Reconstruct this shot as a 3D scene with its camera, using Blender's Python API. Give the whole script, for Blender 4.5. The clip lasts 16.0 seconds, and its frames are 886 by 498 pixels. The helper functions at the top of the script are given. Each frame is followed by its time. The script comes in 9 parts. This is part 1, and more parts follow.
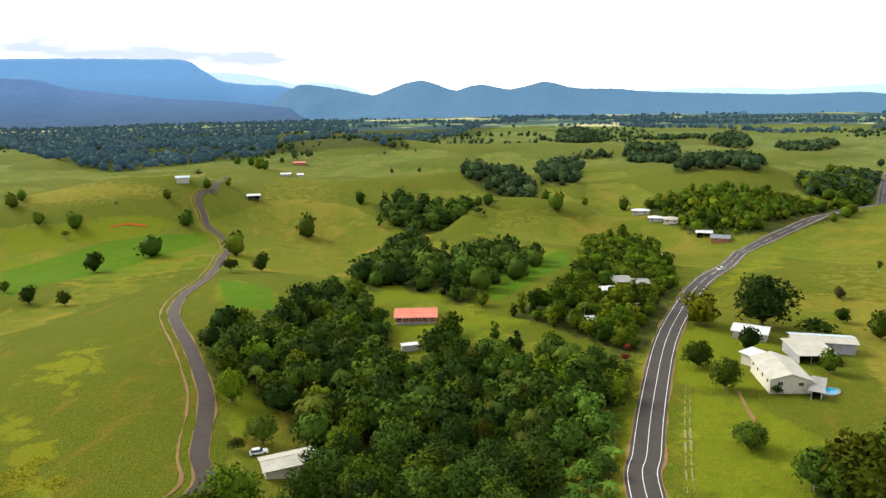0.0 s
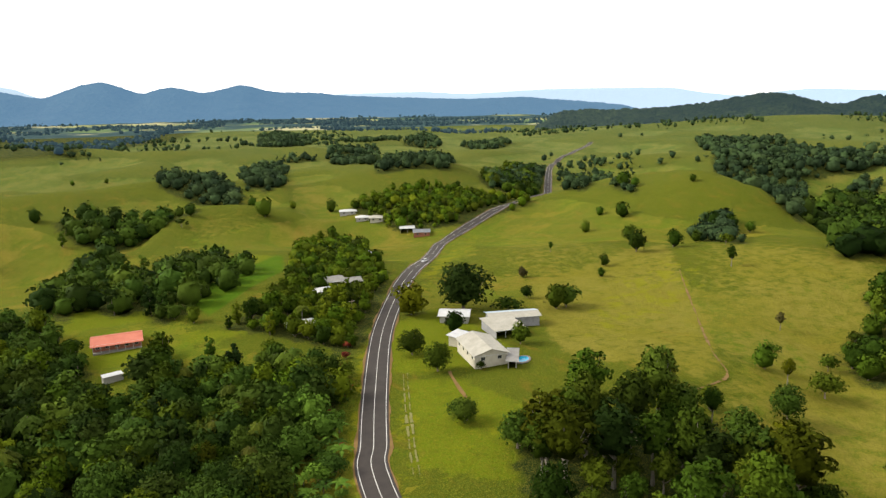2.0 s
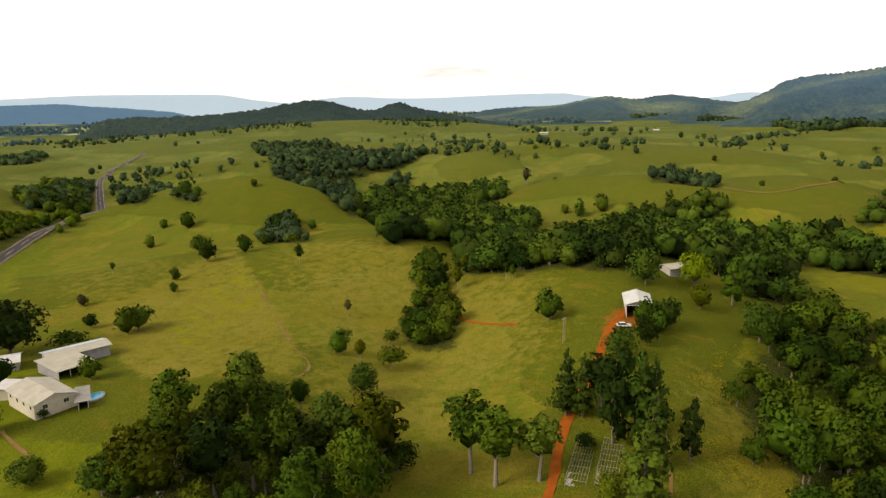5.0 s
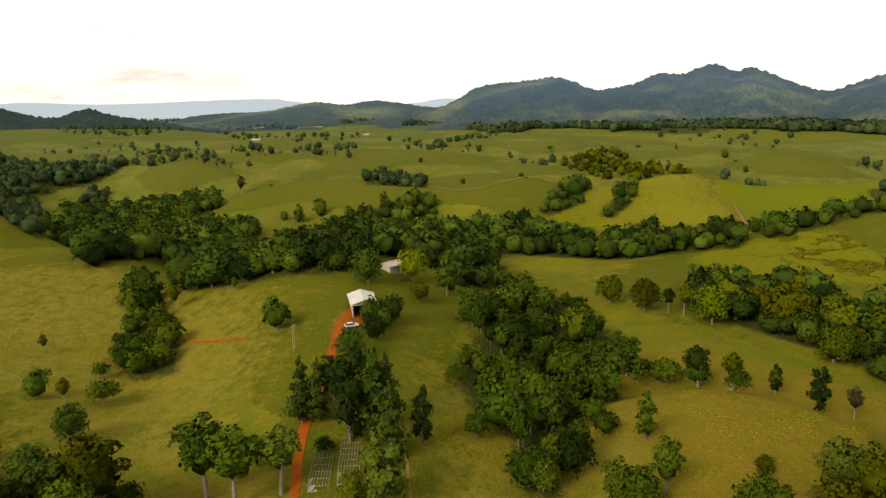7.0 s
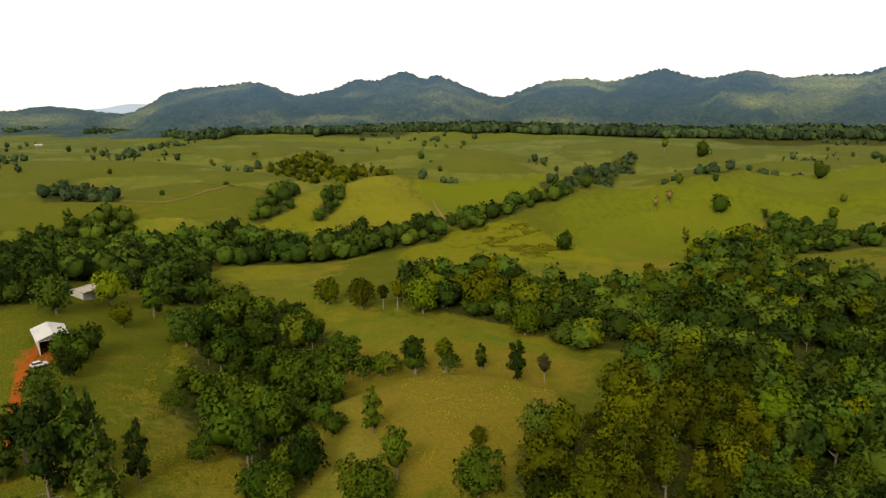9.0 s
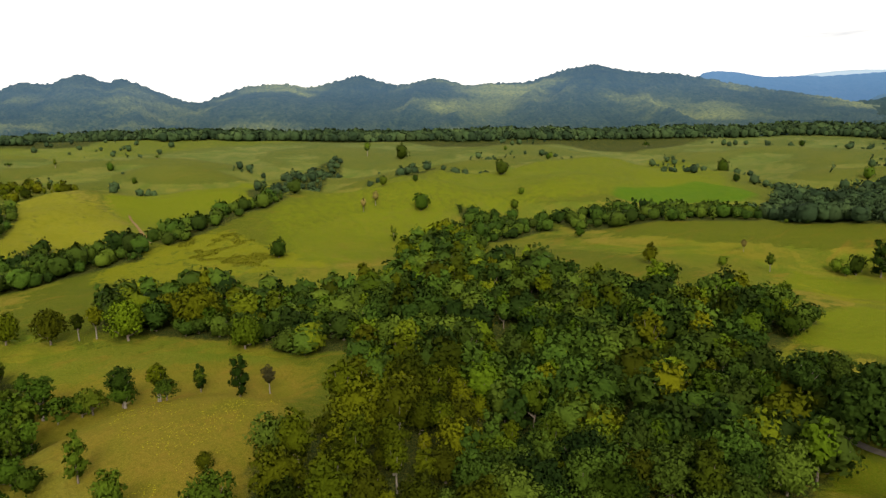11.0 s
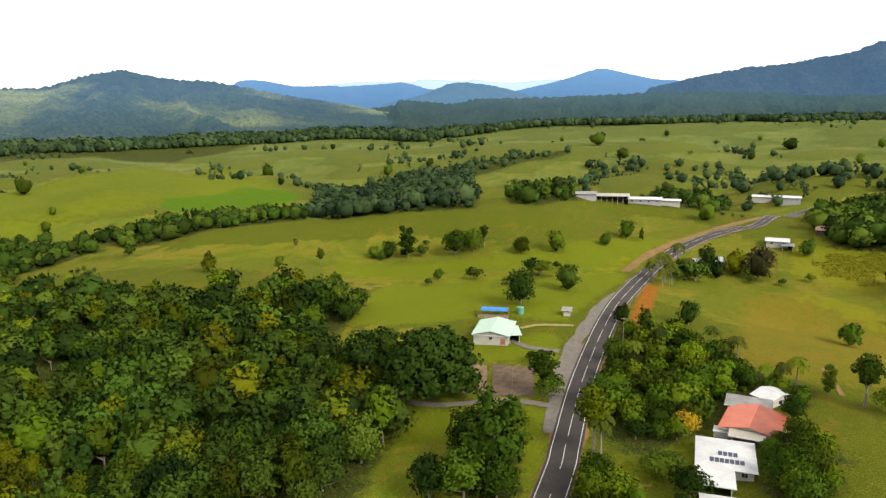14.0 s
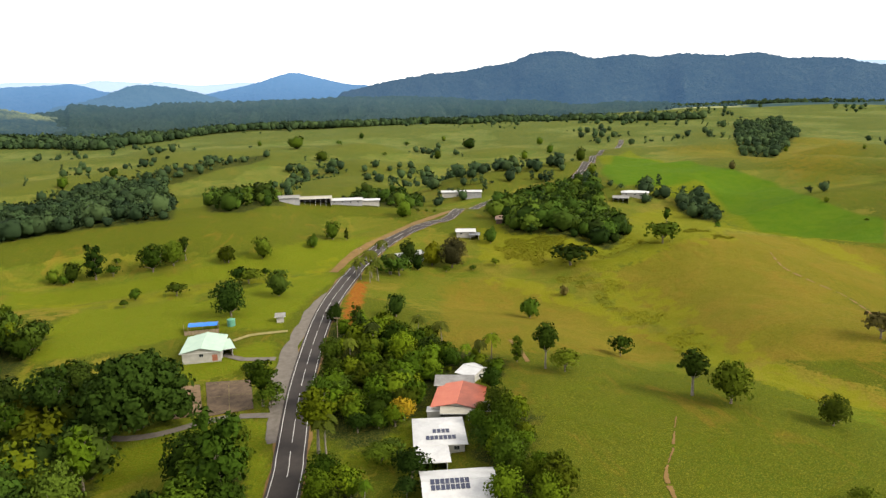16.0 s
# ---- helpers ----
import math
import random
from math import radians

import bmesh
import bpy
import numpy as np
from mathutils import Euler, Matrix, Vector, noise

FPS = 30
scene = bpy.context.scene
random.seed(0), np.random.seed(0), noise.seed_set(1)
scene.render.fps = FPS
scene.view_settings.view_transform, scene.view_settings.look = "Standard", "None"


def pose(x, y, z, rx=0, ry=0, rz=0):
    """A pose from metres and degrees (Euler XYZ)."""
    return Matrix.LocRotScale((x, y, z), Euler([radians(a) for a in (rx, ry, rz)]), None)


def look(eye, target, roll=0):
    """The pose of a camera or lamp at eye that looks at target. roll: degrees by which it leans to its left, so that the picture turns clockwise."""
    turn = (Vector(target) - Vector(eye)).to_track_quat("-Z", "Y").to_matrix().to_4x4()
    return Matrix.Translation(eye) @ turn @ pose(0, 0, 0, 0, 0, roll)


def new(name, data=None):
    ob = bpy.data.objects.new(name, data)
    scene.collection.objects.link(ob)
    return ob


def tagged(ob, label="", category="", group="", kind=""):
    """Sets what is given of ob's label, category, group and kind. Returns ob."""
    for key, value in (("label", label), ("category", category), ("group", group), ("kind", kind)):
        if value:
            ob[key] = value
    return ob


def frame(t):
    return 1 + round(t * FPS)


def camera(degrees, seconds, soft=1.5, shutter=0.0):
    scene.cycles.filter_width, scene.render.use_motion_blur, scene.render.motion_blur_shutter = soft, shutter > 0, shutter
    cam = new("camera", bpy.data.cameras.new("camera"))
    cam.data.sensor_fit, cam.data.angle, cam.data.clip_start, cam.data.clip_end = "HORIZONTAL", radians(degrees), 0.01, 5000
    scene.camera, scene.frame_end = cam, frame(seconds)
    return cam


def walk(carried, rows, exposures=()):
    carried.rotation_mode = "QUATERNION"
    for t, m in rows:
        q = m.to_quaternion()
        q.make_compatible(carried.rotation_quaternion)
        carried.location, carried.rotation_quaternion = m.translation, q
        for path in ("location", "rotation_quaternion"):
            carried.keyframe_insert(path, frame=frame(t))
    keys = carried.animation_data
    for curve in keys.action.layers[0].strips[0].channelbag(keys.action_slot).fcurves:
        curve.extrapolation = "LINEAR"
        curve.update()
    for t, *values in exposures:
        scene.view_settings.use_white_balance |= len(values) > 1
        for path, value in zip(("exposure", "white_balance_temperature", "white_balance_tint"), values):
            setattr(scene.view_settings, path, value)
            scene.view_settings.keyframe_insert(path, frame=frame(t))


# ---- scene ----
# ---- camera ----
cam = camera(64.686, 16.0, soft=1.4)
PATH = [
    (0.0, pose(0, 0, 85, 78.13, 1.05, -0.22)),
    (0.5, pose(0, 0, 85, 78.11, 1.03, -6.17)),
    (1.0, pose(0, 0, 85, 78.07, 1.03, -12.11)),
    (1.5, pose(0, 0, 85, 78.04, 1.03, -18.08)),
    (2.0, pose(0, 0, 85, 78.00, 1.04, -23.99)),
    (2.5, pose(0, 0, 85, 77.97, 0.98, -29.84)),
    (3.0, pose(0, 0, 85, 77.97, 0.95, -35.68)),
    (3.5, pose(0, 0, 85, 77.97, 0.88, -41.43)),
    (4.0, pose(0, 0, 85, 77.97, 0.92, -47.23)),
    (6.5, pose(0, 0, 85, 77.98, 0.99, -75.96)),
    (7.0, pose(0, 0, 85, 78.01, 1.00, -81.75)),
    (7.5, pose(0, 0, 85, 78.01, 0.98, -87.94)),
    (8.0, pose(0, 0, 85, 78.01, 0.97, -93.72)),
    (8.5, pose(0, 0, 85, 78.02, 0.98, -99.54)),
    (9.0, pose(0, 0, 85, 78.02, 0.99, -105.37)),
    (11.5, pose(0, 0, 85, 78.04, 1.02, -134.90)),
    (12.0, pose(0, 0, 85, 78.02, 1.01, -140.85)),
    (12.5, pose(0, 0, 85, 78.01, 1.00, -146.80)),
    (13.0, pose(0, 0, 85, 78.02, 0.98, -152.77)),
    (13.5, pose(0, 0, 85, 78.02, 0.98, -158.75)),
    (14.0, pose(0, 0, 85, 78.02, 0.98, -164.78)),
    (14.5, pose(0, 0, 85, 78.00, 0.94, -170.80)),
    (15.0, pose(0, 0, 85, 78.00, 0.92, -176.82)),
    (15.5, pose(0, 0, 85, 77.98, 0.88, -182.85)),
    (16.0, pose(0, 0, 85, 77.94, 0.87, -188.88)),
]
EXPOSURES = [(0.0, -0.24, 6450, 7), (1.5, -0.39, 6600, 9), (3.5, -0.72, 7150, 11), (5.0, -0.87, 7600, 13), (7.0, -0.97, 8200, 15), (9.0, -0.98, 7700, 12), (11.5, -0.68, 6900, 10), (12.5, -0.5, 6700, 9), (14.0, -0.4, 6700, 10), (16.0, -0.42, 6800, 11)]
walk(cam, PATH, EXPOSURES)

SUN_STRENGTH, SKY_STRENGTH = 8.4, 1.62

# ---- world and sun ----
world = bpy.data.worlds.new("overcast")
scene.world = world
world.use_nodes = True
wn = world.node_tree
wn.nodes.clear()


def wnode(kind):
    return wn.nodes.new(kind)


SUN_EL, SUN_AZ = radians(36), radians(-58)
sky = wnode("ShaderNodeTexSky")
sky.sky_type, sky.sun_disc, sky.altitude = "NISHITA", False, 700
sky.sun_elevation, sky.sun_rotation = SUN_EL, SUN_AZ
bg_sky = wnode("ShaderNodeBackground")
bg_sky.inputs["Strength"].default_value = 0.10
wn.links.new(sky.outputs[0], bg_sky.inputs["Color"])
# thin bright overcast in front of the blue, with streaks low down
tc = wnode("ShaderNodeTexCoord")
wmap = wnode("ShaderNodeMapping")
wmap.inputs["Scale"].default_value = (2.2, 2.2, 13.0)
wn.links.new(tc.outputs["Generated"], wmap.inputs["Vector"])
wnoise = wnode("ShaderNodeTexNoise")
wnoise.inputs["Scale"].default_value = 1.5
wnoise.inputs["Detail"].default_value = 6
wnoise.inputs["Roughness"].default_value = 0.55
wn.links.new(wmap.outputs[0], wnoise.inputs["Vector"])
wramp = wnode("ShaderNodeValToRGB")
wramp.color_ramp.elements[0].position, wramp.color_ramp.elements[0].color = 0.28, (0.36, 0.40, 0.48, 1)
wramp.color_ramp.elements[1].position, wramp.color_ramp.elements[1].color = 0.42, (1.0, 1.0, 1.0, 1)
# a grey bank of cloud lies over the blue mountain
woff = wnode("ShaderNodeVectorMath")
woff.operation = "SUBTRACT"
woff.inputs[1].default_value = (-0.372, 0.925, 0.060)
wn.links.new(tc.outputs["Generated"], woff.inputs[0])
wsize = wnode("ShaderNodeVectorMath")
wsize.operation = "MULTIPLY"
wsize.inputs[1].default_value = (2.5, 2.5, 23.0)
wn.links.new(woff.outputs[0], wsize.inputs[0])
wlen = wnode("ShaderNodeVectorMath")
wlen.operation = "LENGTH"
wn.links.new(wsize.outputs[0], wlen.inputs[0])
wbank = wnode("ShaderNodeMapRange")
wbank.interpolation_type = "SMOOTHSTEP"
for k, v in (("From Min", 0.0), ("From Max", 1.0), ("To Min", -0.20), ("To Max", 0.045)):
    wbank.inputs[k].default_value = v
wn.links.new(wlen.outputs["Value"], wbank.inputs["Value"])
wsum = wnode("ShaderNodeMath")
wn.links.new(wnoise.outputs[0], wsum.inputs[0])
wn.links.new(wbank.outputs[0], wsum.inputs[1])
wn.links.new(wsum.outputs[0], wramp.inputs[0])
bg_cloud = wnode("ShaderNodeBackground")
bg_cloud.inputs["Strength"].default_value = SKY_STRENGTH
wn.links.new(wramp.outputs[0], bg_cloud.inputs["Color"])
# the sky is set somewhat brighter low down than overhead
wsep = wnode("ShaderNodeSeparateXYZ")
wn.links.new(tc.outputs["Generated"], wsep.inputs[0])
wgrad = wnode("ShaderNodeMapRange")
wgrad.interpolation_type = "SMOOTHSTEP"
for k, v in (("From Min", 0.10), ("From Max", 1.0), ("To Min", SKY_STRENGTH * 1.62), ("To Max", SKY_STRENGTH * 1.36)):
    wgrad.inputs[k].default_value = v
wn.links.new(wsep.outputs["Z"], wgrad.inputs["Value"])
wn.links.new(wgrad.outputs[0], bg_cloud.inputs["Strength"])
wmix = wnode("ShaderNodeMixShader")
wmix.inputs[0].default_value = 0.88
wn.links.new(bg_sky.outputs[0], wmix.inputs[1])
wn.links.new(bg_cloud.outputs[0], wmix.inputs[2])
wout = wnode("ShaderNodeOutputWorld")
wn.links.new(wmix.outputs[0], wout.inputs[0])

sun_data = bpy.data.lights.new("sun", "SUN")
sun_data.energy, sun_data.angle, sun_data.color = SUN_STRENGTH, radians(24), (1.0, 0.94, 0.82)
sun = new("sun", sun_data)
sun_from = Vector((math.sin(SUN_AZ) * math.cos(SUN_EL), math.cos(SUN_AZ) * math.cos(SUN_EL), math.sin(SUN_EL)))
sun.matrix_world = look(sun_from * 900, (0, 0, 0))


# ---- materials ----
class Nodes:
    """A small builder for one node material."""

    def __init__(self, name, roughness=0.8, specular=0.25, metallic=0.0):
        self.mat = bpy.data.materials.new(name)
        self.mat.use_nodes = True
        self.tree = self.mat.node_tree
        self.bsdf = self.tree.nodes["Principled BSDF"]
        self.bsdf.inputs["Roughness"].default_value = roughness
        self.bsdf.inputs["Specular IOR Level"].default_value = specular
        self.bsdf.inputs["Metallic"].default_value = metallic
        self.geo = self.tree.nodes.new("ShaderNodeNewGeometry")

    def link(self, a, b):
        self.tree.links.new(a, b)

    def noise(self, scale, detail=4.0, rough=0.55, stretch=(1, 1, 1), local=False, dist=0.0):
        n = self.tree.nodes.new("ShaderNodeTexNoise")
        n.inputs["Scale"].default_value, n.inputs["Detail"].default_value = scale, detail
        n.inputs["Roughness"].default_value, n.inputs["Distortion"].default_value = rough, dist
        source = self.geo.outputs["Position"]
        if local:
            source = self.tree.nodes.new("ShaderNodeTexCoord").outputs["Object"]
        m = self.tree.nodes.new("ShaderNodeMapping")
        m.inputs["Scale"].default_value = stretch
        self.link(source, m.inputs["Vector"])
        self.link(m.outputs[0], n.inputs["Vector"])
        return n.outputs[0]

    def ramp(self, fac, lo, hi, c0=(0, 0, 0), c1=(1, 1, 1)):
        r = self.tree.nodes.new("ShaderNodeValToRGB")
        e = r.color_ramp.elements
        e[0].position, e[0].color = lo, (*c0, 1)
        e[1].position, e[1].color = hi, (*c1, 1)
        self.link(fac, r.inputs[0])
        return r.outputs[0]

    def mix(self, fac, a, b, blend="MIX"):
        m = self.tree.nodes.new("ShaderNodeMix")
        m.data_type, m.blend_type = "RGBA", blend
        for socket, v in ((m.inputs[0], fac), (m.inputs[6], a), (m.inputs[7], b)):
            if isinstance(v, (int, float)):
                socket.default_value = v
            elif isinstance(v, tuple):
                socket.default_value = (*v, 1)
            else:
                self.link(v, socket)
        return m.outputs[2]

    def math(self, op, a, b=0.0):
        m = self.tree.nodes.new("ShaderNodeMath")
        m.operation = op
        for socket, v in ((m.inputs[0], a), (m.inputs[1], b)):
            if isinstance(v, (int, float)):
                socket.default_value = v
            else:
                self.link(v, socket)
        return m.outputs[0]

    def attribute(self, name):
        a = self.tree.nodes.new("ShaderNodeAttribute")
        a.attribute_name = name
        return a

    def colour(self, socket):
        if isinstance(socket, tuple):
            self.bsdf.inputs["Base Color"].default_value = (*socket, 1)
        else:
            self.link(socket, self.bsdf.inputs["Base Color"])
        return self

    def bump(self, height, strength=0.4, distance=0.1):
        b = self.tree.nodes.new("ShaderNodeBump")
        b.inputs["Strength"].default_value, b.inputs["Distance"].default_value = strength, distance
        self.link(height, b.inputs["Height"])
        self.link(b.outputs[0], self.bsdf.inputs["Normal"])
        return self


def leaf_material(name, dark, light, hue=(0.10, 0.11, 0.02), spread=0.5, calm=0.0, air=None):
    """Foliage: each clump its own green, each tree its own tone, a little light through the leaves."""
    m = Nodes(name, 0.8, 0.03)
    rnd = m.geo.outputs["Random Per Island"]
    grain, leafy = m.noise(1.3, 3, 0.65), m.noise(4.2, 3, 0.7)
    base = m.mix(m.math("ADD", m.math("MULTIPLY", rnd, 0.32), m.math("ADD", 0.14, m.math("MULTIPLY", m.ramp(grain, 0.32, 0.68), 0.42))), dark, light)
    base = m.mix(m.ramp(leafy, 0.60, 0.38), base, m.mix(1.0, base, (0.55, 0.57, 0.50), "MULTIPLY"))
    base = m.mix(m.math("MULTIPLY", m.ramp(leafy, 0.54, 0.72), 0.75), base, m.mix(1.0, base, (1.6, 1.55, 1.3), "MULTIPLY"))
    tone = m.attribute("tint").outputs["Fac"]
    info = m.tree.nodes.new("ShaderNodeObjectInfo").outputs["Random"]
    both = m.math("FRACT", m.math("ADD", tone, info))
    base = m.mix(m.math("MULTIPLY", m.math("POWER", both, 1.7), spread), base, hue)
    deep = m.math("FRACT", m.math("MULTIPLY", both, 7.31))
    base = m.mix(1.0, base, m.ramp(deep, 0.0, 1.0, (0.30, 0.34, 0.38), (1.50, 1.44, 1.10)), "MULTIPLY")
    # calm: evens the tones, as haze does far off
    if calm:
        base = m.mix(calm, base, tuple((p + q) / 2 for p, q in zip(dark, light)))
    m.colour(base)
    # air: bluish glow that paints haze over far leaves
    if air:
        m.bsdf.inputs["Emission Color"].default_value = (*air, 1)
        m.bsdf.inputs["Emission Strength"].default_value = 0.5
    m.bump(m.math("ADD", grain, m.math("MULTIPLY", leafy, 0.8)), 0.6, 0.3)
    trans = m.tree.nodes.new("ShaderNodeBsdfTranslucent")
    m.link(m.mix(0.4, base, light), trans.inputs["Color"])
    add = m.tree.nodes.new("ShaderNodeMixShader")
    add.inputs[0].default_value = 0.14
    m.link(m.bsdf.outputs[0], add.inputs[1])
    m.link(trans.outputs[0], add.inputs[2])
    m.link(add.outputs[0], m.tree.nodes["Material Output"].inputs["Surface"])
    return m.mat


LEAF = leaf_material("leaf_green", (0.012, 0.032, 0.003), (0.042, 0.080, 0.008), (0.084, 0.098, 0.008), 0.55)
LEAF_DARK = leaf_material("leaf_dark", (0.011, 0.030, 0.0048), (0.041, 0.077, 0.011), (0.072, 0.096, 0.0125), 0.5)
LEAF_GUM = leaf_material("leaf_gum", (0.020, 0.034, 0.002), (0.060, 0.078, 0.003), (0.086, 0.086, 0.004), 0.6)
LEAF_GARDEN = leaf_material("leaf_garden", (0.019, 0.044, 0.003), (0.056, 0.098, 0.006), (0.110, 0.122, 0.007), 0.6)
LEAF_LIME = leaf_material("leaf_lime", (0.040, 0.076, 0.004), (0.096, 0.140, 0.007), (0.115, 0.125, 0.009), 0.4)
LEAF_PALM = leaf_material("leaf_palm", (0.028, 0.046, 0.006), (0.068, 0.084, 0.012), (0.090, 0.078, 0.015), 0.4)
LEAF_BANANA = leaf_material("leaf_banana", (0.024, 0.062, 0.008), (0.080, 0.140, 0.022), (0.070, 0.120, 0.014), 0.4)
LEAF_RED = leaf_material("leaf_red", (0.080, 0.014, 0.014), (0.180, 0.028, 0.026), (0.090, 0.050, 0.012), 0.3)
LEAF_GOLD = leaf_material("leaf_gold", (0.180, 0.100, 0.006), (0.330, 0.180, 0.012), (0.110, 0.120, 0.012), 0.5)
# leaf greens with the haze of distance painted into their colour
LEAF_FAR_HAZE = leaf_material("leaf_far_haze", (0.016, 0.034, 0.034), (0.034, 0.060, 0.050), (0.046, 0.070, 0.050), 0.5, 0.6, (0.040, 0.085, 0.150))
LEAF_HAZED = leaf_material("leaf_hazed", (0.015, 0.034, 0.016), (0.042, 0.070, 0.030), (0.060, 0.084, 0.032), 0.5, 0.35)
LEAF_WEED = leaf_material("leaf_weed", (0.130, 0.135, 0.006), (0.225, 0.205, 0.012), (0.210, 0.160, 0.020), 0.5)
LEAF_DRY = leaf_material("leaf_dry", (0.065, 0.060, 0.020), (0.120, 0.105, 0.036), (0.130, 0.098, 0.036), 0.5)


def plain(name, c0, c1, scale=2.0, roughness=0.7, bump=0.0, detail=5.0, specular=0.3, metallic=0.0, local=False, second=0.0):
    """A surface with two colours mixed at two scales and an optional fine relief."""
    m = Nodes(name, roughness, specular, metallic)
    n1, n2 = m.noise(scale, detail, 0.6, local=local), m.noise(scale * 9, 3, 0.6, local=local)
    fac = m.ramp(m.math("ADD", m.math("MULTIPLY", n1, 0.7), m.math("MULTIPLY", n2, 0.3)), 0.33, 0.66)
    m.colour(m.mix(fac, c0, c1))
    if bump:
        m.bump(n2, bump, 0.05)
    return m.mat


BARK = plain("bark", (0.075, 0.058, 0.042), (0.17, 0.14, 0.11), 3.0, 0.9, 0.6)
BARK_PALE = plain("bark_pale", (0.10, 0.085, 0.065), (0.20, 0.18, 0.15), 2.0, 0.85, 0.4)


def ground_material():
    m = Nodes("pasture", 1.0, 0.02)
    big, mid, fine = m.noise(0.006, 5, 0.6), m.noise(0.035, 4, 0.55, dist=0.8), m.noise(0.9, 4, 0.65)
    tuft, patch = m.noise(3.5, 3, 0.6), m.noise(0.13, 4, 0.6, dist=0.6)
    broad = m.noise(0.0125, 4, 0.6, dist=0.8)
    a = m.mix(m.ramp(mid, 0.38, 0.62), (0.066, 0.088, 0.0080), (0.132, 0.108, 0.0170))
    a = m.mix(m.ramp(big, 0.44, 0.58), a, m.mix(m.ramp(mid, 0.38, 0.62), (0.060, 0.102, 0.0066), (0.112, 0.112, 0.0094)))
    a = m.mix(m.math("MULTIPLY", m.ramp(broad, 0.50, 0.62), 0.65), a, (0.142, 0.092, 0.0165))
    a = m.mix(m.math("MULTIPLY", m.ramp(broad, 0.50, 0.38), 0.55), a, (0.044, 0.080, 0.0066))
    # drier on crests, greener in hollows; lighter and darker tones paint in relief shading
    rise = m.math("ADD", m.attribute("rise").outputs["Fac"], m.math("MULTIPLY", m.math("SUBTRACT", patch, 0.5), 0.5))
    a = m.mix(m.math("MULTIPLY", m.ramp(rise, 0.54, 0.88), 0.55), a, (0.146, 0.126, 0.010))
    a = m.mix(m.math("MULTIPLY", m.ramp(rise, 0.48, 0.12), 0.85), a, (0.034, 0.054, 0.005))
    a = m.mix(m.math("MULTIPLY", m.ramp(patch, 0.48, 0.62), 0.40), a, (0.042, 0.066, 0.0040))
    streak = m.noise(0.10, 4, 0.65, stretch=(1, 0.35, 1), dist=1.2)
    a = m.mix(m.math("MULTIPLY", m.ramp(streak, 0.56, 0.68), 0.40), a, (0.150, 0.080, 0.0150))
    cover = m.attribute("cover")
    split = m.tree.nodes.new("ShaderNodeSeparateColor")
    m.link(cover.outputs["Color"], split.inputs[0])
    wob = m.math("MULTIPLY", m.math("SUBTRACT", m.noise(0.22, 4, 0.7), 0.5), 0.9)

    def mask(out):
        return m.ramp(m.math("ADD", out, wob), 0.36, 0.58)

    lush = m.mix(m.ramp(fine, 0.3, 0.7), (0.058, 0.090, 0.004), (0.098, 0.118, 0.006))
    lush = m.mix(m.math("MULTIPLY", m.ramp(patch, 0.42, 0.66), 0.30), lush, (0.088, 0.112, 0.0080))
    dry = m.mix(m.ramp(fine, 0.3, 0.7), (0.118, 0.106, 0.016), (0.160, 0.140, 0.028))
    dry = m.mix(m.math("MULTIPLY", m.ramp(mid, 0.40, 0.66), 0.5), dry, (0.100, 0.098, 0.0060))
    soil = m.mix(m.ramp(fine, 0.3, 0.7), (0.130, 0.036, 0.006), (0.210, 0.076, 0.014))
    # leaf litter under trees, painted near-black for the shade of the canopy
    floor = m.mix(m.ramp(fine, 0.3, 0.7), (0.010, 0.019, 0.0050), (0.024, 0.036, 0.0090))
    # haze painted into the pasture towards the ranges: a duller, bluer green
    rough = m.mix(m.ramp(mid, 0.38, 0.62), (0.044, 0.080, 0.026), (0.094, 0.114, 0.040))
    # far pasture gets the same painted light crests and dark hollows
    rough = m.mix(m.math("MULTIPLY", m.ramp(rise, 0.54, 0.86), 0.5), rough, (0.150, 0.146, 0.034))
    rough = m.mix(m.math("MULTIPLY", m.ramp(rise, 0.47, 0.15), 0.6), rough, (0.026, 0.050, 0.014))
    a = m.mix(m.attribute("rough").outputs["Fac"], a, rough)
    a = m.mix(mask(split.outputs[0]), a, lush)
    a = m.mix(mask(split.outputs[1]), a, dry)
    graze = m.mix(m.ramp(mid, 0.40, 0.62), (0.098, 0.086, 0.0090), (0.128, 0.092, 0.0130))
    graze = m.mix(m.math("MULTIPLY", m.ramp(patch, 0.46, 0.64), 0.45), graze, (0.084, 0.088, 0.0070))
    graze = m.mix(m.math("MULTIPLY", m.ramp(streak, 0.57, 0.66), 0.40), graze, (0.150, 0.084, 0.0140))
    a = m.mix(m.math("MULTIPLY", mask(m.attribute("graze").outputs["Fac"]), 0.88), a, graze)
    a = m.mix(m.math("MULTIPLY", m.ramp(fine, 0.44, 0.62), 0.5), a, (0.056, 0.060, 0.0040))
    weed = m.mix(m.ramp(fine, 0.36, 0.60), (0.070, 0.094, 0.004), (0.160, 0.156, 0.010))
    weed = m.mix(m.ramp(patch, 0.44, 0.58), weed, (0.120, 0.125, 0.005))
    a = m.mix(m.math("MULTIPLY", mask(m.math("ADD", m.attribute("weed").outputs["Fac"], m.math("MULTIPLY", m.math("SUBTRACT", patch, 0.54), 2.2))), 0.60), a, weed)
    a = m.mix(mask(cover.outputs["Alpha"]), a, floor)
    a = m.mix(mask(split.outputs[2]), a, soil)
    a = m.mix(m.math("MULTIPLY", m.ramp(tuft, 0.50, 0.64), 0.45), a, (0.210, 0.176, 0.0220))
    green = m.mix(m.ramp(fine, 0.3, 0.7), (0.030, 0.078, 0.0040), (0.050, 0.100, 0.0055))
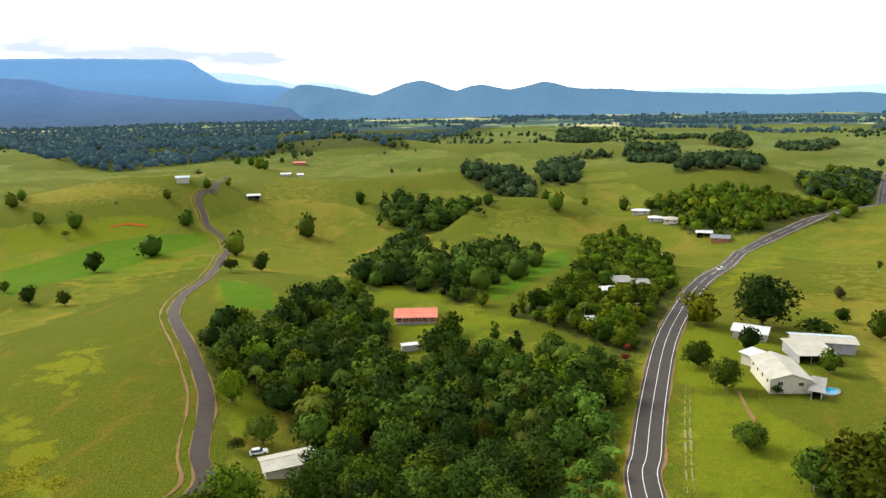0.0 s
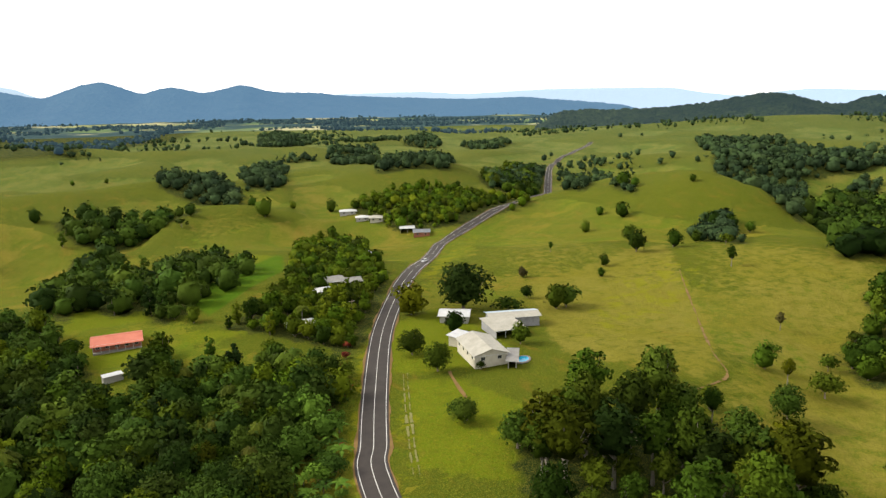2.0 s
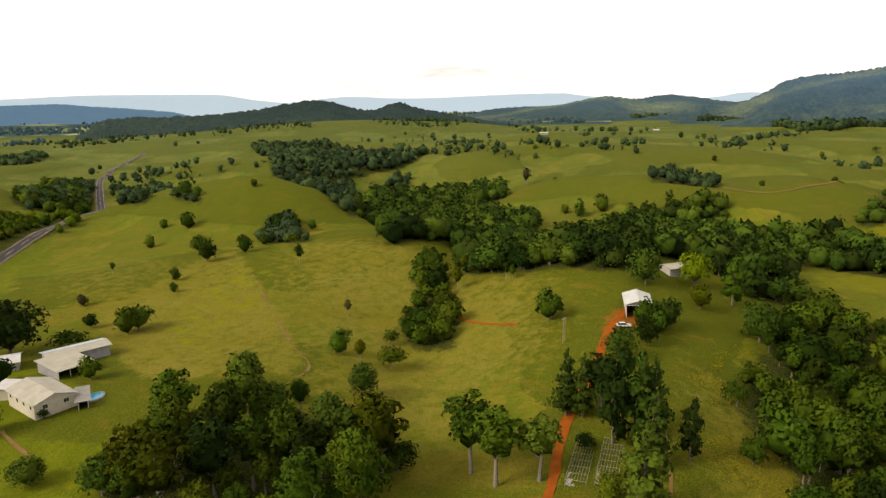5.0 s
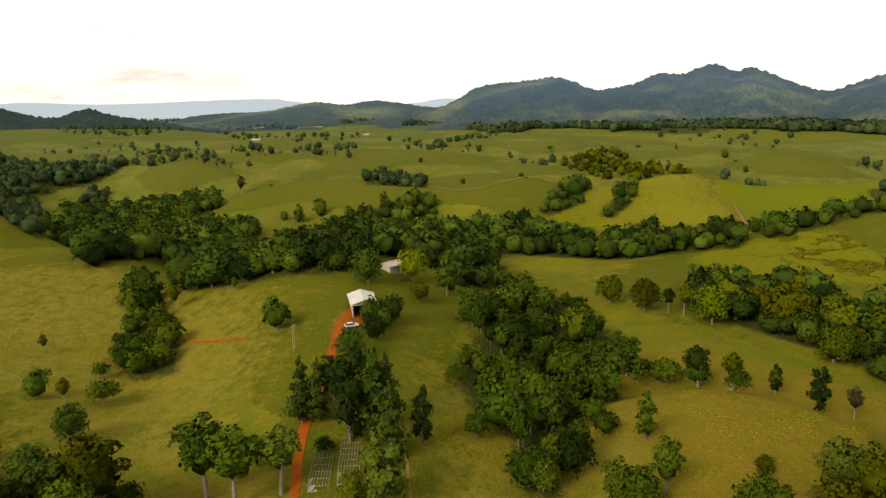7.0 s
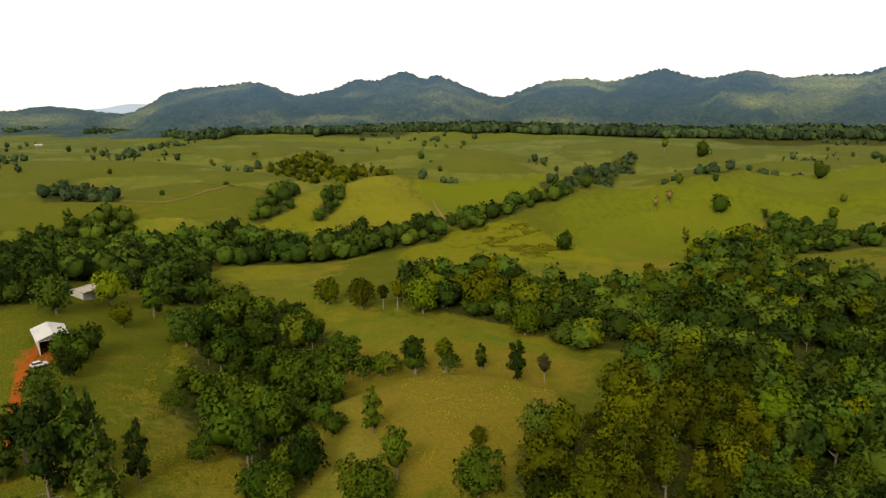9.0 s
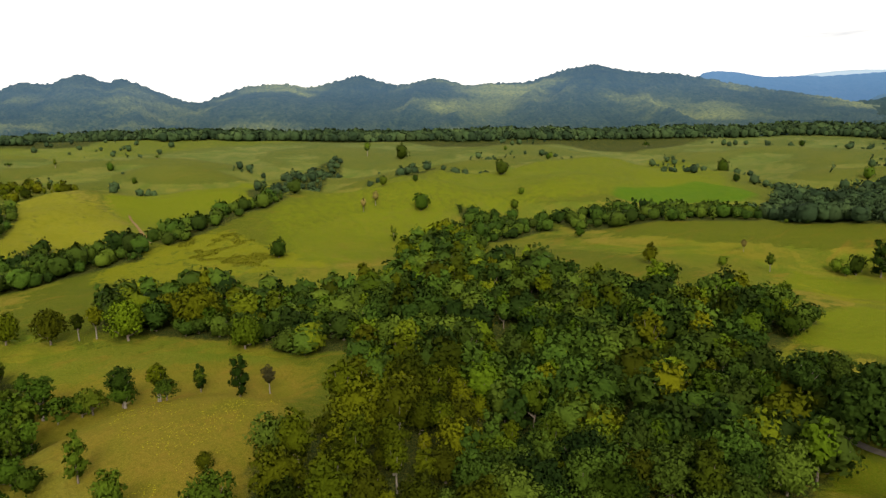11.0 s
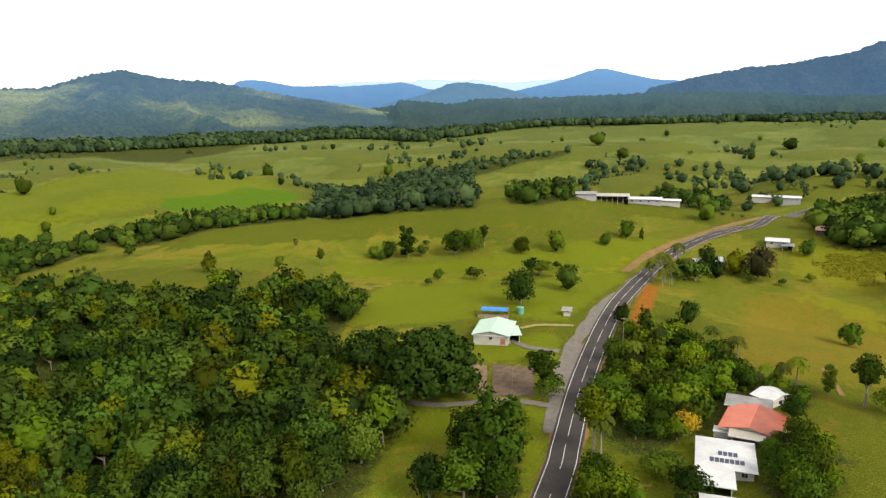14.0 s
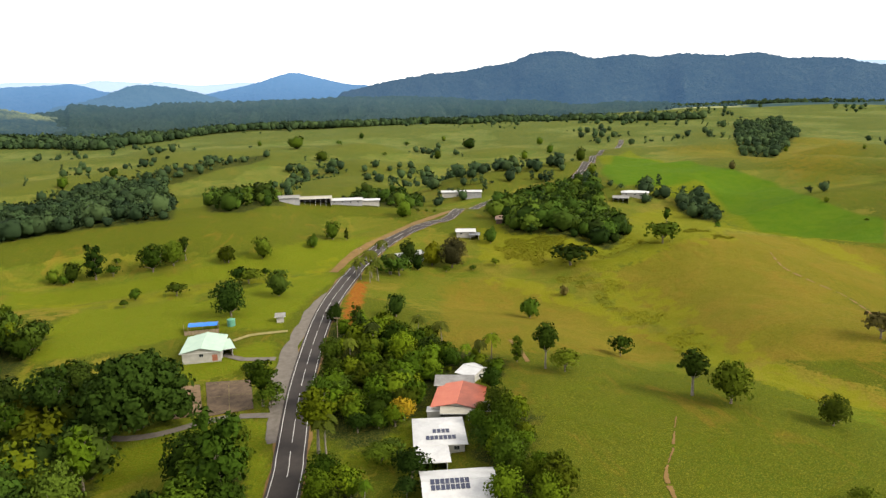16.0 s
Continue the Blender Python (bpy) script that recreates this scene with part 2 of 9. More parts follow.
    green = m.mix(m.math("MULTIPLY", m.ramp(patch, 0.40, 0.62), 0.35), green, (0.082, 0.112, 0.0060))
    a = m.mix(m.math("MULTIPLY", m.ramp(m.attribute("crop").outputs["Fac"], 0.35, 0.65), 0.9), a, green)
    m.colour(a)
    hgt = m.math("ADD", m.math("MULTIPLY", fine, 0.7), m.math("ADD", m.math("MULTIPLY", tuft, 0.3), m.math("MULTIPLY", mid, 3.0)))
    m.bump(hgt, 0.7, 1.2)
    return m.mat


PASTURE = ground_material()
ASPHALT = plain("asphalt", (0.019, 0.0155, 0.0145), (0.032, 0.026, 0.023), 0.35, 0.9, 0.3)
ASPHALT_OLD = plain("asphalt_old", (0.020, 0.014, 0.011), (0.034, 0.024, 0.019), 0.30, 0.92, 0.3)
LINE_PAINT = plain("line_paint", (0.34, 0.34, 0.32), (0.48, 0.48, 0.46), 0.8, 0.7)
GRAVEL = plain("gravel", (0.074, 0.064, 0.052), (0.128, 0.112, 0.094), 0.5, 0.95, 0.5)
DIRT = plain("red_dirt", (0.150, 0.036, 0.004), (0.240, 0.066, 0.009), 0.35, 0.95, 0.5, specular=0.05)
DIRT_DULL = plain("dull_dirt", (0.092, 0.053, 0.013), (0.158, 0.094, 0.027), 0.25, 0.95, 0.5)
FAINT_TRACK = plain("faint_track", (0.090, 0.096, 0.020), (0.150, 0.138, 0.045), 0.6, 0.95, 0.5)
WORN_GRASS = plain("worn_grass", (0.120, 0.108, 0.026), (0.210, 0.180, 0.070), 0.5, 0.95, 0.5)


# ---- terrain ----
HILLS = []


def hill(x, y, along, across, bearing, height):
    """A rise (or, with a negative height, a hollow) of the ground."""
    HILLS.append((x, y, along, across, radians(bearing), height))



hill(-272, 579, 90, 180, -25.2, 21.5)
hill(-587, 1160, 250, 350, -26.8, 16.5)
hill(-178, 1237, 180, 220, -8.2, 9.0)
hill(-17, 470, 60, 100, -2.1, -11.1)
hill(76, 555, 70, 90, 7.8, -3.0)
hill(225, 1280, 200, 350, 10.0, 2.4)
hill(-190, 839, 90, 120, -12.8, -5.7)
hill(-131, 1011, 90, 150, -7.4, -30.4)
hill(381, 450, 70, 60, 40.2, 20.1)
hill(423, 412, 70, 60, 45.8, 15.4)
hill(419, 341, 60, 50, 50.8, 9.2)
hill(261, 276, 50, 110, 43.4, 12.2)
hill(542, 340, 100, 100, 57.9, -17.8)
hill(576, 638, 110, 150, 42.1, -15.5)
hill(994, 579, 130, 150, 59.8, 22.7)
hill(761, 480, 100, 120, 57.8, 15.0)
hill(1324, 1067, 250, 300, 51.1, 40.9)
hill(602, 245, 70, 110, 67.9, 13.3)
hill(308, 104, 50, 75, 71.3, 12.0)
hill(524, 81, 90, 180, 81.2, 1.4)
hill(686, -78, 70, 130, 96.5, 10.0)
hill(874, -99, 80, 160, 96.5, -8.4)
hill(1484, -216, 250, 400, 98.3, 20.8)
hill(1235, 191, 200, 250, 81.2, 8.9)
hill(723, 235, 70, 130, 72.0, -22.9)
hill(464, -186, 55, 60, 111.8, 14.5)
hill(498, -256, 55, 60, 117.2, 21.2)
hill(534, -353, 60, 70, 123.5, 13.1)
hill(554, -444, 70, 80, 128.7, -0.0)
hill(574, -557, 80, 90, 134.1, 5.1)
hill(549, -713, 100, 120, 142.4, 10.7)
hill(692, -315, 80, 110, 114.5, -22.7)
hill(768, -525, 80, 120, 124.4, -24.4)
hill(384, -320, 60, 70, 129.8, -9.0)
hill(179, -435, 55, 70, 157.7, 22.3)
hill(123, -541, 55, 80, 167.2, 4.0)
hill(69, -606, 55, 80, 173.5, -4.7)
hill(-2, -620, 60, 80, -179.8, -2.4)
hill(189, -839, 110, 200, 167.3, -31.6)
hill(103, -266, 35, 60, 158.8, -0.8)
hill(54, -341, 30, 70, 171.0, -4.6)
hill(675, -1226, 200, 250, 151.2, -11.2)
hill(-426, -905, 180, 180, -154.8, 5.5)
hill(-121, -312, 40, 80, -158.8, -5.4)
hill(-213, -373, 50, 80, -150.3, 7.7)
hill(-302, -423, 60, 100, -144.4, -5.6)
hill(-1611, -2166, 700, 600, -143.4, 52.5)
hill(-149, -1693, 250, 400, -175.0, 21.6)
hill(-396, -649, 90, 150, -148.6, -3.4)
hill(225, 69, 100, 26, 73, 9)
hill(215, -8, 85, 24, 92, -10)
hill(203, 137, 65, 20, 56, -8)
hill(158, -39, 32, 40, 104, 7)
hill(-20, 194, 75, 34, -6, -8)
hill(-107, 186, 70, 45, -30, 7)
hill(152, 152, 40, 45, 45, 5)
hill(142, -147, 70, 60, 136, -7)
hill(291, -155, 50, 40, 118, -6)
hill(146, 65, 40, 22, 66, -5)
hill(-75, -290, 22, 60, -160, -5)
hill(-112, -235, 60, 18, 20, -6)
hill(-140, -175, 60, 18, -22, -6)
hill(-170, -290, 60, 45, -150, 9)
hill(-80, -165, 40, 40, -154, 6)
hill(-190, -190, 45, 45, -135, 7)
hill(-329, -862, 60, 45, -159, 13)
hill(-440, -1035, 45, 40, -157, -9)
hill(-355, -924, 40, 40, -159, 6)

CRESTS = []


def crest(line, lip, drop, reach):
    """The brow of a hill: bearings (degrees) and distances of its line, how far it swells and how far the ground falls away behind it."""
    CRESTS.append((np.array(line, float), lip, drop, reach))


crest([(114.0, 523), (117.9, 580), (121.9, 620), (126.4, 652), (134.1, 760), (139.0, 880), (145.0, 960), (150.2, 980)], 3.0, 11, 55)
crest([(132.5, 482), (139.9, 509), (145.5, 542), (152.1, 600), (159.3, 610), (165.4, 580), (173.3, 496)], 2.5, 9, 45)
crest([(100.7, 434), (104.0, 448), (108.3, 469), (112.0, 494)], 2.0, 9, 50)
crest([(79.4, 589), (83.8, 598), (88.0, 610), (95.0, 660), (99.5, 674), (104.1, 661)], 2.5, 9, 50)
crest([(32.8, 600), (37.0, 618), (40.2, 602), (43.5, 559), (46.7, 532), (50.4, 514), (53.1, 490)], 3.0, 12, 50)
crest([(51.7, 899), (55.6, 1029), (59.0, 1036), (62.2, 1058), (67.7, 931)], 3.0, 12, 70)
crest([(60.5, 322), (64.5, 328), (69.1, 332), (74.1, 340)], 1.5, 7, 40)
crest([(-0.2, 474), (2.2, 528), (5.0, 557), (8.2, 553), (11.4, 546), (13.2, 536)], 2.0, 9, 45)
crest([(-30.4, 620), (-26.7, 630), (-23.2, 604), (-20.0, 595)], 2.0, 9, 60)
crest([(158.0, 458), (161.3, 468), (167.2, 468), (173.5, 485), (180.2, 496)], 1.5, 6, 45)
crest([(202.7, 363), (205.1, 385), (208.5, 410), (212.9, 455), (217.5, 480), (221.4, 478)], 2.5, 8, 45)
crest([(159.5, 331), (166.7, 340), (172.7, 334), (178.1, 333)], 1.0, 3, 25)
crest([(93.0, 199), (96.0, 201), (101.0, 204), (106.0, 204), (110.0, 200), (114.0, 192)], 2.5, 3, 20)
crest([(89.7, 874), (95.9, 975), (104.1, 1023), (111.6, 1100)], 2.5, 9, 80)

_tables = {}


def lattice(x, y, cell, seed):
    """Smooth random relief, between -1 and 1, with bumps about one cell wide."""
    if seed not in _tables:
        _tables[seed] = np.random.RandomState(seed).uniform(-1, 1, (64, 64))
    tab = _tables[seed]
    u, v = np.asarray(x, float) / cell + 1000, np.asarray(y, float) / cell + 1000
    i, j = np.floor(u).astype(int), np.floor(v).astype(int)
    u, v = u - i, v - j
    u, v = u * u * u * (u * (6 * u - 15) + 10), v * v * v * (v * (6 * v - 15) + 10)
    i0, j0, i1, j1 = i % 64, j % 64, (i + 1) % 64, (j + 1) % 64
    return (tab[i0, j0] * (1 - u) + tab[i1, j0] * u) * (1 - v) + (tab[i0, j1] * (1 - u) + tab[i1, j1] * u) * v



def ground_z(x, y):
    """Height of the ground."""
    x, y = np.asarray(x, float), np.asarray(y, float)
    z = np.zeros_like(x)
    for hx, hy, along, across, a, height in HILLS:
        dx, dy = x - hx, y - hy
        u, v = dx * math.sin(a) + dy * math.cos(a), dx * math.cos(a) - dy * math.sin(a)
        z = z + height * np.exp(-0.5 * ((u / along) ** 2 + (v / across) ** 2))
    d = np.hypot(x, y)
    for line, lip, drop, reach in CRESTS:
        mid = line[:, 0].mean()
        b = (np.degrees(np.arctan2(x, y)) - mid + 180) % 360 - 180 + mid
        near = np.abs(b - mid) < (line[-1, 0] - line[0, 0]) / 2 + 5
        if not np.any(near):
            continue
        ends = np.clip(np.minimum(b - line[0, 0], line[-1, 0] - b) / 5 + 1, 0, 1)
        brow = np.interp(b, line[:, 0], line[:, 1])
        far = (d - brow) / reach
        fall = np.clip(far, 0, 12)
        shape = np.where(far < 0, lip * np.exp(-((d - brow) / (0.14 * brow)) ** 2), lip * np.exp(-(far * 1.6) ** 2) - drop * fall * np.exp(1 - fall))
        z = z + np.where(near, ends * ends * (3 - 2 * ends) * shape, 0)
    k = np.clip((d - 190) / 420, 0, 1) * np.clip((1650 - d) / 800, 0.16, 1)
    return z + k * (21 * lattice(x, y, 230, 11) + 12.5 * lattice(x + 0.4 * y, y - 0.4 * x, 105, 12) + 2.6 * (1 - 2 * np.abs(lattice(x, y, 75, 13))))


def gz(x, y):
    return float(ground_z(x, y))


def inside(poly, x, y):
    """Which points lie in a polygon."""
    hit = np.zeros(np.shape(x), bool)
    px, py = zip(*poly)
    j = len(poly) - 1
    for i in range(len(poly)):
        if py[i] != py[j]:
            cross = ((py[i] > y) != (py[j] > y)) & (x < (px[j] - px[i]) * (y - py[i]) / (py[j] - py[i]) + px[i])
            hit ^= cross
        j = i
    return hit


def edge_distance(poly, x, y):
    best = np.full(np.shape(x), 1e9)
    for (ax, ay), (bx, by) in zip(poly, poly[1:] + poly[:1]):
        dx, dy = bx - ax, by - ay
        s = np.clip(((x - ax) * dx + (y - ay) * dy) / (dx * dx + dy * dy + 1e-9), 0, 1)
        best = np.minimum(best, np.hypot(x - ax - s * dx, y - ay - s * dy))
    return best


# polar sheet from the camera's foot to the horizon
N_AZ = 640
RADII = np.concatenate([[0.01], np.arange(12, 60, 12), 60 * 1.0187 ** np.arange(0, 238)])
RADII = RADII[RADII < 4930]
az_grid = np.arange(N_AZ) * 2 * math.pi / N_AZ
GX, GY = np.outer(RADII, np.sin(az_grid)), np.outer(RADII, np.cos(az_grid))
COVER = np.zeros((*GX.shape, 7))
KINDS = {"lush": 0, "dry": 1, "soil": 2, "floor": 3, "weed": 4, "crop": 5, "graze": 6}


def field(kind, poly, amount=1.0, soft=6.0):
    """Give a stretch of ground its own cover."""
    inn = inside(poly, GX, GY)
    d = edge_distance(poly, GX, GY)
    soft = np.maximum(soft, 0.012 * np.hypot(GX, GY))
    w = np.clip(0.5 + np.where(inn, d, -d) / soft * 0.5, 0, 1) * amount
    c = COVER[..., KINDS[kind]]
    np.maximum(c, w, out=c)


def sheet(name, verts, quads, mat, smooth=True, turned=None):
    """A mesh from arrays of vertices and of faces with four corners each. turned: the directions in which its corners meet the light."""
    me = bpy.data.meshes.new(name)
    verts, quads = np.asarray(verts, np.float32), np.asarray(quads, np.int32)
    me.vertices.add(len(verts))
    me.vertices.foreach_set("co", verts.ravel())
    k = quads.shape[1]
    me.loops.add(quads.size)
    me.loops.foreach_set("vertex_index", quads.ravel())
    me.polygons.add(len(quads))
    me.polygons.foreach_set("loop_start", np.arange(len(quads), dtype=np.int32) * k)
    me.polygons.foreach_set("loop_total", np.full(len(quads), k, np.int32))
    me.polygons.foreach_set("use_smooth", np.full(len(quads), smooth))
    me.materials.append(mat)
    me.update(calc_edges=True)
    me.validate()
    if turned is not None:
        att = me.attributes.new("custom_normal", "FLOAT_VECTOR", "POINT")
        att.data.foreach_set("vector", np.asarray(turned, np.float32).ravel())
    return me


def grid_faces(rows, cols, wrap):
    i, j = np.meshgrid(np.arange(rows - 1), np.arange(cols if wrap else cols - 1), indexing="ij")
    j2 = (j + 1) % cols
    return np.stack([i * cols + j, i * cols + j2, (i + 1) * cols + j2, (i + 1) * cols + j], -1).reshape(-1, 4)


def build_ground():
    z = ground_z(GX, GY)
    verts = np.stack([GX, GY, z], -1).reshape(-1, 3)
    faces = grid_faces(len(RADII), N_AZ, True)[:, ::-1]
    me = sheet("ground", verts, faces, PASTURE)
    att = me.color_attributes.new("cover", "FLOAT_COLOR", "POINT")
    att.data.foreach_set("color", COVER[..., :4].astype(np.float32).ravel())
    weed = me.attributes.new("weed", "FLOAT", "POINT")
    weed.data.foreach_set("value", COVER[..., 4].astype(np.float32).ravel())
    crop = me.attributes.new("crop", "FLOAT", "POINT")
    crop.data.foreach_set("value", COVER[..., 5].astype(np.float32).ravel())
    graze = me.attributes.new("graze", "FLOAT", "POINT")
    graze.data.foreach_set("value", COVER[..., 6].astype(np.float32).ravel())
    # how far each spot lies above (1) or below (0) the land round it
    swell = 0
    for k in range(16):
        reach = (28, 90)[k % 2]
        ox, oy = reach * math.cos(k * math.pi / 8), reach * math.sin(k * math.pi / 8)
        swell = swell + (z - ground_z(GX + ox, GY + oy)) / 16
    # drives the painted shading of crests and hollows
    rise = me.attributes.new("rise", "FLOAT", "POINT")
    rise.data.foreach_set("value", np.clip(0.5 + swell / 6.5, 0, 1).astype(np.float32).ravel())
    # share of painted haze, growing with distance from the camera's foot
    haze_share = me.attributes.new("rough", "FLOAT", "POINT")
    haze_share.data.foreach_set("value", np.clip((np.hypot(GX, GY) - 420) / 1100, 0, 0.85).astype(np.float32).ravel())
    ob = new("ground", me)
    return tagged(ob, "rolling green and yellowish grazing land with worn patches", "ground", kind="structure")


def smooth_line(points, step=3.0):
    """A curve through the points, evenly stepped."""
    p = np.array(points, float)
    pad = np.vstack([2 * p[0] - p[1], p, 2 * p[-1] - p[-2]])
    out = []
    for i in range(1, len(pad) - 2):
        a, b, c, d = pad[i - 1:i + 3]
        n = max(2, int(np.hypot(*(c - b)) / step))
        t = np.linspace(0, 1, n, endpoint=False)[:, None]
        out.append(0.5 * (2 * b + (c - a) * t + (2 * a - 5 * b + 4 * c - d) * t ** 2 + (3 * b - a - 3 * c + d) * t ** 3))
    return np.vstack(out + [p[-1:]])


def ribbon(name, points, width, mat, lift, offset=0.0, start=0.0, end=1e9, ragged=0.0, step=3.0, side=3, dashes=None):
    """A strip that follows the ground: a road, a track, a painted line. dashes: (painted, gap) lengths."""
    line = smooth_line(points, step)
    tang = np.gradient(line, axis=0)
    tang /= np.linalg.norm(tang, axis=1)[:, None] + 1e-9
    norm = np.stack([tang[:, 1], -tang[:, 0]], -1)
    run = np.concatenate([[0], np.cumsum(np.hypot(*np.diff(line, axis=0).T))])
    keep = (run >= start) & (run <= end)
    line, norm, run = line[keep], norm[keep], run[keep]
    rnd = np.random.RandomState(len(line) + int(width * 10))
    cols = []
    for k in range(side):
        off = offset + width * (k / (side - 1) - 0.5)
        wob = ragged * (np.sin(run / 3.1 + k * 2) + np.sin(run / 7.7 + 5 * k) + rnd.uniform(-1, 1, len(run))) * 0.4 if ragged and k in (0, side - 1) else 0.0
        q = line + norm * np.reshape(off + wob, (-1, 1))
        d = np.hypot(q[:, 0], q[:, 1])
        cols.append(np.column_stack([q, ground_z(q[:, 0], q[:, 1]) + lift + 0.0004 * d]))
    verts = np.stack(cols, 1).reshape(-1, 3)
    faces = grid_faces(len(line), side, False)
    if dashes:
        mid = (run[:-1] + run[1:]) / 2
        on = (mid % (dashes[0] + dashes[1])) < dashes[0]
        faces = faces[np.repeat(on, side - 1)]
    return new(name, sheet(name, verts, faces, mat))


def ridge(name, knots, d_base, d_crest, mat, base=0.0, rough=4.0, spur=0.25, step=0.15, label="", rows=44, seed=1, gully=260.0, taper=2.2):
    """A range of hills far off: crest heights at bearings (degrees), falling towards the viewer in spurs and gullies."""
    k = np.array(knots, float)
    b = np.arange(k[0, 0], k[-1, 0] + step, step)
    # smooth crest line
    line = smooth_line([(p[0] * 10, p[1]) for p in k], 1.0)
    crest = np.interp(b, line[:, 0] / 10, line[:, 1])
    ends = np.clip(np.minimum(b - b[0], b[-1] - b) / taper, 0, 1)
    crest = base + (crest - base) * ends * ends * (3 - 2 * ends)
    rs = np.random.RandomState(seed)
    arc = np.radians(b) * d_crest
    deep = d_crest - d_base
    verts = []
    for i in range(rows):
        s = i / (rows - 4) if i < rows - 3 else 1 + (i - rows + 4) * 0.10
        shape = s ** 1.15 if s <= 1 else 1 - (s - 1) * 1.6
        # spurs run down from the crest, bending and splitting
        bend = 0.5 * gully * lattice(arc, s * deep + 0 * arc, gully * 1.7, seed + 20)
        spurs = (1 - np.abs(lattice(arc + bend, s * deep * 0.25 + 0 * arc, gully, seed + 21)) * 2) * 0.55 + 0.45 * lattice(arc + 0.6 * bend, s * deep * 0.22 + 0 * arc, gully * 0.42, seed + 22)
        mid = max(0.0, math.sin(math.pi * min(s, 1) ** 0.8))
        z = base + (crest - base) * np.clip(shape + spurs * spur * 0.30 * mid, -0.05, 1.0)
        z = z + rough * rs.uniform(-0.5, 0.5, len(b)) * (1.0 if s > 0.93 else 0.8)
        d = d_base + deep * s
        verts.append(np.column_stack([d * np.sin(np.radians(b)), d * np.cos(np.radians(b)), z]))
    verts = np.concatenate(verts)
    ob = new(name, sheet(name, verts, grid_faces(rows, len(b), False)[:, ::-1], mat))
    return tagged(ob, label, "mountain", kind="structure")


def range_material(name, dark, light, scale, air=None, strength=0.0, bump=0.6, base_air=None, top=200.0, bright=None):
    """Forest on far slopes, the haze of distance painted in as a bluish glow."""
    m = Nodes(name, 0.95, 0.05)
    n1, n2, n3 = m.noise(scale, 6, 0.68), m.noise(scale * 0.10, 4, 0.6), m.noise(scale * 4.5, 3, 0.7)
    fac = m.math("ADD", m.math("MULTIPLY", m.ramp(n1, 0.34, 0.66), 0.6), m.math("MULTIPLY", m.ramp(n2, 0.36, 0.64), 0.4))
    crowns = m.ramp(n3, 0.36, 0.62)
    tone = m.mix(m.math("MULTIPLY", fac, crowns), dark, light)
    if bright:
        # sunlit stretches painted into the canopy colour, paler and yellower
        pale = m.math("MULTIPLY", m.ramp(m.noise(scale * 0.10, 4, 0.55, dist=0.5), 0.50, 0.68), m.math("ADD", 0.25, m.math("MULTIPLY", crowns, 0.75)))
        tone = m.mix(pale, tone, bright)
    m.colour(tone)
    m.bump(m.math("ADD", n1, m.math("MULTIPLY", n3, 0.55)), bump, 24.0)
    # air: glow painted on as haze, graded from base_air at the foot where given
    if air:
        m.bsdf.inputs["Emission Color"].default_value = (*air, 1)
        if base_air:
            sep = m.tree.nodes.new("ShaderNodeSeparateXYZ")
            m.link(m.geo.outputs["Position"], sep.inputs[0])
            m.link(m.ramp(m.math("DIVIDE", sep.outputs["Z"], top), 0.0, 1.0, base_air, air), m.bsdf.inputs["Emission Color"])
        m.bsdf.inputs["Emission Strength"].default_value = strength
    return m.mat



def far_plain(bearing0, bearing1, d0, mat):
    """The low country towards the horizon, lying on the end of the ground sheet."""
    b, d = np.radians(np.arange(bearing0, bearing1 + 0.3, 0.3)), np.linspace(d0, 4925, 60)
    x, y = np.outer(d, np.sin(b)), np.outer(d, np.cos(b))
    edge = np.clip((d - d0) / 60, 0, 1)[:, None]
    verts = np.stack([x, y, ground_z(x, y) - 2 + 4.5 * edge], -1).reshape(-1, 3)
    ob = new("backdrop", sheet("backdrop", verts, grid_faces(len(d), len(b), False)[:, ::-1], mat))
    return tagged(ob, "hazy patchwork of fields on the far plain", "plain", kind="structure")


# ---- ground cover ----
field('lush', [(2418.4, 399.3), (2198.0, -224.8), (1694.8, -744.2), (1289.2, -567.5), (1340.9, -336.6), (1313.2, -34.0), (2138.6, 353.3)], 0.45, 20)
field('floor', [(-1030.7, 1652.6), (-495.8, 920.4), (-393.5, 895.0), (-357.6, 1034.4), (-269.4, 1160.3), (-75.3, 1173.3), (348.5, 2917.4), (355.3, 3717.0), (-749.9, 3373.5), (-1788.8, 4255.1), (-2522.5, 4076.7)], 0.95, 40)
field('lush', [(-282.1, 436.0), (-219.3, 411.2), (-197.3, 448.5), (-169.4, 487.7), (-157.4, 480.4), (-173.2, 432.9), (-195.8, 377.7), (-219.2, 334.8)])
field('lush', [(-303.8, 474.0), (-215.5, 494.9), (-184.0, 496.1), (-204.0, 465.3), (-248.2, 454.1), (-284.8, 440.6)], 0.8)
field('lush', [(-111.5, 334.8), (-104.1, 342.8), (-75.1, 304.3), (-71.1, 276.4), (-84.8, 276.1), (-99.7, 294.1)])
field('lush', [(-40.0, 330.5), (1.3, 322.1), (24.7, 347.7), (59.6, 410.1), (73.2, 391.7), (38.2, 316.4), (3.6, 298.6), (-37.1, 303.7)], 0.8)
field('lush', [(7.9, 278.9), (39.0, 266.3), (37.7, 257.0), (9.5, 259.0)], 0.7)
field('lush', [(-22.8, 281.4), (-6.1, 272.8), (-3.7, 256.4), (-21.0, 255.7)], 0.9)
field('lush', [(82.0, 242.7), (111.4, 256.9), (115.0, 212.4), (109.6, 183.3), (89.1, 190.6), (78.1, 192.1), (68.4, 197.8)], 0.9)
field('lush', [(65.9, 189.8), (81.2, 187.6), (64.3, 136.4), (50.3, 138.1)], 0.6)
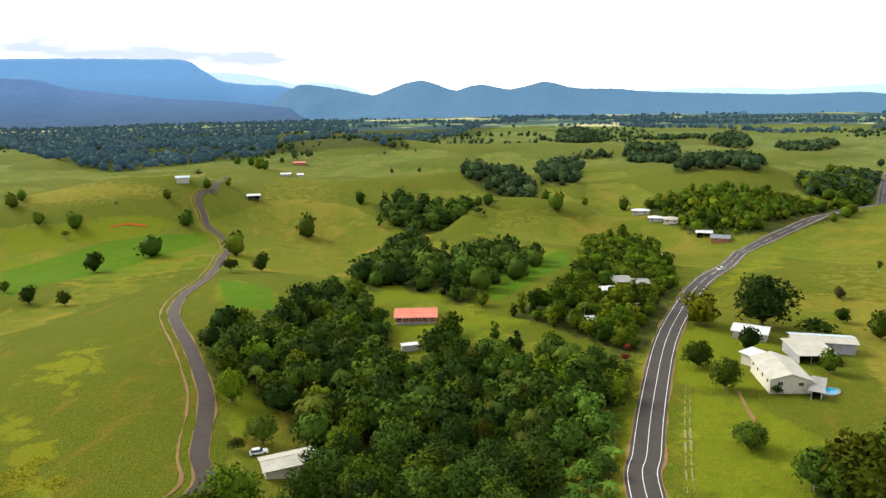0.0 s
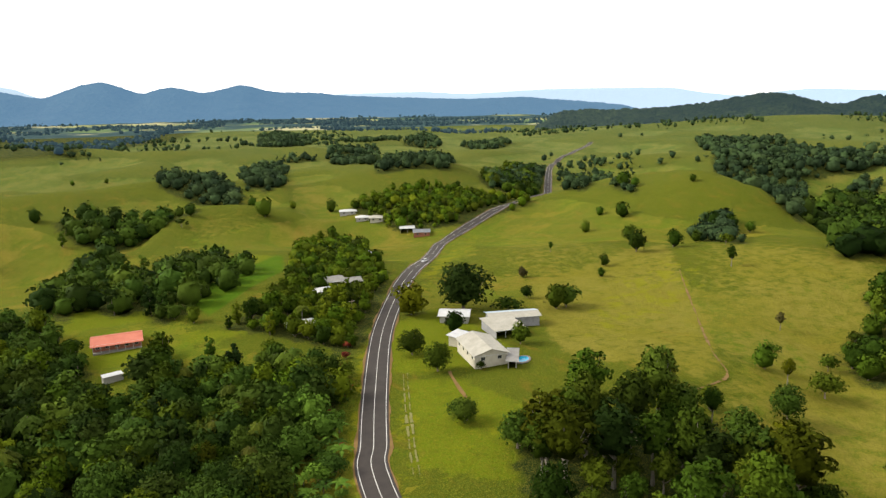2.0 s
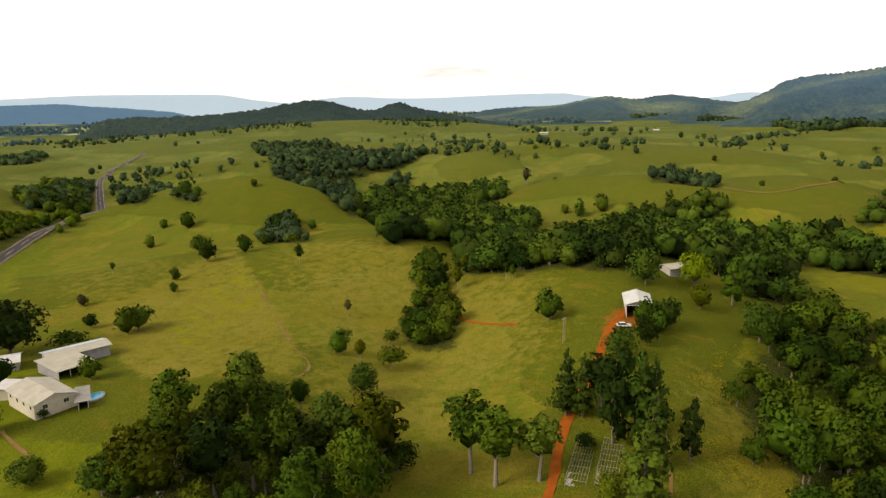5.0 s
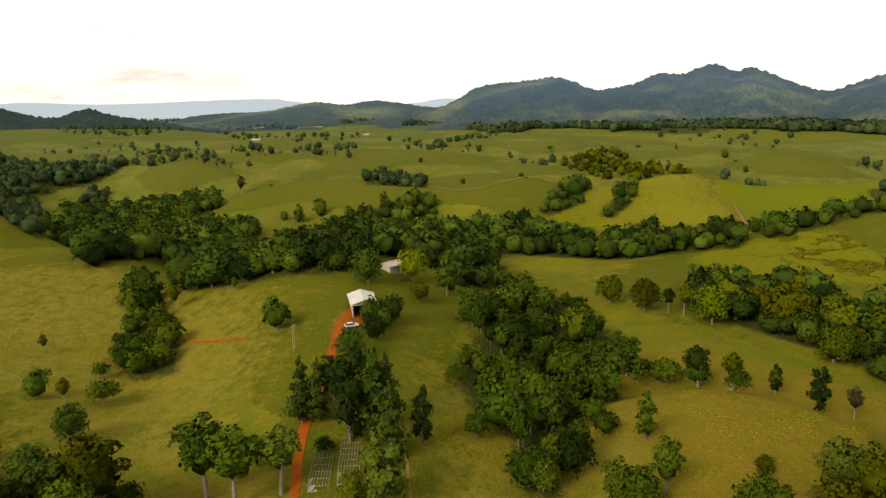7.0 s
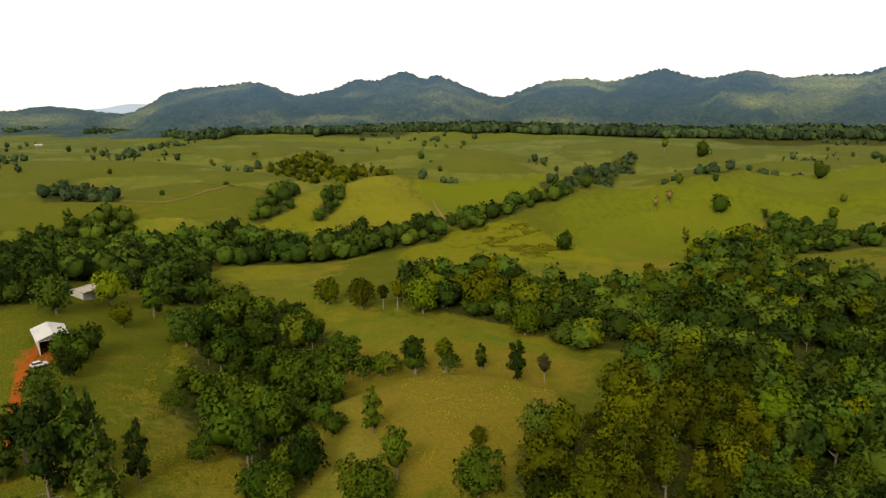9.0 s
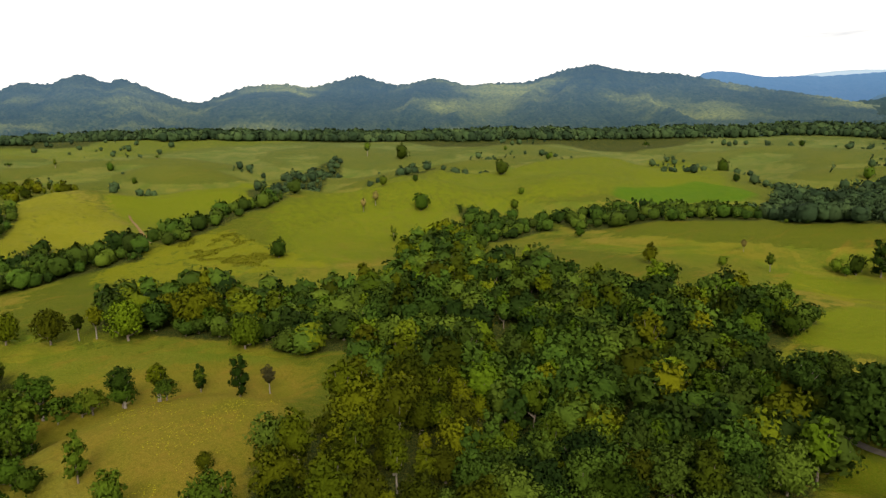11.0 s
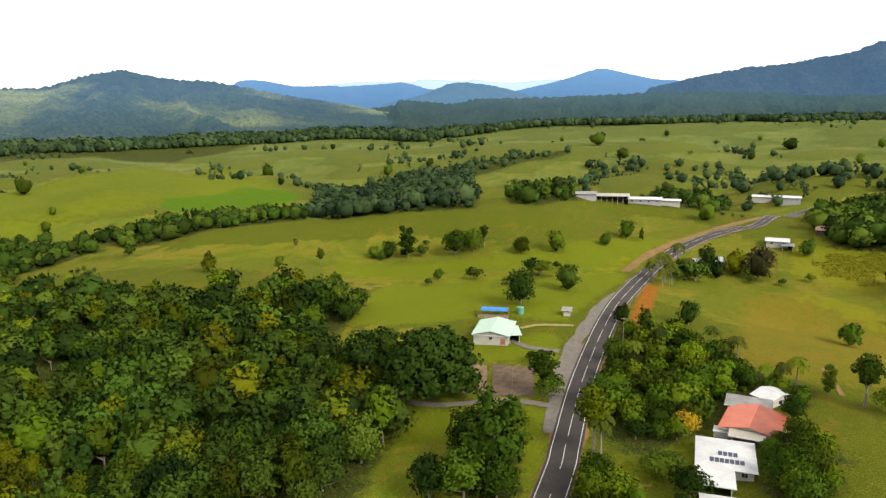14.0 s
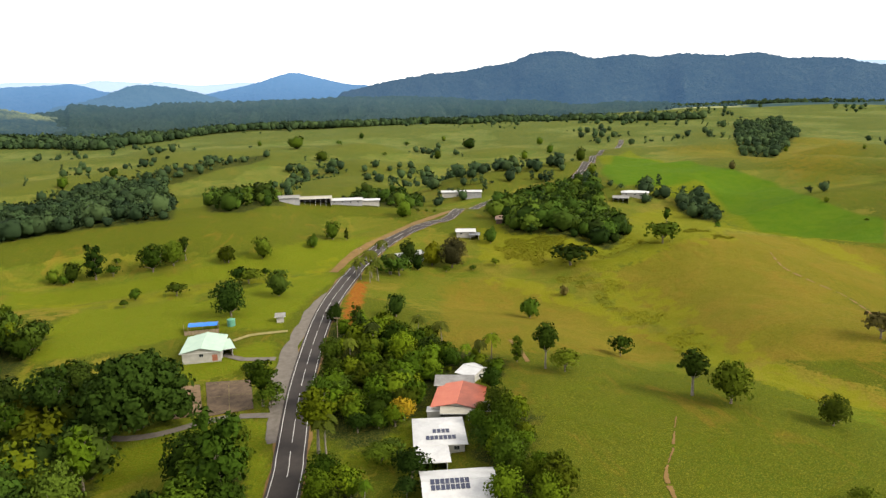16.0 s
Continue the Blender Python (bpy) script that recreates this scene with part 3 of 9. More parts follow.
field('lush', [(-71.7, 217.0), (-51.7, 226.7), (-40.2, 204.0), (-47.9, 177.6), (-56.0, 163.8), (-64.6, 184.9)], 0.7)
field('dry', [(225.1, 459.2), (293.7, 462.8), (251.6, 281.5), (215.7, 214.3), (158.3, 148.5), (126.6, 153.1), (124.5, 193.2), (140.8, 235.6), (149.4, 324.1)], 0.42, 30)
field('dry', [(-175.8, 569.1), (-151.0, 844.8), (-68.5, 595.9), (-52.9, 478.8), (-63.0, 336.2), (-111.0, 426.1)], 0.42, 30)
field('dry', [(7.1, 513.1), (52.3, 546.9), (117.4, 538.3), (89.6, 503.7), (36.9, 465.0)], 0.42, 20)
field('dry', [(-353.7, 558.8), (-281.8, 560.5), (-210.8, 540.9), (-193.9, 514.8), (-277.7, 499.1), (-322.4, 506.4)], 0.6, 20)
field('lush', [(113.0, -275.3), (110.1, -296.8), (66.4, -314.0), (53.3, -259.3), (79.5, -248.4), (107.2, -242.4)], 0.9)
field('lush', [(115.3, -266.8), (107.9, -304.7), (57.9, -300.5), (9.9, -345.8), (-1.0, -342.1), (23.4, -257.6), (50.2, -260.6), (72.9, -258.8), (101.4, -245.1)], 0.95)
field('lush', [(67.3, -176.7), (24.3, -185.6), (20.4, -179.0), (19.2, -139.0), (29.1, -137.5), (41.1, -166.1), (59.3, -154.7)], 0.95)
field('lush', [(54.8, -231.2), (24.6, -248.5), (21.6, -220.0), (51.4, -216.4)], 0.9)
field('lush', [(-318.8, -816.3), (-414.7, -954.8), (-357.4, -633.8), (-335.3, -470.8), (-326.8, -368.3), (-317.3, -356.4), (-286.8, -430.8), (-298.3, -573.9), (-258.1, -603.7)], 1.0, 8)
field('lush', [(155.0, -346.4), (64.2, -366.0), (-25.9, -423.7), (-3.6, -358.3), (18.0, -344.6), (115.1, -325.4), (145.9, -298.5)], 0.7)
field('lush', [(512.3, -643.8), (554.9, -901.2), (342.8, -682.6), (313.3, -557.7), (342.1, -467.0)], 0.6, 40)
field('lush', [(469.8, -184.4), (555.9, -338.4), (520.4, -416.7), (415.4, -346.9), (305.9, -211.3), (354.4, -178.0), (420.6, -163.0)], 0.45, 30)
field('dry', [(-26.1, -322.6), (-109.1, -318.7), (-127.5, -293.0), (-121.3, -190.5), (-86.5, -197.0), (-51.6, -203.6), (-57.8, -228.3), (-24.8, -257.3)], 0.45, 25)
field('dry', [(-150.4, -334.3), (-250.0, -404.4), (-322.0, -362.3), (-178.1, -195.6), (-144.7, -212.2), (-137.5, -285.3)], 0.53, 25)
field('soil', [(224.3, 72.9), (232.5, 72.5), (237.9, 68.5), (241.4, 58.3), (226.6, 56.3), (218.7, 65.1), (206.4, 68.0)], 0.75, 4)
field('soil', [(-4.3, -324.1), (-10.4, -331.4), (-13.7, -331.1), (-9.4, -283.5), (-4.9, -259.1), (-1.7, -249.5), (0.1, -264.6), (-2.1, -292.9)], 0.8, 4)
field('dry', [(288.0, 312.1), (336.6, 208.8), (275.8, 91.0), (206.6, 65.2), (174.0, 68.8), (125.8, 56.1), (106.7, 125.2)], 0.52, 35)
field('dry', [(216.5, 46.6), (202.0, 13.7), (224.9, -21.3), (218.6, -78.6), (145.3, -54.7), (129.5, 25.8)], 0.65, 25)
field('dry', [(599.3, 7.0), (732.1, -108.9), (638.7, -161.8), (475.6, -138.6), (494.4, -40.1)], 0.5, 25)
field('weed', [(-79.7, -396.9), (-136.4, -401.4), (-187.4, -379.2), (-215.9, -333.7), (-138.2, -319.0), (-130.5, -329.6), (-90.4, -357.8)], 0.68, 8)
field('weed', [(-131.2, -331.6), (-147.7, -289.9), (-141.1, -223.7), (-142.3, -193.0), (-152.5, -164.9), (-143.1, -153.9), (-122.2, -177.4), (-123.1, -254.1), (-119.8, -308.9)], 0.6, 6)
field('weed', [(-274.5, -424.5), (-297.6, -404.6), (-288.2, -322.1), (-269.3, -300.0), (-270.4, -376.8), (-245.6, -384.8)], 0.8, 6)
field('weed', [(439.3, -140.3), (430.0, -167.1), (370.7, -186.8), (334.4, -192.3), (356.3, -149.4), (382.0, -119.9)], 0.9, 10)
field('weed', [(-128.2, 206.3), (-119.9, 233.4), (-106.0, 208.0), (-105.4, 186.2), (-123.0, 191.6)], 0.8, 6)
field('weed', [(-120.4, 176.6), (-107.1, 169.3), (-82.9, 141.5), (-81.1, 131.3), (-92.6, 130.9)], 0.8, 6)
field('weed', [(35.7, 136.4), (45.8, 165.7), (55.9, 195.5), (68.2, 227.1), (76.8, 243.0), (75.5, 231.7), (60.7, 194.7), (49.8, 165.0), (41.2, 135.6)], 0.9, 3)
field('weed', [(46.8, 134.7), (55.7, 160.9), (67.4, 189.6), (71.2, 189.0), (62.1, 157.1), (55.9, 133.6)], 0.45, 4)
field('weed', [(74.9, 196.9), (89.1, 190.6), (88.1, 165.1), (75.8, 135.1), (60.6, 133.0), (65.5, 162.4)], 0.35, 10)
field('weed', [(115.2, 296.0), (142.9, 339.9), (222.0, 443.8), (218.8, 429.7), (138.0, 314.9), (113.8, 279.6)], 0.7, 5)
field('weed', [(488.1, 4.8), (542.1, -10.7), (708.1, -55.2), (683.3, -111.6), (585.2, -145.5), (463.5, -129.2), (493.6, -103.7), (486.1, -57.4)], 0.85, 10)
field('weed', [(424.4, -78.4), (436.3, -147.3), (387.6, -132.2), (382.8, -87.5)], 0.8, 8)
field('weed', [(342.0, 24.5), (407.9, 16.3), (430.5, -3.0), (393.5, -33.0), (352.1, -2.8)], 0.7, 8)
field('weed', [(417.5, -85.2), (383.0, -130.4), (340.4, -166.5), (355.4, -106.8), (381.1, -76.7)], 0.8, 8)
field('weed', [(146.8, -327.4), (59.9, -340.8), (18.4, -350.6), (5.1, -371.7), (-18.6, -395.8), (14.6, -332.5), (54.8, -312.3), (123.2, -300.0)], 0.6, 6)
field('weed', [(154.0, 226.3), (220.8, 262.5), (250.7, 265.0), (236.1, 237.5), (193.9, 205.2), (142.9, 189.2)], 0.5, 12)
field('lush', [(2096.6, 357.2), (1689.6, -75.6), (1458.3, -628.6), (1377.8, -918.6), (1265.7, -844.4), (1236.1, -533.0), (1159.3, -141.1), (1477.7, 253.0)], 0.45, 15)
field('lush', [(2.0, -179.8), (-16.0, -174.0), (-16.8, -155.0), (-8.2, -149.8), (1.0, -152.5)], 0.9)
field('dry', [(262.6, -19.5), (237.0, -89.3), (205.8, -110.7), (168.4, -80.4), (228.2, -23.7)], 0.5, 20)
field('dry', [(232.6, -24.2), (179.6, -76.7), (127.8, -48.3), (137.4, -25.4)], 0.45, 20)
field('lush', [(234.3, -16.5), (183.2, -87.5), (160.9, -70.3), (177.7, -21.0)], 0.35, 20)
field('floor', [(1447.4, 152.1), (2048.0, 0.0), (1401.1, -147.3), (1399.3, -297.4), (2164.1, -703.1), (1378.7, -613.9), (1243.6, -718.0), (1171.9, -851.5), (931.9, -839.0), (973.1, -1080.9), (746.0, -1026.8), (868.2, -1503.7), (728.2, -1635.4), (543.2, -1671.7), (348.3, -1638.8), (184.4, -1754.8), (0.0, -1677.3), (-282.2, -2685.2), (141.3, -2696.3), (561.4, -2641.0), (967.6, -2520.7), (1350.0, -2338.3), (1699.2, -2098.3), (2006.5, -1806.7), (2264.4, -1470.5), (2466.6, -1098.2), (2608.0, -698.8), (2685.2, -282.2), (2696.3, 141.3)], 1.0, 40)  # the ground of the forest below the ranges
# canopy shade painted as dark ground beneath each stand
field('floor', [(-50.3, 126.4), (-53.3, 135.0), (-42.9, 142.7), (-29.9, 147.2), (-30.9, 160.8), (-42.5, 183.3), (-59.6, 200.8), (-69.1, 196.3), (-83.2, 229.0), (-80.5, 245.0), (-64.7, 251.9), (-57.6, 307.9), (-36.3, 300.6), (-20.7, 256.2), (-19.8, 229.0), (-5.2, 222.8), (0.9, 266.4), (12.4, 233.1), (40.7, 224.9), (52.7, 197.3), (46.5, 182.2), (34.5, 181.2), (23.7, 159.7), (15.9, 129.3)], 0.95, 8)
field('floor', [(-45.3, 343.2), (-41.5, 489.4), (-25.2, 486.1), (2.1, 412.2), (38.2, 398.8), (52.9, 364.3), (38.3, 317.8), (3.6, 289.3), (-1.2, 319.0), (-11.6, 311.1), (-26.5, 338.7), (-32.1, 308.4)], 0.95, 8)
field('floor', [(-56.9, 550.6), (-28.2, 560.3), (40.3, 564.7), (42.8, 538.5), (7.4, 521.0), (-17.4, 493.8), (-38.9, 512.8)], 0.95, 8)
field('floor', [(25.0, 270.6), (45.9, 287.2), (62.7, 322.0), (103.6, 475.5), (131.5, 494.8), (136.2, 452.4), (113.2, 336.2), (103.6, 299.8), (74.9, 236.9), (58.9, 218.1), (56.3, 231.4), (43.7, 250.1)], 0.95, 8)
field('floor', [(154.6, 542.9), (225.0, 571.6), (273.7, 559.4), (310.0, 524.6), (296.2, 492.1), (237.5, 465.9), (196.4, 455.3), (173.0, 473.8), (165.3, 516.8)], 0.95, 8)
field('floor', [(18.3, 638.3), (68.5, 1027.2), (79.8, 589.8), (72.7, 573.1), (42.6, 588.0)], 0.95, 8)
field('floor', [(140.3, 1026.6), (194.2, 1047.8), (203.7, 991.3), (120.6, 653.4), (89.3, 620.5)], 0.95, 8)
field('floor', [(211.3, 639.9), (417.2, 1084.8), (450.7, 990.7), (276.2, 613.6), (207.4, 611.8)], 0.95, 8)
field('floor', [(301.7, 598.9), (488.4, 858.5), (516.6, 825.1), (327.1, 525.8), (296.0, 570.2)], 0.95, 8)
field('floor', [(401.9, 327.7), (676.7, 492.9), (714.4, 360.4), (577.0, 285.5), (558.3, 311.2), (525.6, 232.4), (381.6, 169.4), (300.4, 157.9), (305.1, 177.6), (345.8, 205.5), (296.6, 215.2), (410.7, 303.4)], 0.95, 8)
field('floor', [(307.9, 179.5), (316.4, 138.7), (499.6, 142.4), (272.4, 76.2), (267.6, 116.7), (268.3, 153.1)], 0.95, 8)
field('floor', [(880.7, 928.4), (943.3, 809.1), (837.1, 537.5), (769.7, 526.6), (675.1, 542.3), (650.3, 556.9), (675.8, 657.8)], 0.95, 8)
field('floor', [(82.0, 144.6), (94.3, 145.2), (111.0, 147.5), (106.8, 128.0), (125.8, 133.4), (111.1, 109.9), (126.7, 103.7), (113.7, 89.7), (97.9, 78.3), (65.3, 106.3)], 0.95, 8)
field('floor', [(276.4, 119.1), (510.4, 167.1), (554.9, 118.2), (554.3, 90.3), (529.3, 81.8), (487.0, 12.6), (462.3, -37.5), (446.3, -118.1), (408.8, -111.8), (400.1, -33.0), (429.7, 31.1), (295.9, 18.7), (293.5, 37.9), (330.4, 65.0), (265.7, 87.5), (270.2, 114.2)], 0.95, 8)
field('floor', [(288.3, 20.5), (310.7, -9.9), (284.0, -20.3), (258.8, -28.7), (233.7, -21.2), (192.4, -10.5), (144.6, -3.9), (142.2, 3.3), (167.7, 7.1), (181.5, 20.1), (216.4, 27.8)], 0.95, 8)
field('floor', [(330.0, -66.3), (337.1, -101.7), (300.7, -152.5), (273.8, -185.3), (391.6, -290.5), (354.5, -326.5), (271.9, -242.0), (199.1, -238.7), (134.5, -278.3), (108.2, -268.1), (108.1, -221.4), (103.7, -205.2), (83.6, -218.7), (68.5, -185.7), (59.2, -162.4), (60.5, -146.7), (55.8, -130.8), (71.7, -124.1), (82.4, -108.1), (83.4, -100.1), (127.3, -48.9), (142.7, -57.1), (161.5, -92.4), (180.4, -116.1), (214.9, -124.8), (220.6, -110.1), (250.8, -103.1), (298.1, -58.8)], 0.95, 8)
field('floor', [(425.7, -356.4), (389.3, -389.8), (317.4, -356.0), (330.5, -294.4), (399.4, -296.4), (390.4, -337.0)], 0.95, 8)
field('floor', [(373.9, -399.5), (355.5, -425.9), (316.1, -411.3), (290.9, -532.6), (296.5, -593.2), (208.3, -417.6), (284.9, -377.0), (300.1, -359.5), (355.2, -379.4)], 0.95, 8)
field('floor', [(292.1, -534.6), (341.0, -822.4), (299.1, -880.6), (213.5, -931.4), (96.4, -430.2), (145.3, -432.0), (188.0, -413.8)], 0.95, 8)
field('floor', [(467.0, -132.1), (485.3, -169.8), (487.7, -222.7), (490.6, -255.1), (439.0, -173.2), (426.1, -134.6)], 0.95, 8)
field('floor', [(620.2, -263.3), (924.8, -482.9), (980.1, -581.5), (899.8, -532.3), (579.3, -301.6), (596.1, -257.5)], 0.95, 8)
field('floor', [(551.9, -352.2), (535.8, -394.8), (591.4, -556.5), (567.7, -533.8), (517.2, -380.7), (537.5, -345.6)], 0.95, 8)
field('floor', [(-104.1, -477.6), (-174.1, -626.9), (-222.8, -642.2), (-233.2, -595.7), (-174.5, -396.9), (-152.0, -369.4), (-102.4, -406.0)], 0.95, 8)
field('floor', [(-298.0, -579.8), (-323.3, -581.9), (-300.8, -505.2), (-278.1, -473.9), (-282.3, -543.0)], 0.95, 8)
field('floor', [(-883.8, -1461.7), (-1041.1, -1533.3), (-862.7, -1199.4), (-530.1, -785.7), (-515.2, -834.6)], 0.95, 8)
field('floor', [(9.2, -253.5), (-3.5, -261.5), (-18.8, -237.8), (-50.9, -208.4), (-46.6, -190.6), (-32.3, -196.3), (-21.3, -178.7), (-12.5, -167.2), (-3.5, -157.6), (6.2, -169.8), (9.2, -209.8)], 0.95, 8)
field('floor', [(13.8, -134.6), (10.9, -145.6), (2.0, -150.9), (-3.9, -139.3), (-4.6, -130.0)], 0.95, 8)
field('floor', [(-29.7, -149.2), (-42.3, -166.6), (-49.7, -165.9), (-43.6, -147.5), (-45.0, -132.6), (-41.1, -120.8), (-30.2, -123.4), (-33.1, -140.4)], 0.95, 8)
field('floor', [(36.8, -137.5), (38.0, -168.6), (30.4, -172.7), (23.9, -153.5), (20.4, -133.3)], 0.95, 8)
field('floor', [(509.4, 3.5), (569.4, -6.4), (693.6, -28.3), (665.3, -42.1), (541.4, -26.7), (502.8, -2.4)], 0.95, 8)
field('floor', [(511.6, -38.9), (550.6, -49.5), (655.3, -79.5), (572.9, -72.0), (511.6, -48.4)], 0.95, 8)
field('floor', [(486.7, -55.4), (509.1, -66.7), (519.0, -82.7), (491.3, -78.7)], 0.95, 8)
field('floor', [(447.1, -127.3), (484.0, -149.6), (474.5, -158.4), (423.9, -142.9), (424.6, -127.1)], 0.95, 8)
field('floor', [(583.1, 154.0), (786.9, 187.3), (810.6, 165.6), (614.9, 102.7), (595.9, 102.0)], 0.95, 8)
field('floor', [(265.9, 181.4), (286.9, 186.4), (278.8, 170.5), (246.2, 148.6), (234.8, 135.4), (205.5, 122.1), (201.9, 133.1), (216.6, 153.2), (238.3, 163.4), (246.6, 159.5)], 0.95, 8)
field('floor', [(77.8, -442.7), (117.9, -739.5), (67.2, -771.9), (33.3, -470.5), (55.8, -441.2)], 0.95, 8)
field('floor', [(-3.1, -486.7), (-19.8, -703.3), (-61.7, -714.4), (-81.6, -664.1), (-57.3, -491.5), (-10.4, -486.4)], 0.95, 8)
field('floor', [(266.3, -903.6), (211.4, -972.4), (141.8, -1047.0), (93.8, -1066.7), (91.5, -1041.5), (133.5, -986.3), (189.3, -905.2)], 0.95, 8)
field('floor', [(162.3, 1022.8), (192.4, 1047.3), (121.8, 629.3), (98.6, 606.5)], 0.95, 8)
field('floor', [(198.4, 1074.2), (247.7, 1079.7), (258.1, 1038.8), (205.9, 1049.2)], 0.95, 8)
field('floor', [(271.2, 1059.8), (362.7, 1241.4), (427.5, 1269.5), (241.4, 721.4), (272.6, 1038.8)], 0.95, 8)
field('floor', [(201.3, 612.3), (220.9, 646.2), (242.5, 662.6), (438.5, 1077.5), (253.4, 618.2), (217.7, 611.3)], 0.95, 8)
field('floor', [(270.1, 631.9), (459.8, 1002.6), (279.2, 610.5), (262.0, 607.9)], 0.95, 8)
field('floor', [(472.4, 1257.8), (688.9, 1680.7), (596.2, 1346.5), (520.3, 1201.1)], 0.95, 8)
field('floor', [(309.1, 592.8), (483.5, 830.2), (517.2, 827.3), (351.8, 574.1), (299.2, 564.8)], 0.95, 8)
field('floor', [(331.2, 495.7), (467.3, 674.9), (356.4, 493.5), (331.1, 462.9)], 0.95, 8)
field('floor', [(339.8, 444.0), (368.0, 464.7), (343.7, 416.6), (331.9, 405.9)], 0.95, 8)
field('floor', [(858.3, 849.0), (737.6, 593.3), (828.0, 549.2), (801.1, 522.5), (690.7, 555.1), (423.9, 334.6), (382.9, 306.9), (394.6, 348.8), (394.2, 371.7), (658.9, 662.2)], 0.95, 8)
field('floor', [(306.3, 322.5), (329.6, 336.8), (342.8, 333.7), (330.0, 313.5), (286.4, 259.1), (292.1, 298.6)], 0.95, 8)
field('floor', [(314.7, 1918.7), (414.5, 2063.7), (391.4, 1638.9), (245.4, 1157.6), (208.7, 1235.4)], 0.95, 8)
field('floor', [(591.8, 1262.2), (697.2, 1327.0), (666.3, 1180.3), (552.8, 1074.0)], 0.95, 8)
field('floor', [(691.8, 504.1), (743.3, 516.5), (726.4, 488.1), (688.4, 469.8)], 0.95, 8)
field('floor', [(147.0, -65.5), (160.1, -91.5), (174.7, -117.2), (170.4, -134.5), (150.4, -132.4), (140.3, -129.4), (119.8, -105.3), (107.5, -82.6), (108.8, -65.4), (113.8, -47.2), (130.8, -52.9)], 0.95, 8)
field('weed', [(-133.2, -321.5), (-117.8, -345.2), (-91.0, -386.9), (-85.3, -407.5), (-101.0, -429.6), (-210.5, -479.6), (-266.7, -511.1), (-291.8, -451.2), (-188.0, -334.9), (-154.6, -329.9)], 0.85, 6)
field('weed', [(-80.4, -355.0), (-121.3, -291.4), (-128.0, -235.6), (-129.2, -194.1), (-136.0, -173.4), (-149.3, -161.6), (-144.4, -155.8), (-127.1, -163.9), (-116.8, -183.4), (-119.5, -232.3), (-112.3, -282.1), (-73.1, -335.9)], 0.8, 4)
field('lush', [(471.4, -210.0), (482.2, -255.0), (571.0, -355.6), (515.2, -379.1), (595.5, -576.4), (573.1, -659.8), (709.9, -1012.7), (551.0, -962.6), (347.6, -655.1), (376.6, -448.3), (410.9, -345.0), (328.4, -237.8), (340.7, -146.7)], 0.52, 12)
field('crop', [(396.3, -521.8), (399.6, -660.4), (329.1, -658.0), (326.8, -616.0), (348.9, -508.3), (373.5, -483.1)], 0.9, 8)
field('lush', [(635.6, -138.5), (812.1, -343.1), (708.0, -402.3), (579.2, -250.4), (491.8, -162.6), (512.7, -142.1)], 0.7, 8)
field('crop', [(-268.0, 413.2), (-227.9, 459.1), (-167.9, 483.2), (-159.7, 469.1), (-182.6, 412.8), (-205.1, 359.9), (-208.1, 317.8)], 1.0, 4)
field('crop', [(-115.9, 348.6), (-81.1, 318.6), (-69.1, 277.9), (-89.5, 276.3)], 1.0, 3)
field('lush', [(-40.7, 336.0), (-7.5, 364.8), (4.0, 330.0), (11.4, 306.6), (-31.5, 299.1)], 0.9, 4)
field('crop', [(14.9, 325.6), (54.2, 372.7), (75.4, 404.0), (64.6, 345.6), (22.9, 289.5)], 1.0, 3)
field('lush', [(71.1, 192.3), (84.9, 185.9), (97.3, 155.8), (72.7, 120.7), (51.3, 142.6)], 0.6, 4)
field('dry', [(129.7, 205.5), (158.2, 267.8), (192.0, 280.6), (234.8, 298.2), (270.7, 300.6), (231.2, 244.5), (199.4, 197.3), (163.8, 152.8), (147.6, 143.7), (134.4, 160.7), (120.2, 177.7)], 0.55, 3)
CROP_FIELD = [(-260.5, -661.4), (-381.6, -903.9), (-370.6, -788.9), (-381.7, -688.1), (-394.8, -639.8), (-413.7, -607.0), (-365.9, -488.9), (-365.7, -447.6), (-361.6, -409.1), (-314.4, -353.4), (-316.6, -397.9), (-303.0, -439.7), (-294.6, -444.2), (-313.4, -519.5), (-324.4, -544.2), (-342.5, -615.8), (-307.3, -605.1), (-284.9, -604.0), (-249.5, -596.8)]
field('crop', CROP_FIELD, 1.0, 5)
field('graze', [(-135.4, -320.0), (-154.6, -324.0), (-181.6, -337.8), (-198.0, -337.1), (-245.5, -366.4), (-199.3, -220.9), (-165.1, -180.3), (-129.1, -201.1), (-133.1, -224.5), (-138.2, -259.5), (-138.3, -273.0), (-130.3, -293.9), (-129.9, -301.7)], 1.0, 5)
field('graze', [(-252.1, -370.9), (-284.6, -376.6), (-312.8, -351.5), (-207.4, -229.1), (-213.5, -258.2), (-210.2, -275.5), (-209.4, -302.0), (-219.4, -333.3)], 1.0, 5)
field('graze', [(-49.6, -333.8), (-76.9, -345.5), (-101.6, -315.5), (-118.6, -287.0), (-125.0, -245.5), (-119.0, -209.0), (-31.1, -212.2)], 0.9, 12)
OPEN_SLOPE = [(-501.8, -1112.6), (-552.1, -937.3), (-810.9, -1201.4), (-885.1, -1020.7), (-367.2, -416.1), (-393.2, -526.0), (-409.6, -664.5), (-429.4, -914.9)]
field('graze', OPEN_SLOPE, 0.5, 40)
field('graze', [(262.6, -19.5), (237.0, -89.3), (205.8, -110.7), (127.8, -48.3), (137.4, -25.4), (228.2, -23.7)], 0.9, 12)
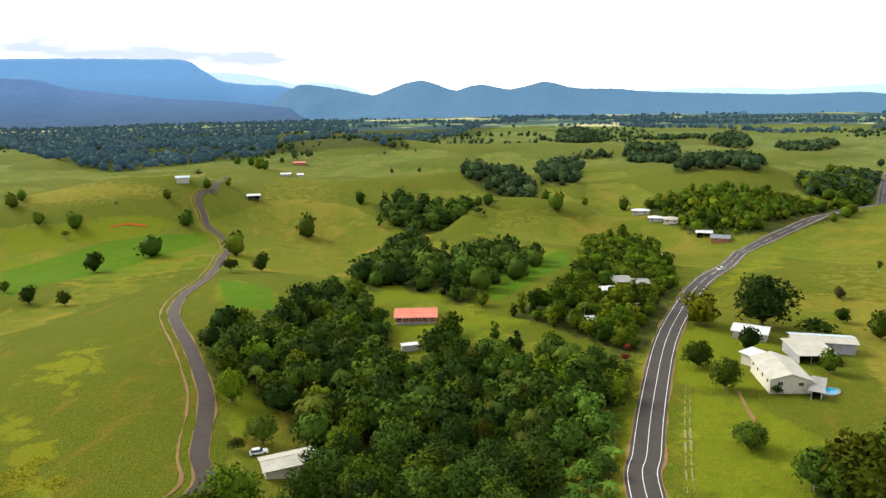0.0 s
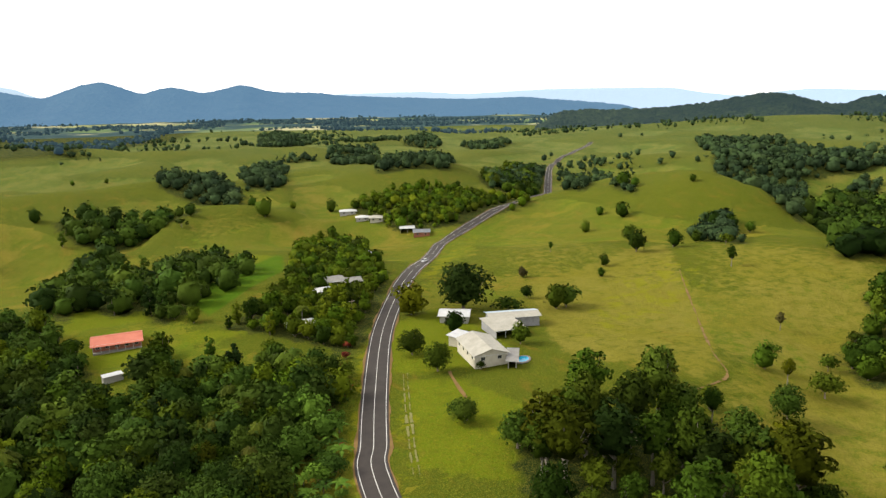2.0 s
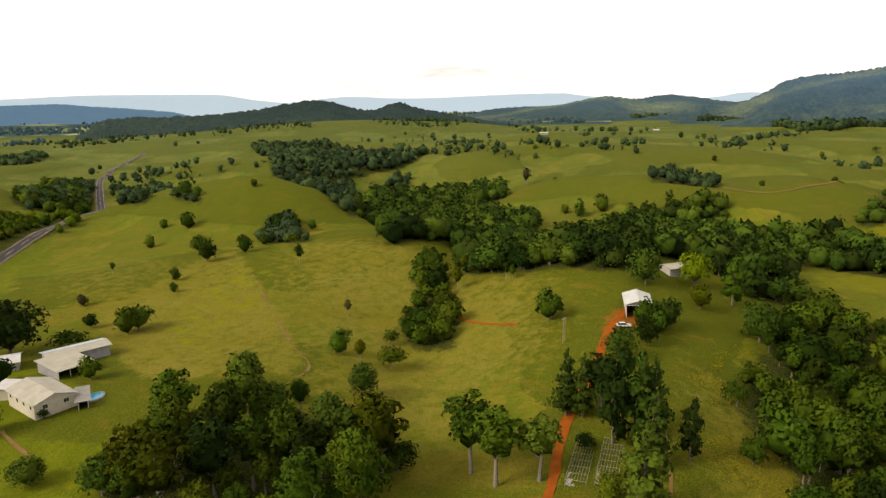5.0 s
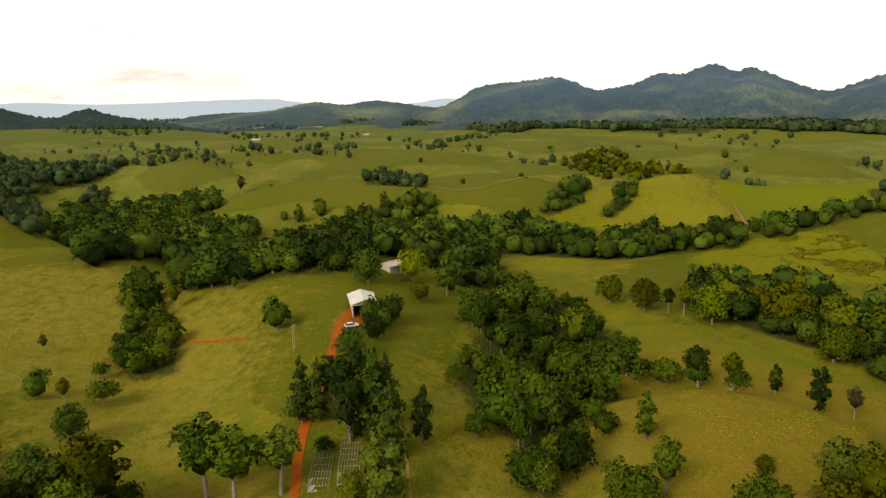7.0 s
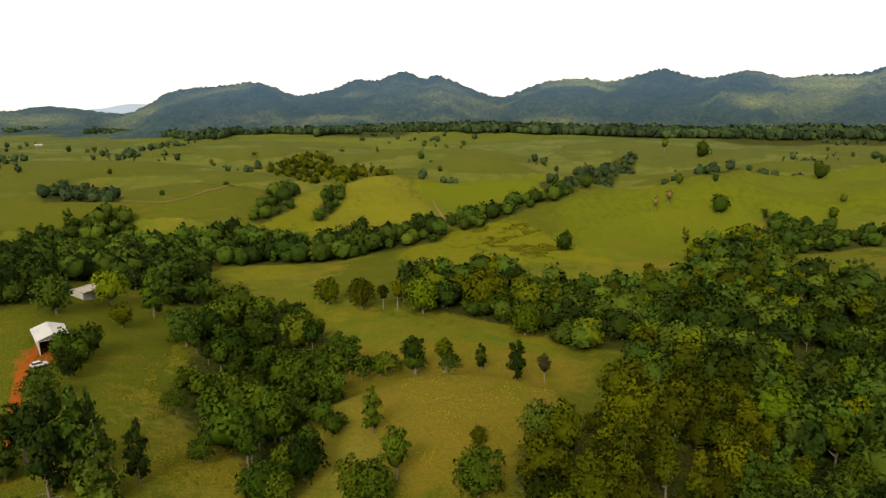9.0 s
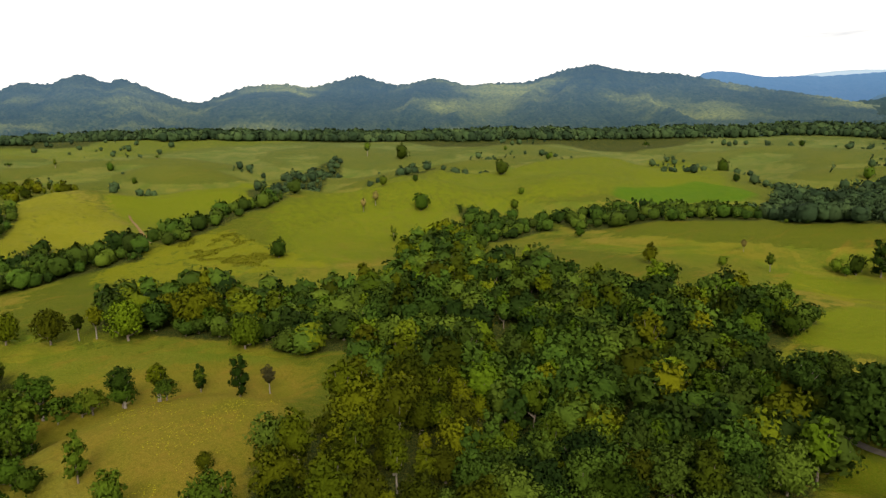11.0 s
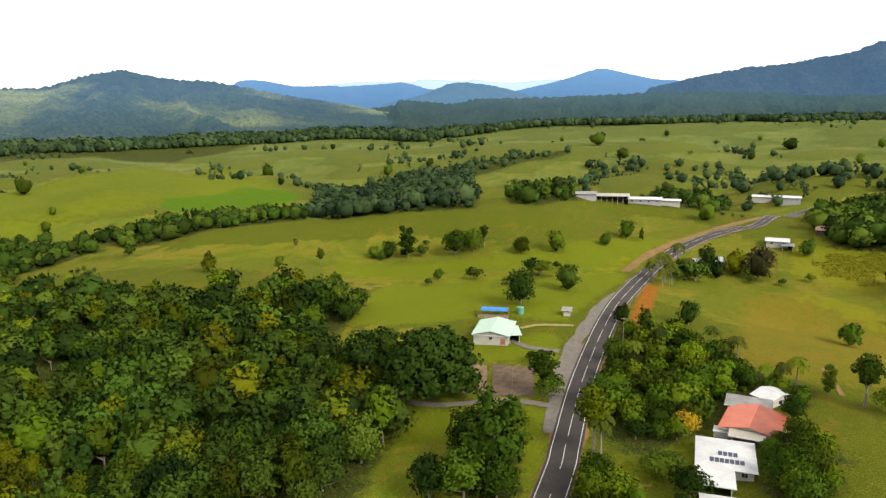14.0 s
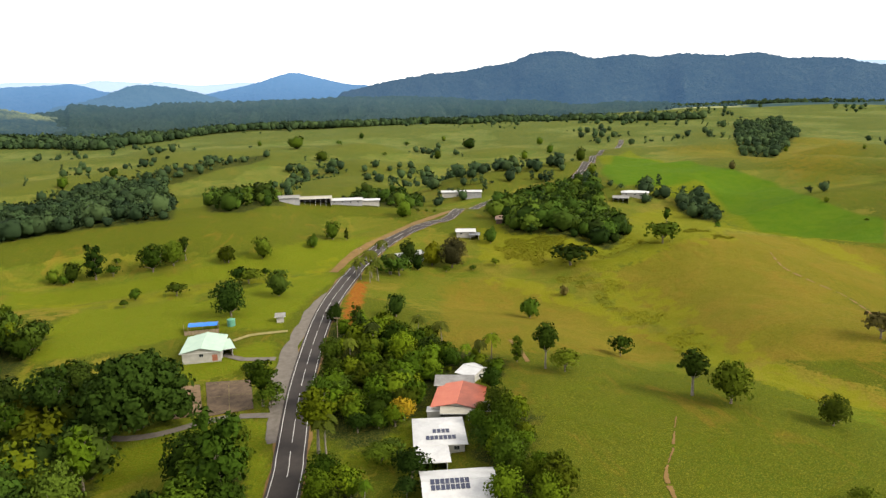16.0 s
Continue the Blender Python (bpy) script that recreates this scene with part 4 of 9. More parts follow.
field('weed', [(-128.6, -322.3), (-136.3, -317.5), (-131.7, -297.1), (-138.3, -273.0), (-134.7, -235.2), (-129.1, -201.1), (-121.8, -206.8), (-126.2, -233.0), (-127.9, -268.6), (-122.6, -297.2)], 1.0, 5)
field('weed', [(-87.2, -423.6), (-126.3, -394.3), (-166.8, -408.2), (-242.4, -539.0), (-284.0, -557.3), (-307.6, -526.4), (-248.4, -378.2), (-190.2, -338.2), (-164.5, -328.1), (-137.8, -321.2), (-130.1, -321.2), (-111.3, -346.6), (-93.7, -356.4), (-76.2, -370.7)], 0.95, 6)
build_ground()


# ---- roads ----
ROADS = []
MAIN_ROAD = [(-513.4, -1208.9), (-478.3, -1137.1), (-380.5, -975.3), (-246.4, -676.4), (-181.6, -624.4), (-121.9, -582.1), (-77.5, -463.6), (-59.2, -443.6), (-30.1, -402.6), (-11.6, -359.1), (-4.3, -332.4), (0.6, -308.8), (7.9, -261.1), (11.4, -227.7), (13.4, -198.0), (14.1, -164.3), (14.9, -144.2), (22.2, -60.5), (30.1, 0.0), (37.3, 70.5), (43.9, 139.6), (49.6, 159.0), (60.8, 190.7), (79.2, 237.1), (104.1, 286.9), (117.2, 309.6), (141.9, 348.4), (180.4, 413.5), (209.0, 444.3), (243.1, 472.1), (288.0, 504.5), (308.7, 512.8), (328.6, 521.6), (433.3, 681.7), (534.9, 838.3), (608.4, 929.5), (682.8, 998.1), (782.9, 1085.1)]
SIDE_ROAD = [(-74.8, 20.0), (-79.2, 59.4), (-76.0, 97.5), (-56.0, 139.0), (-61.1, 158.9), (-67.3, 183.7), (-72.6, 197.4), (-85.2, 222.6), (-99.4, 249.1), (-108.7, 271.0), (-118.3, 311.5), (-123.2, 353.0), (-138.4, 429.6), (-143.6, 459.6), (-154.1, 482.2), (-168.8, 496.0), (-174.9, 508.6), (-184.0, 524.3), (-183.8, 536.6), (-182.2, 568.0), (-236.2, 771.6)]
FARM_TRACK = [(125.8, 52.4), (136.2, 54.8), (154.9, 60.1), (170.4, 62.1), (191.5, 64.2), (210.7, 67.4), (226.3, 68.0), (236.8, 68.2)]

CENTRE_SOLID = (1231, 1660)
ROADS.extend([(smooth_line(MAIN_ROAD, 4), 4.2), (smooth_line(SIDE_ROAD, 4), 2.3), (smooth_line(FARM_TRACK, 4), 1.5)])
tagged(ribbon("road_verge", MAIN_ROAD, 9.1, DIRT_DULL, 0.06, ragged=0.6), "worn reddish gravel verge of the main road", "road verge", kind="structure")
tagged(ribbon("road", MAIN_ROAD, 8.2, ASPHALT, 0.12), "dark two-lane asphalt road with white lines", "road", kind="structure")
for side_off in (-3.35, 3.35):
    tagged(ribbon("edge_line", MAIN_ROAD, 0.17, LINE_PAINT, 0.15, offset=side_off, side=2), "white painted edge line", "road marking", kind="structure")
tagged(ribbon("centre_line", MAIN_ROAD, 0.16, LINE_PAINT, 0.15, side=2, step=1.0, start=CENTRE_SOLID[1] + 6, dashes=(13, 7)), "white painted centre line", "road marking", kind="structure")
tagged(ribbon("centre_line", MAIN_ROAD, 0.16, LINE_PAINT, 0.15, side=2, step=1.0, start=CENTRE_SOLID[0], end=CENTRE_SOLID[1]), "solid white painted centre line", "road marking", kind="structure")
tagged(ribbon("centre_line", MAIN_ROAD, 0.16, LINE_PAINT, 0.15, side=2, step=1.0, end=CENTRE_SOLID[0] - 5, dashes=(13, 4.5)), "white painted centre line", "road marking", kind="structure")
tagged(ribbon("side_road_bank", SIDE_ROAD, 0.7, DIRT_DULL, 0.08, offset=-5.0, ragged=0.3), "eroded reddish bank beside the narrow road", "bank", kind="structure")
tagged(ribbon("side_road_verge", SIDE_ROAD, 5.0, DIRT_DULL, 0.06, ragged=0.5), "eroded reddish verge of the narrow road", "road verge", kind="structure")
tagged(ribbon("side_road", SIDE_ROAD, 4.3, ASPHALT_OLD, 0.12), "narrow winding old asphalt road", "road", kind="structure")
tagged(ribbon("farm_track", FARM_TRACK, 2.6, DIRT, 0.10, ragged=0.4), "red dirt farm track", "track", kind="structure")
# bluish colours and glow paint the distance haze onto each range
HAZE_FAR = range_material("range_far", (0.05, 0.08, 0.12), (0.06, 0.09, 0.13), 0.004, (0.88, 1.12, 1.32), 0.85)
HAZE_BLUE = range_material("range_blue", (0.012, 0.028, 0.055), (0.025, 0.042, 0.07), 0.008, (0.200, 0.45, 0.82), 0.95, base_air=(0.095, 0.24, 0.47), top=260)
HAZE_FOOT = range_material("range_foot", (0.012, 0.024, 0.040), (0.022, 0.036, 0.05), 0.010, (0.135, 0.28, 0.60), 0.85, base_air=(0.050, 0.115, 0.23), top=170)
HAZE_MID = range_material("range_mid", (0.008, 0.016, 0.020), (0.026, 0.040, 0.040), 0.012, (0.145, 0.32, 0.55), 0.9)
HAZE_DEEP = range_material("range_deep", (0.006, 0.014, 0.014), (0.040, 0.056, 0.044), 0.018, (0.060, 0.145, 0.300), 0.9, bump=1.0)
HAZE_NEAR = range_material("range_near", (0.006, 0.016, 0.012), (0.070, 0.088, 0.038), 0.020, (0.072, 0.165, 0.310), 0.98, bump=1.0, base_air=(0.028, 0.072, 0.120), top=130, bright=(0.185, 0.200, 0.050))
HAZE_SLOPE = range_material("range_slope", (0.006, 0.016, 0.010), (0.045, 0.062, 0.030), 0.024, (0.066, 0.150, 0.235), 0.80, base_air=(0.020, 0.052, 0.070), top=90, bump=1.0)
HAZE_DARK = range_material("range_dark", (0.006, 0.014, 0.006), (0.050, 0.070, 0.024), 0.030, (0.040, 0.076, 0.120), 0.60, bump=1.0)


def plain_material():
    """Low country far off: paddocks, cane and scrub in patches, hazed by a painted bluish glow."""
    m = Nodes("hazy_plain", 1.0, 0.02)
    cells = m.tree.nodes.new("ShaderNodeTexVoronoi")
    cells.inputs["Scale"].default_value = 0.0042
    m.link(m.geo.outputs["Position"], cells.inputs["Vector"])
    tone = m.tree.nodes.new("ShaderNodeSeparateColor")
    m.link(cells.outputs["Color"], tone.inputs[0])
    grass = m.mix(m.ramp(tone.outputs[0], 0.15, 0.85), (0.060, 0.095, 0.020), (0.190, 0.185, 0.060))
    grass = m.mix(m.ramp(tone.outputs[1], 0.80, 0.84), grass, (0.260, 0.240, 0.120))
    scrub = m.mix(m.ramp(m.noise(0.02, 4, 0.7), 0.35, 0.65), (0.008, 0.020, 0.016), (0.024, 0.040, 0.026))
    a = m.mix(m.ramp(m.math("ADD", m.noise(0.0016, 4, 0.6), m.math("MULTIPLY", m.noise(0.008, 3, 0.6), 0.35)), 0.60, 0.66), grass, scrub)
    m.colour(a)
    # an even bluish glow stands in for haze over the fields
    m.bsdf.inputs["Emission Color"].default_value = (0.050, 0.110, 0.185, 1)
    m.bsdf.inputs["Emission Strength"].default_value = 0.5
    return m.mat


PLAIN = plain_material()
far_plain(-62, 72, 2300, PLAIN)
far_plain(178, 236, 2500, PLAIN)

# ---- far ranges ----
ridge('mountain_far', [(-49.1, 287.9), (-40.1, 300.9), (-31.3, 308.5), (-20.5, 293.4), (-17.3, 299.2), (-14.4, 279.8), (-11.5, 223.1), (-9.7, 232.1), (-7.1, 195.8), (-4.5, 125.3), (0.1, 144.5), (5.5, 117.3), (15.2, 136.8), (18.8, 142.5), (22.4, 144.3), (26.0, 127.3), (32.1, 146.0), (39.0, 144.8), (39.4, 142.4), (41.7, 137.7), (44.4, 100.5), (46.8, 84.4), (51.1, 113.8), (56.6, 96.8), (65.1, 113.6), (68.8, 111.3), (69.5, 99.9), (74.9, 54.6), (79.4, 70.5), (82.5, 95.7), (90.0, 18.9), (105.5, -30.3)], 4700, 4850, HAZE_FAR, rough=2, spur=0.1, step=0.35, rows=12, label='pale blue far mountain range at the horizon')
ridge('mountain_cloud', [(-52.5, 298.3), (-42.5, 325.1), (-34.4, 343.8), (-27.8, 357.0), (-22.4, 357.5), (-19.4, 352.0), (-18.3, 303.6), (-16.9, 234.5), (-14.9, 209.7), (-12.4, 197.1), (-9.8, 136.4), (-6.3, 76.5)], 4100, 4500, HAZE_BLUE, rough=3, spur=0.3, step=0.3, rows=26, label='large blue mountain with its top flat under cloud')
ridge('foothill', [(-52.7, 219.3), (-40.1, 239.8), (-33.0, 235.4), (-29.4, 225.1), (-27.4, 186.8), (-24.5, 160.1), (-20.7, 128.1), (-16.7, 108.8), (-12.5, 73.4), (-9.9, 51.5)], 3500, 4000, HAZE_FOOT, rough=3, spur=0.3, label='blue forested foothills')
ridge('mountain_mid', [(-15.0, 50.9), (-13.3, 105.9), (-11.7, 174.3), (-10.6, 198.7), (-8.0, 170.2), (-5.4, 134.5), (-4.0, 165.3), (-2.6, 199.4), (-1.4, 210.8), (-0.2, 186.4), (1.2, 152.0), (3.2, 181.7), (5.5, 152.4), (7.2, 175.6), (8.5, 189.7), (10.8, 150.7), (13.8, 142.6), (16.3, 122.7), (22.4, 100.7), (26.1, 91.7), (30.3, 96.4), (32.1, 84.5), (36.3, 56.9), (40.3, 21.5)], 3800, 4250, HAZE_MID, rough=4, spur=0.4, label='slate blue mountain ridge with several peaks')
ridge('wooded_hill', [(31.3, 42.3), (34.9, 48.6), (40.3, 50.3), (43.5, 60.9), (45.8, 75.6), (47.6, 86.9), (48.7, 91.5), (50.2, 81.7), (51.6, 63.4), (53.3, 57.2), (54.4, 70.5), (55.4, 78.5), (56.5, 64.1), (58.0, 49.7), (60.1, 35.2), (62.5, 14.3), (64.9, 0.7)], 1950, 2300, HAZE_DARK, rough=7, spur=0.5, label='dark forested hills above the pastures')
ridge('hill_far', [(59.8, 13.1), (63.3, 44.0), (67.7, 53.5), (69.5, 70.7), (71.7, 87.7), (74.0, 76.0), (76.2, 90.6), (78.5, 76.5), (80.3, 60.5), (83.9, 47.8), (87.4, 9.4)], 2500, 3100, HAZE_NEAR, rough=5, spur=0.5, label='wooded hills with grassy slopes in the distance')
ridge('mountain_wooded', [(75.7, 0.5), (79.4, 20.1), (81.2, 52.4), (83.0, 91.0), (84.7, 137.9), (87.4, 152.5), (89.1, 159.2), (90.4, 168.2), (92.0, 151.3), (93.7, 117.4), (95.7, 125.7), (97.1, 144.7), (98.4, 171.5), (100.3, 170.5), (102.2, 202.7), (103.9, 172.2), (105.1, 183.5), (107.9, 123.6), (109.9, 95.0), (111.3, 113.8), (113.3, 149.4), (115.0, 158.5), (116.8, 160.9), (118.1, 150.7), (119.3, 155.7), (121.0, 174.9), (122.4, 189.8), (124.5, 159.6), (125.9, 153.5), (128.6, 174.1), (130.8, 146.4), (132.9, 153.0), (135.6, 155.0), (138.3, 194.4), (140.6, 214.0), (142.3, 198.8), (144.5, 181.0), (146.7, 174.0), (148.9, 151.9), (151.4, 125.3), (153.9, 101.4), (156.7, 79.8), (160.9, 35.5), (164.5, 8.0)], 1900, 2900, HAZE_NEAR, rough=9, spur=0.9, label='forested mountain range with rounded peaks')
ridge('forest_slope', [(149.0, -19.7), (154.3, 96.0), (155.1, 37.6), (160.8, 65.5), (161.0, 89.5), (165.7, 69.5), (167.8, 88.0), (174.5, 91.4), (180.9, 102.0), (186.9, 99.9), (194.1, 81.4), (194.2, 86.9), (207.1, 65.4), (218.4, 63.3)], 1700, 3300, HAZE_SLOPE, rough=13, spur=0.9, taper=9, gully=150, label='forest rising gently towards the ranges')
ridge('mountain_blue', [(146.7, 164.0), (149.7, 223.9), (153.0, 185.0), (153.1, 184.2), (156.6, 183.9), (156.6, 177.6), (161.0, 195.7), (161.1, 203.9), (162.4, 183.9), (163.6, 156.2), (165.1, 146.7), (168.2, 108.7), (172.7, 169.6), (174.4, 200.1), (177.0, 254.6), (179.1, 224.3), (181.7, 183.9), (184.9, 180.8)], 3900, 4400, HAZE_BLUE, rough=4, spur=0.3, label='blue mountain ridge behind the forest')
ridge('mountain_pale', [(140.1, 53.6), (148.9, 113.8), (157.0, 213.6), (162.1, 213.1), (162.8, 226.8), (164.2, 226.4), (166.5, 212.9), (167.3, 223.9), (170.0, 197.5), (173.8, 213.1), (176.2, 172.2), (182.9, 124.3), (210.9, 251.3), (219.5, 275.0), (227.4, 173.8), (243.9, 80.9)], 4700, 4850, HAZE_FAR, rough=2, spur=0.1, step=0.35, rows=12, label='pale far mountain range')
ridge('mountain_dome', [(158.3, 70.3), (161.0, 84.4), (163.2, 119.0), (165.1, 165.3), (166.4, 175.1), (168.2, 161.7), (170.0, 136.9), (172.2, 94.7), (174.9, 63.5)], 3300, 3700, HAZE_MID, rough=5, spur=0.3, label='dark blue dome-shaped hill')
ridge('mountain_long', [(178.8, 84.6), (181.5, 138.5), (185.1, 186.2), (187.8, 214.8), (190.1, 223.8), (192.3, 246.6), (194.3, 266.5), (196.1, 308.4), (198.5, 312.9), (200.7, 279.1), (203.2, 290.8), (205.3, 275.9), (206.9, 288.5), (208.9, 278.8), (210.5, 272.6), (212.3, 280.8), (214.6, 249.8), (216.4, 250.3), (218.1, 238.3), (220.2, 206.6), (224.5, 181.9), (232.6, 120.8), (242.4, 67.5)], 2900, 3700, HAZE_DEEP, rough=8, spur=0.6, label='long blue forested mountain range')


# ---- plants ----
def unit_rows(v):
    return v / (np.linalg.norm(v, axis=1)[:, None] + 1e-9)


def leaf_clumps(rs, centres, normals, size, jitter=0.45, aspect=0.70):
    """Small bent leaf sprays, each a folded four-cornered blade: corners, faces and the blades' own directions."""
    n = len(centres)
    nrm = unit_rows(normals + rs.normal(0, jitter, (n, 3)))
    ref = rs.normal(0, 1, (n, 3))
    u = unit_rows(np.cross(nrm, ref))
    v = np.cross(nrm, u)
    s = size * rs.uniform(0.6, 1.35, (n, 1))
    fold = nrm * s * 0.28
    quad = np.stack([centres - u * s - fold, centres - v * s * aspect, centres + u * s - fold, centres + v * s * aspect], 1)
    return quad.reshape(-1, 3), np.arange(4 * n).reshape(-1, 4), np.repeat(nrm, 4, axis=0)


def blob(rs, centre, radius, rough=0.22, rings=5, segs=8):
    """A lumpy closed inner mass of foliage, in four-cornered faces."""
    ph = rs.uniform(0, 6, 4)
    a, b = np.meshgrid(math.pi * np.arange(rings + 1) / rings, 2 * math.pi * np.arange(segs) / segs, indexing="ij")
    r = 1 + rough * (np.sin(3 * b + ph[0] + 2 * a) * 0.5 + np.sin(5 * a + ph[1]) * 0.4 + np.sin(2 * b - 3 * a + ph[2]) * 0.5)
    out = np.stack([np.sin(a) * np.cos(b), np.sin(a) * np.sin(b), np.cos(a)], -1).reshape(-1, 3)
    return np.array(centre) + out * np.array(radius) * r.reshape(-1, 1), grid_faces(rings + 1, segs, True)[:, ::-1], out


def join_arrays(parts):
    """Joins (corners, faces, directions) into one set of arrays."""
    verts, faces, at = [], [], 0
    for v, f, _ in parts:
        verts.append(v)
        faces.append(f + at)
        at += len(v)
    return np.concatenate(verts), np.concatenate(faces), np.concatenate([p[2] for p in parts])


def lobes_of(form, rs):
    """The masses that make up a crown of a tree one unit high: centre and half sizes."""
    out = []
    if form in ("broad", "tall"):
        # a dome of small puffs over a solid middle
        wide, deep, mid, puffs = (0.35, 0.35, 0.55, 22) if form == "broad" else (0.20, 0.31, 0.64, 15)
        wide, deep = wide * rs.uniform(0.85, 1.12), deep * rs.uniform(0.88, 1.06)
        ox, oy = rs.uniform(-0.04, 0.04, 2)
        out.append(((ox, oy, mid - 0.03), (wide * 0.78, wide * 0.78, deep * 0.82)))
        for k in range(puffs):
            up = 1 - (1.70 if form == "broad" else 1.42) * (k + 0.5) / puffs
            a, r = k * 2.4 + rs.uniform(-0.4, 0.4), math.sqrt(1 - up * up) * rs.uniform(0.72, 1.02)
            s = wide * rs.uniform(0.30, 0.50)
            h = mid + deep * up * rs.uniform(0.80, 1.08) - 0.35 * s
            out.append(((ox + wide * r * math.cos(a), oy + wide * r * math.sin(a), h), (s, s, s * rs.uniform(0.8, 1.05))))
    elif form == "pine":
        for k in range(13):
            h = 0.20 + 0.76 * k / 12
            r = 0.165 * (1 - (k / 12) ** 1.5) + 0.03
            a = k * 2.4
            out.append(((0.45 * r * math.cos(a), 0.45 * r * math.sin(a), h), (r, r, 0.065)))
    elif form == "column":
        for k in range(9):
            h = 0.24 + 0.68 * k / 8
            r = 0.15 * (1.05 - abs(k / 8 - 0.4)) + 0.02
            a = k * 2.4
            out.append(((0.10 * math.cos(a), 0.10 * math.sin(a), h), (r * 0.9, r * 0.9, 0.12)))
    elif form == "umbrella":
        out.append(((0, 0, 0.48), (0.46, 0.46, 0.32)))
        for k in range(30):
            a, r = k * 2.4, 0.60 * math.sqrt((k + 0.5) / 30)
            h = 0.86 - 0.40 * (r / 0.6) ** 2 + rs.uniform(-0.05, 0.04)
            out.append(((r * math.cos(a), r * math.sin(a), h), (0.16, 0.16, 0.11)))
        for k in range(11):
            a = k * 0.57
            out.append(((0.55 * math.cos(a), 0.55 * math.sin(a), rs.uniform(0.18, 0.36)), (0.18, 0.18, 0.15)))
    elif form == "bush":
        for k in range(7):
            a, r = k * 2.4 + rs.uniform(0, 1), 0.36 * math.sqrt((k + 0.2) / 7)
            s = rs.uniform(0.26, 0.36)
            out.append(((r * math.cos(a), r * math.sin(a), 0.60 - 0.5 * r + rs.uniform(-0.08, 0.08)), (s, s, s * 0.95)))
    return out


def crown(form, seed, count, size, rings=4, segs=7, most=13, puffs=True):
    """Crown of a tree one unit high: a solid middle and smaller masses under a skin of leaf sprays, which turn to the light as the whole crown does."""
    rs = np.random.RandomState(seed)
    parts = []
    lobes = lobes_of(form, rs)
    if len(lobes) > most and not (form == "umbrella" and most > 8):
        # fewer, larger masses for trees far off
        grow = (len(lobes) / most) ** 0.36
        pick = [lobes[int(i * len(lobes) / most)] for i in range(most)]
        lobes = [(c, tuple(min(q * grow, 0.45 if form != "pine" else 0.2) for q in r)) for c, r in pick]
    area = np.array([r[0] * r[0] + r[0] * r[2] for _, r in lobes])
    share = np.maximum(1, (count * area / area.sum()).astype(int))
    heart = np.average([c for c, _ in lobes], axis=0, weights=area) - [0, 0, 0.10]
    for k, ((c, r), n) in enumerate(zip(lobes, share)):
        c, r = np.array(c), np.array(r)
        if puffs or k == 0 or form in ("pine", "column", "umbrella"):
            v, f, d = blob(rs, c, r * (0.93 if k == 0 and form in ("broad", "tall", "umbrella") else 0.62), 0.22, rings, segs)
            parts.append((v, f, unit_rows(0.6 * d + 0.6 * unit_rows(v - heart))))
        d = unit_rows(rs.normal(0, 1, (n, 3)))
        d[:, 2] = np.where(d[:, 2] < -0.45, -d[:, 2], d[:, 2])
        p = c + d * r * rs.uniform(0.62, 1.18, (n, 1))
        v, f, own = leaf_clumps(rs, p, d, size)
        parts.append((v, f, unit_rows(0.30 * np.repeat(d, 4, axis=0) + 0.70 * unit_rows(v - heart) + 0.45 * own)))
    return join_arrays(parts)


def tube(points, radii, sides=6):
    """A tapered limb through the points."""
    verts, out = [], []
    p = np.array(points, float)
    for i, (q, r) in enumerate(zip(p, radii)):
        t = p[min(i + 1, len(p) - 1)] - p[max(i - 1, 0)]
        t = t / (np.linalg.norm(t) + 1e-9)
        u = np.cross(t, (0.31, 0.95, 0.07))
        u = u / np.linalg.norm(u)
        w = np.cross(t, u)
        for k in range(sides):
            a = 2 * math.pi * k / sides
            verts.append(q + r * (u * math.cos(a) + w * math.sin(a)))
            out.append(u * math.cos(a) + w * math.sin(a))
    return np.array(verts), grid_faces(len(p), sides, True), np.array(out)


def trunk(form, seed, sides=6):
    """Trunk and limbs of a tree one unit high."""
    rs = np.random.RandomState(seed + 500)
    lean = rs.normal(0, 0.02, 2)
    fork = {"broad": 0.26, "tall": 0.36, "pine": 0.9, "column": 0.7, "umbrella": 0.32, "bush": 0.22}[form]
    base = {"broad": 0.030, "tall": 0.020, "pine": 0.016, "column": 0.018, "umbrella": 0.050, "bush": 0.030}[form]
    top = np.array([lean[0], lean[1], fork])
    parts = [tube([(0, 0, -0.03), (lean[0] * 0.2, lean[1] * 0.2, fork * 0.3), top * [0.7, 0.7, 0.7], top], [base * 1.25, base, base * 0.85, base * 0.7], sides)]
    lobes = lobes_of(form, np.random.RandomState(seed))
    pick = lobes[:: max(1, len(lobes) // 5)][:6]
    for c, r in pick:
        c = np.array(c)
        mid = top * 0.5 + c * 0.5 + [0, 0, -0.03]
        parts.append(tube([top * 0.93, mid, c], [base * 0.55, base * 0.36, base * 0.12], 5))
    return join_arrays(parts)


def upright(verts, faces):
    """Turns every blade's upper side up; its corners face partly along the blade, partly to the sky."""
    q = verts[faces]
    n = unit_rows(np.cross(q[:, 2] - q[:, 0], q[:, 3] - q[:, 1]))
    faces = np.where(n[:, 2:3] < 0, faces[:, ::-1], faces)
    n = n * np.sign(n[:, 2:3] + 1e-6)
    out = np.zeros_like(verts)
    for k in range(4):
        np.add.at(out, faces[:, k], n)
    return verts, faces, unit_rows(unit_rows(out) + [0, 0, 0.3])


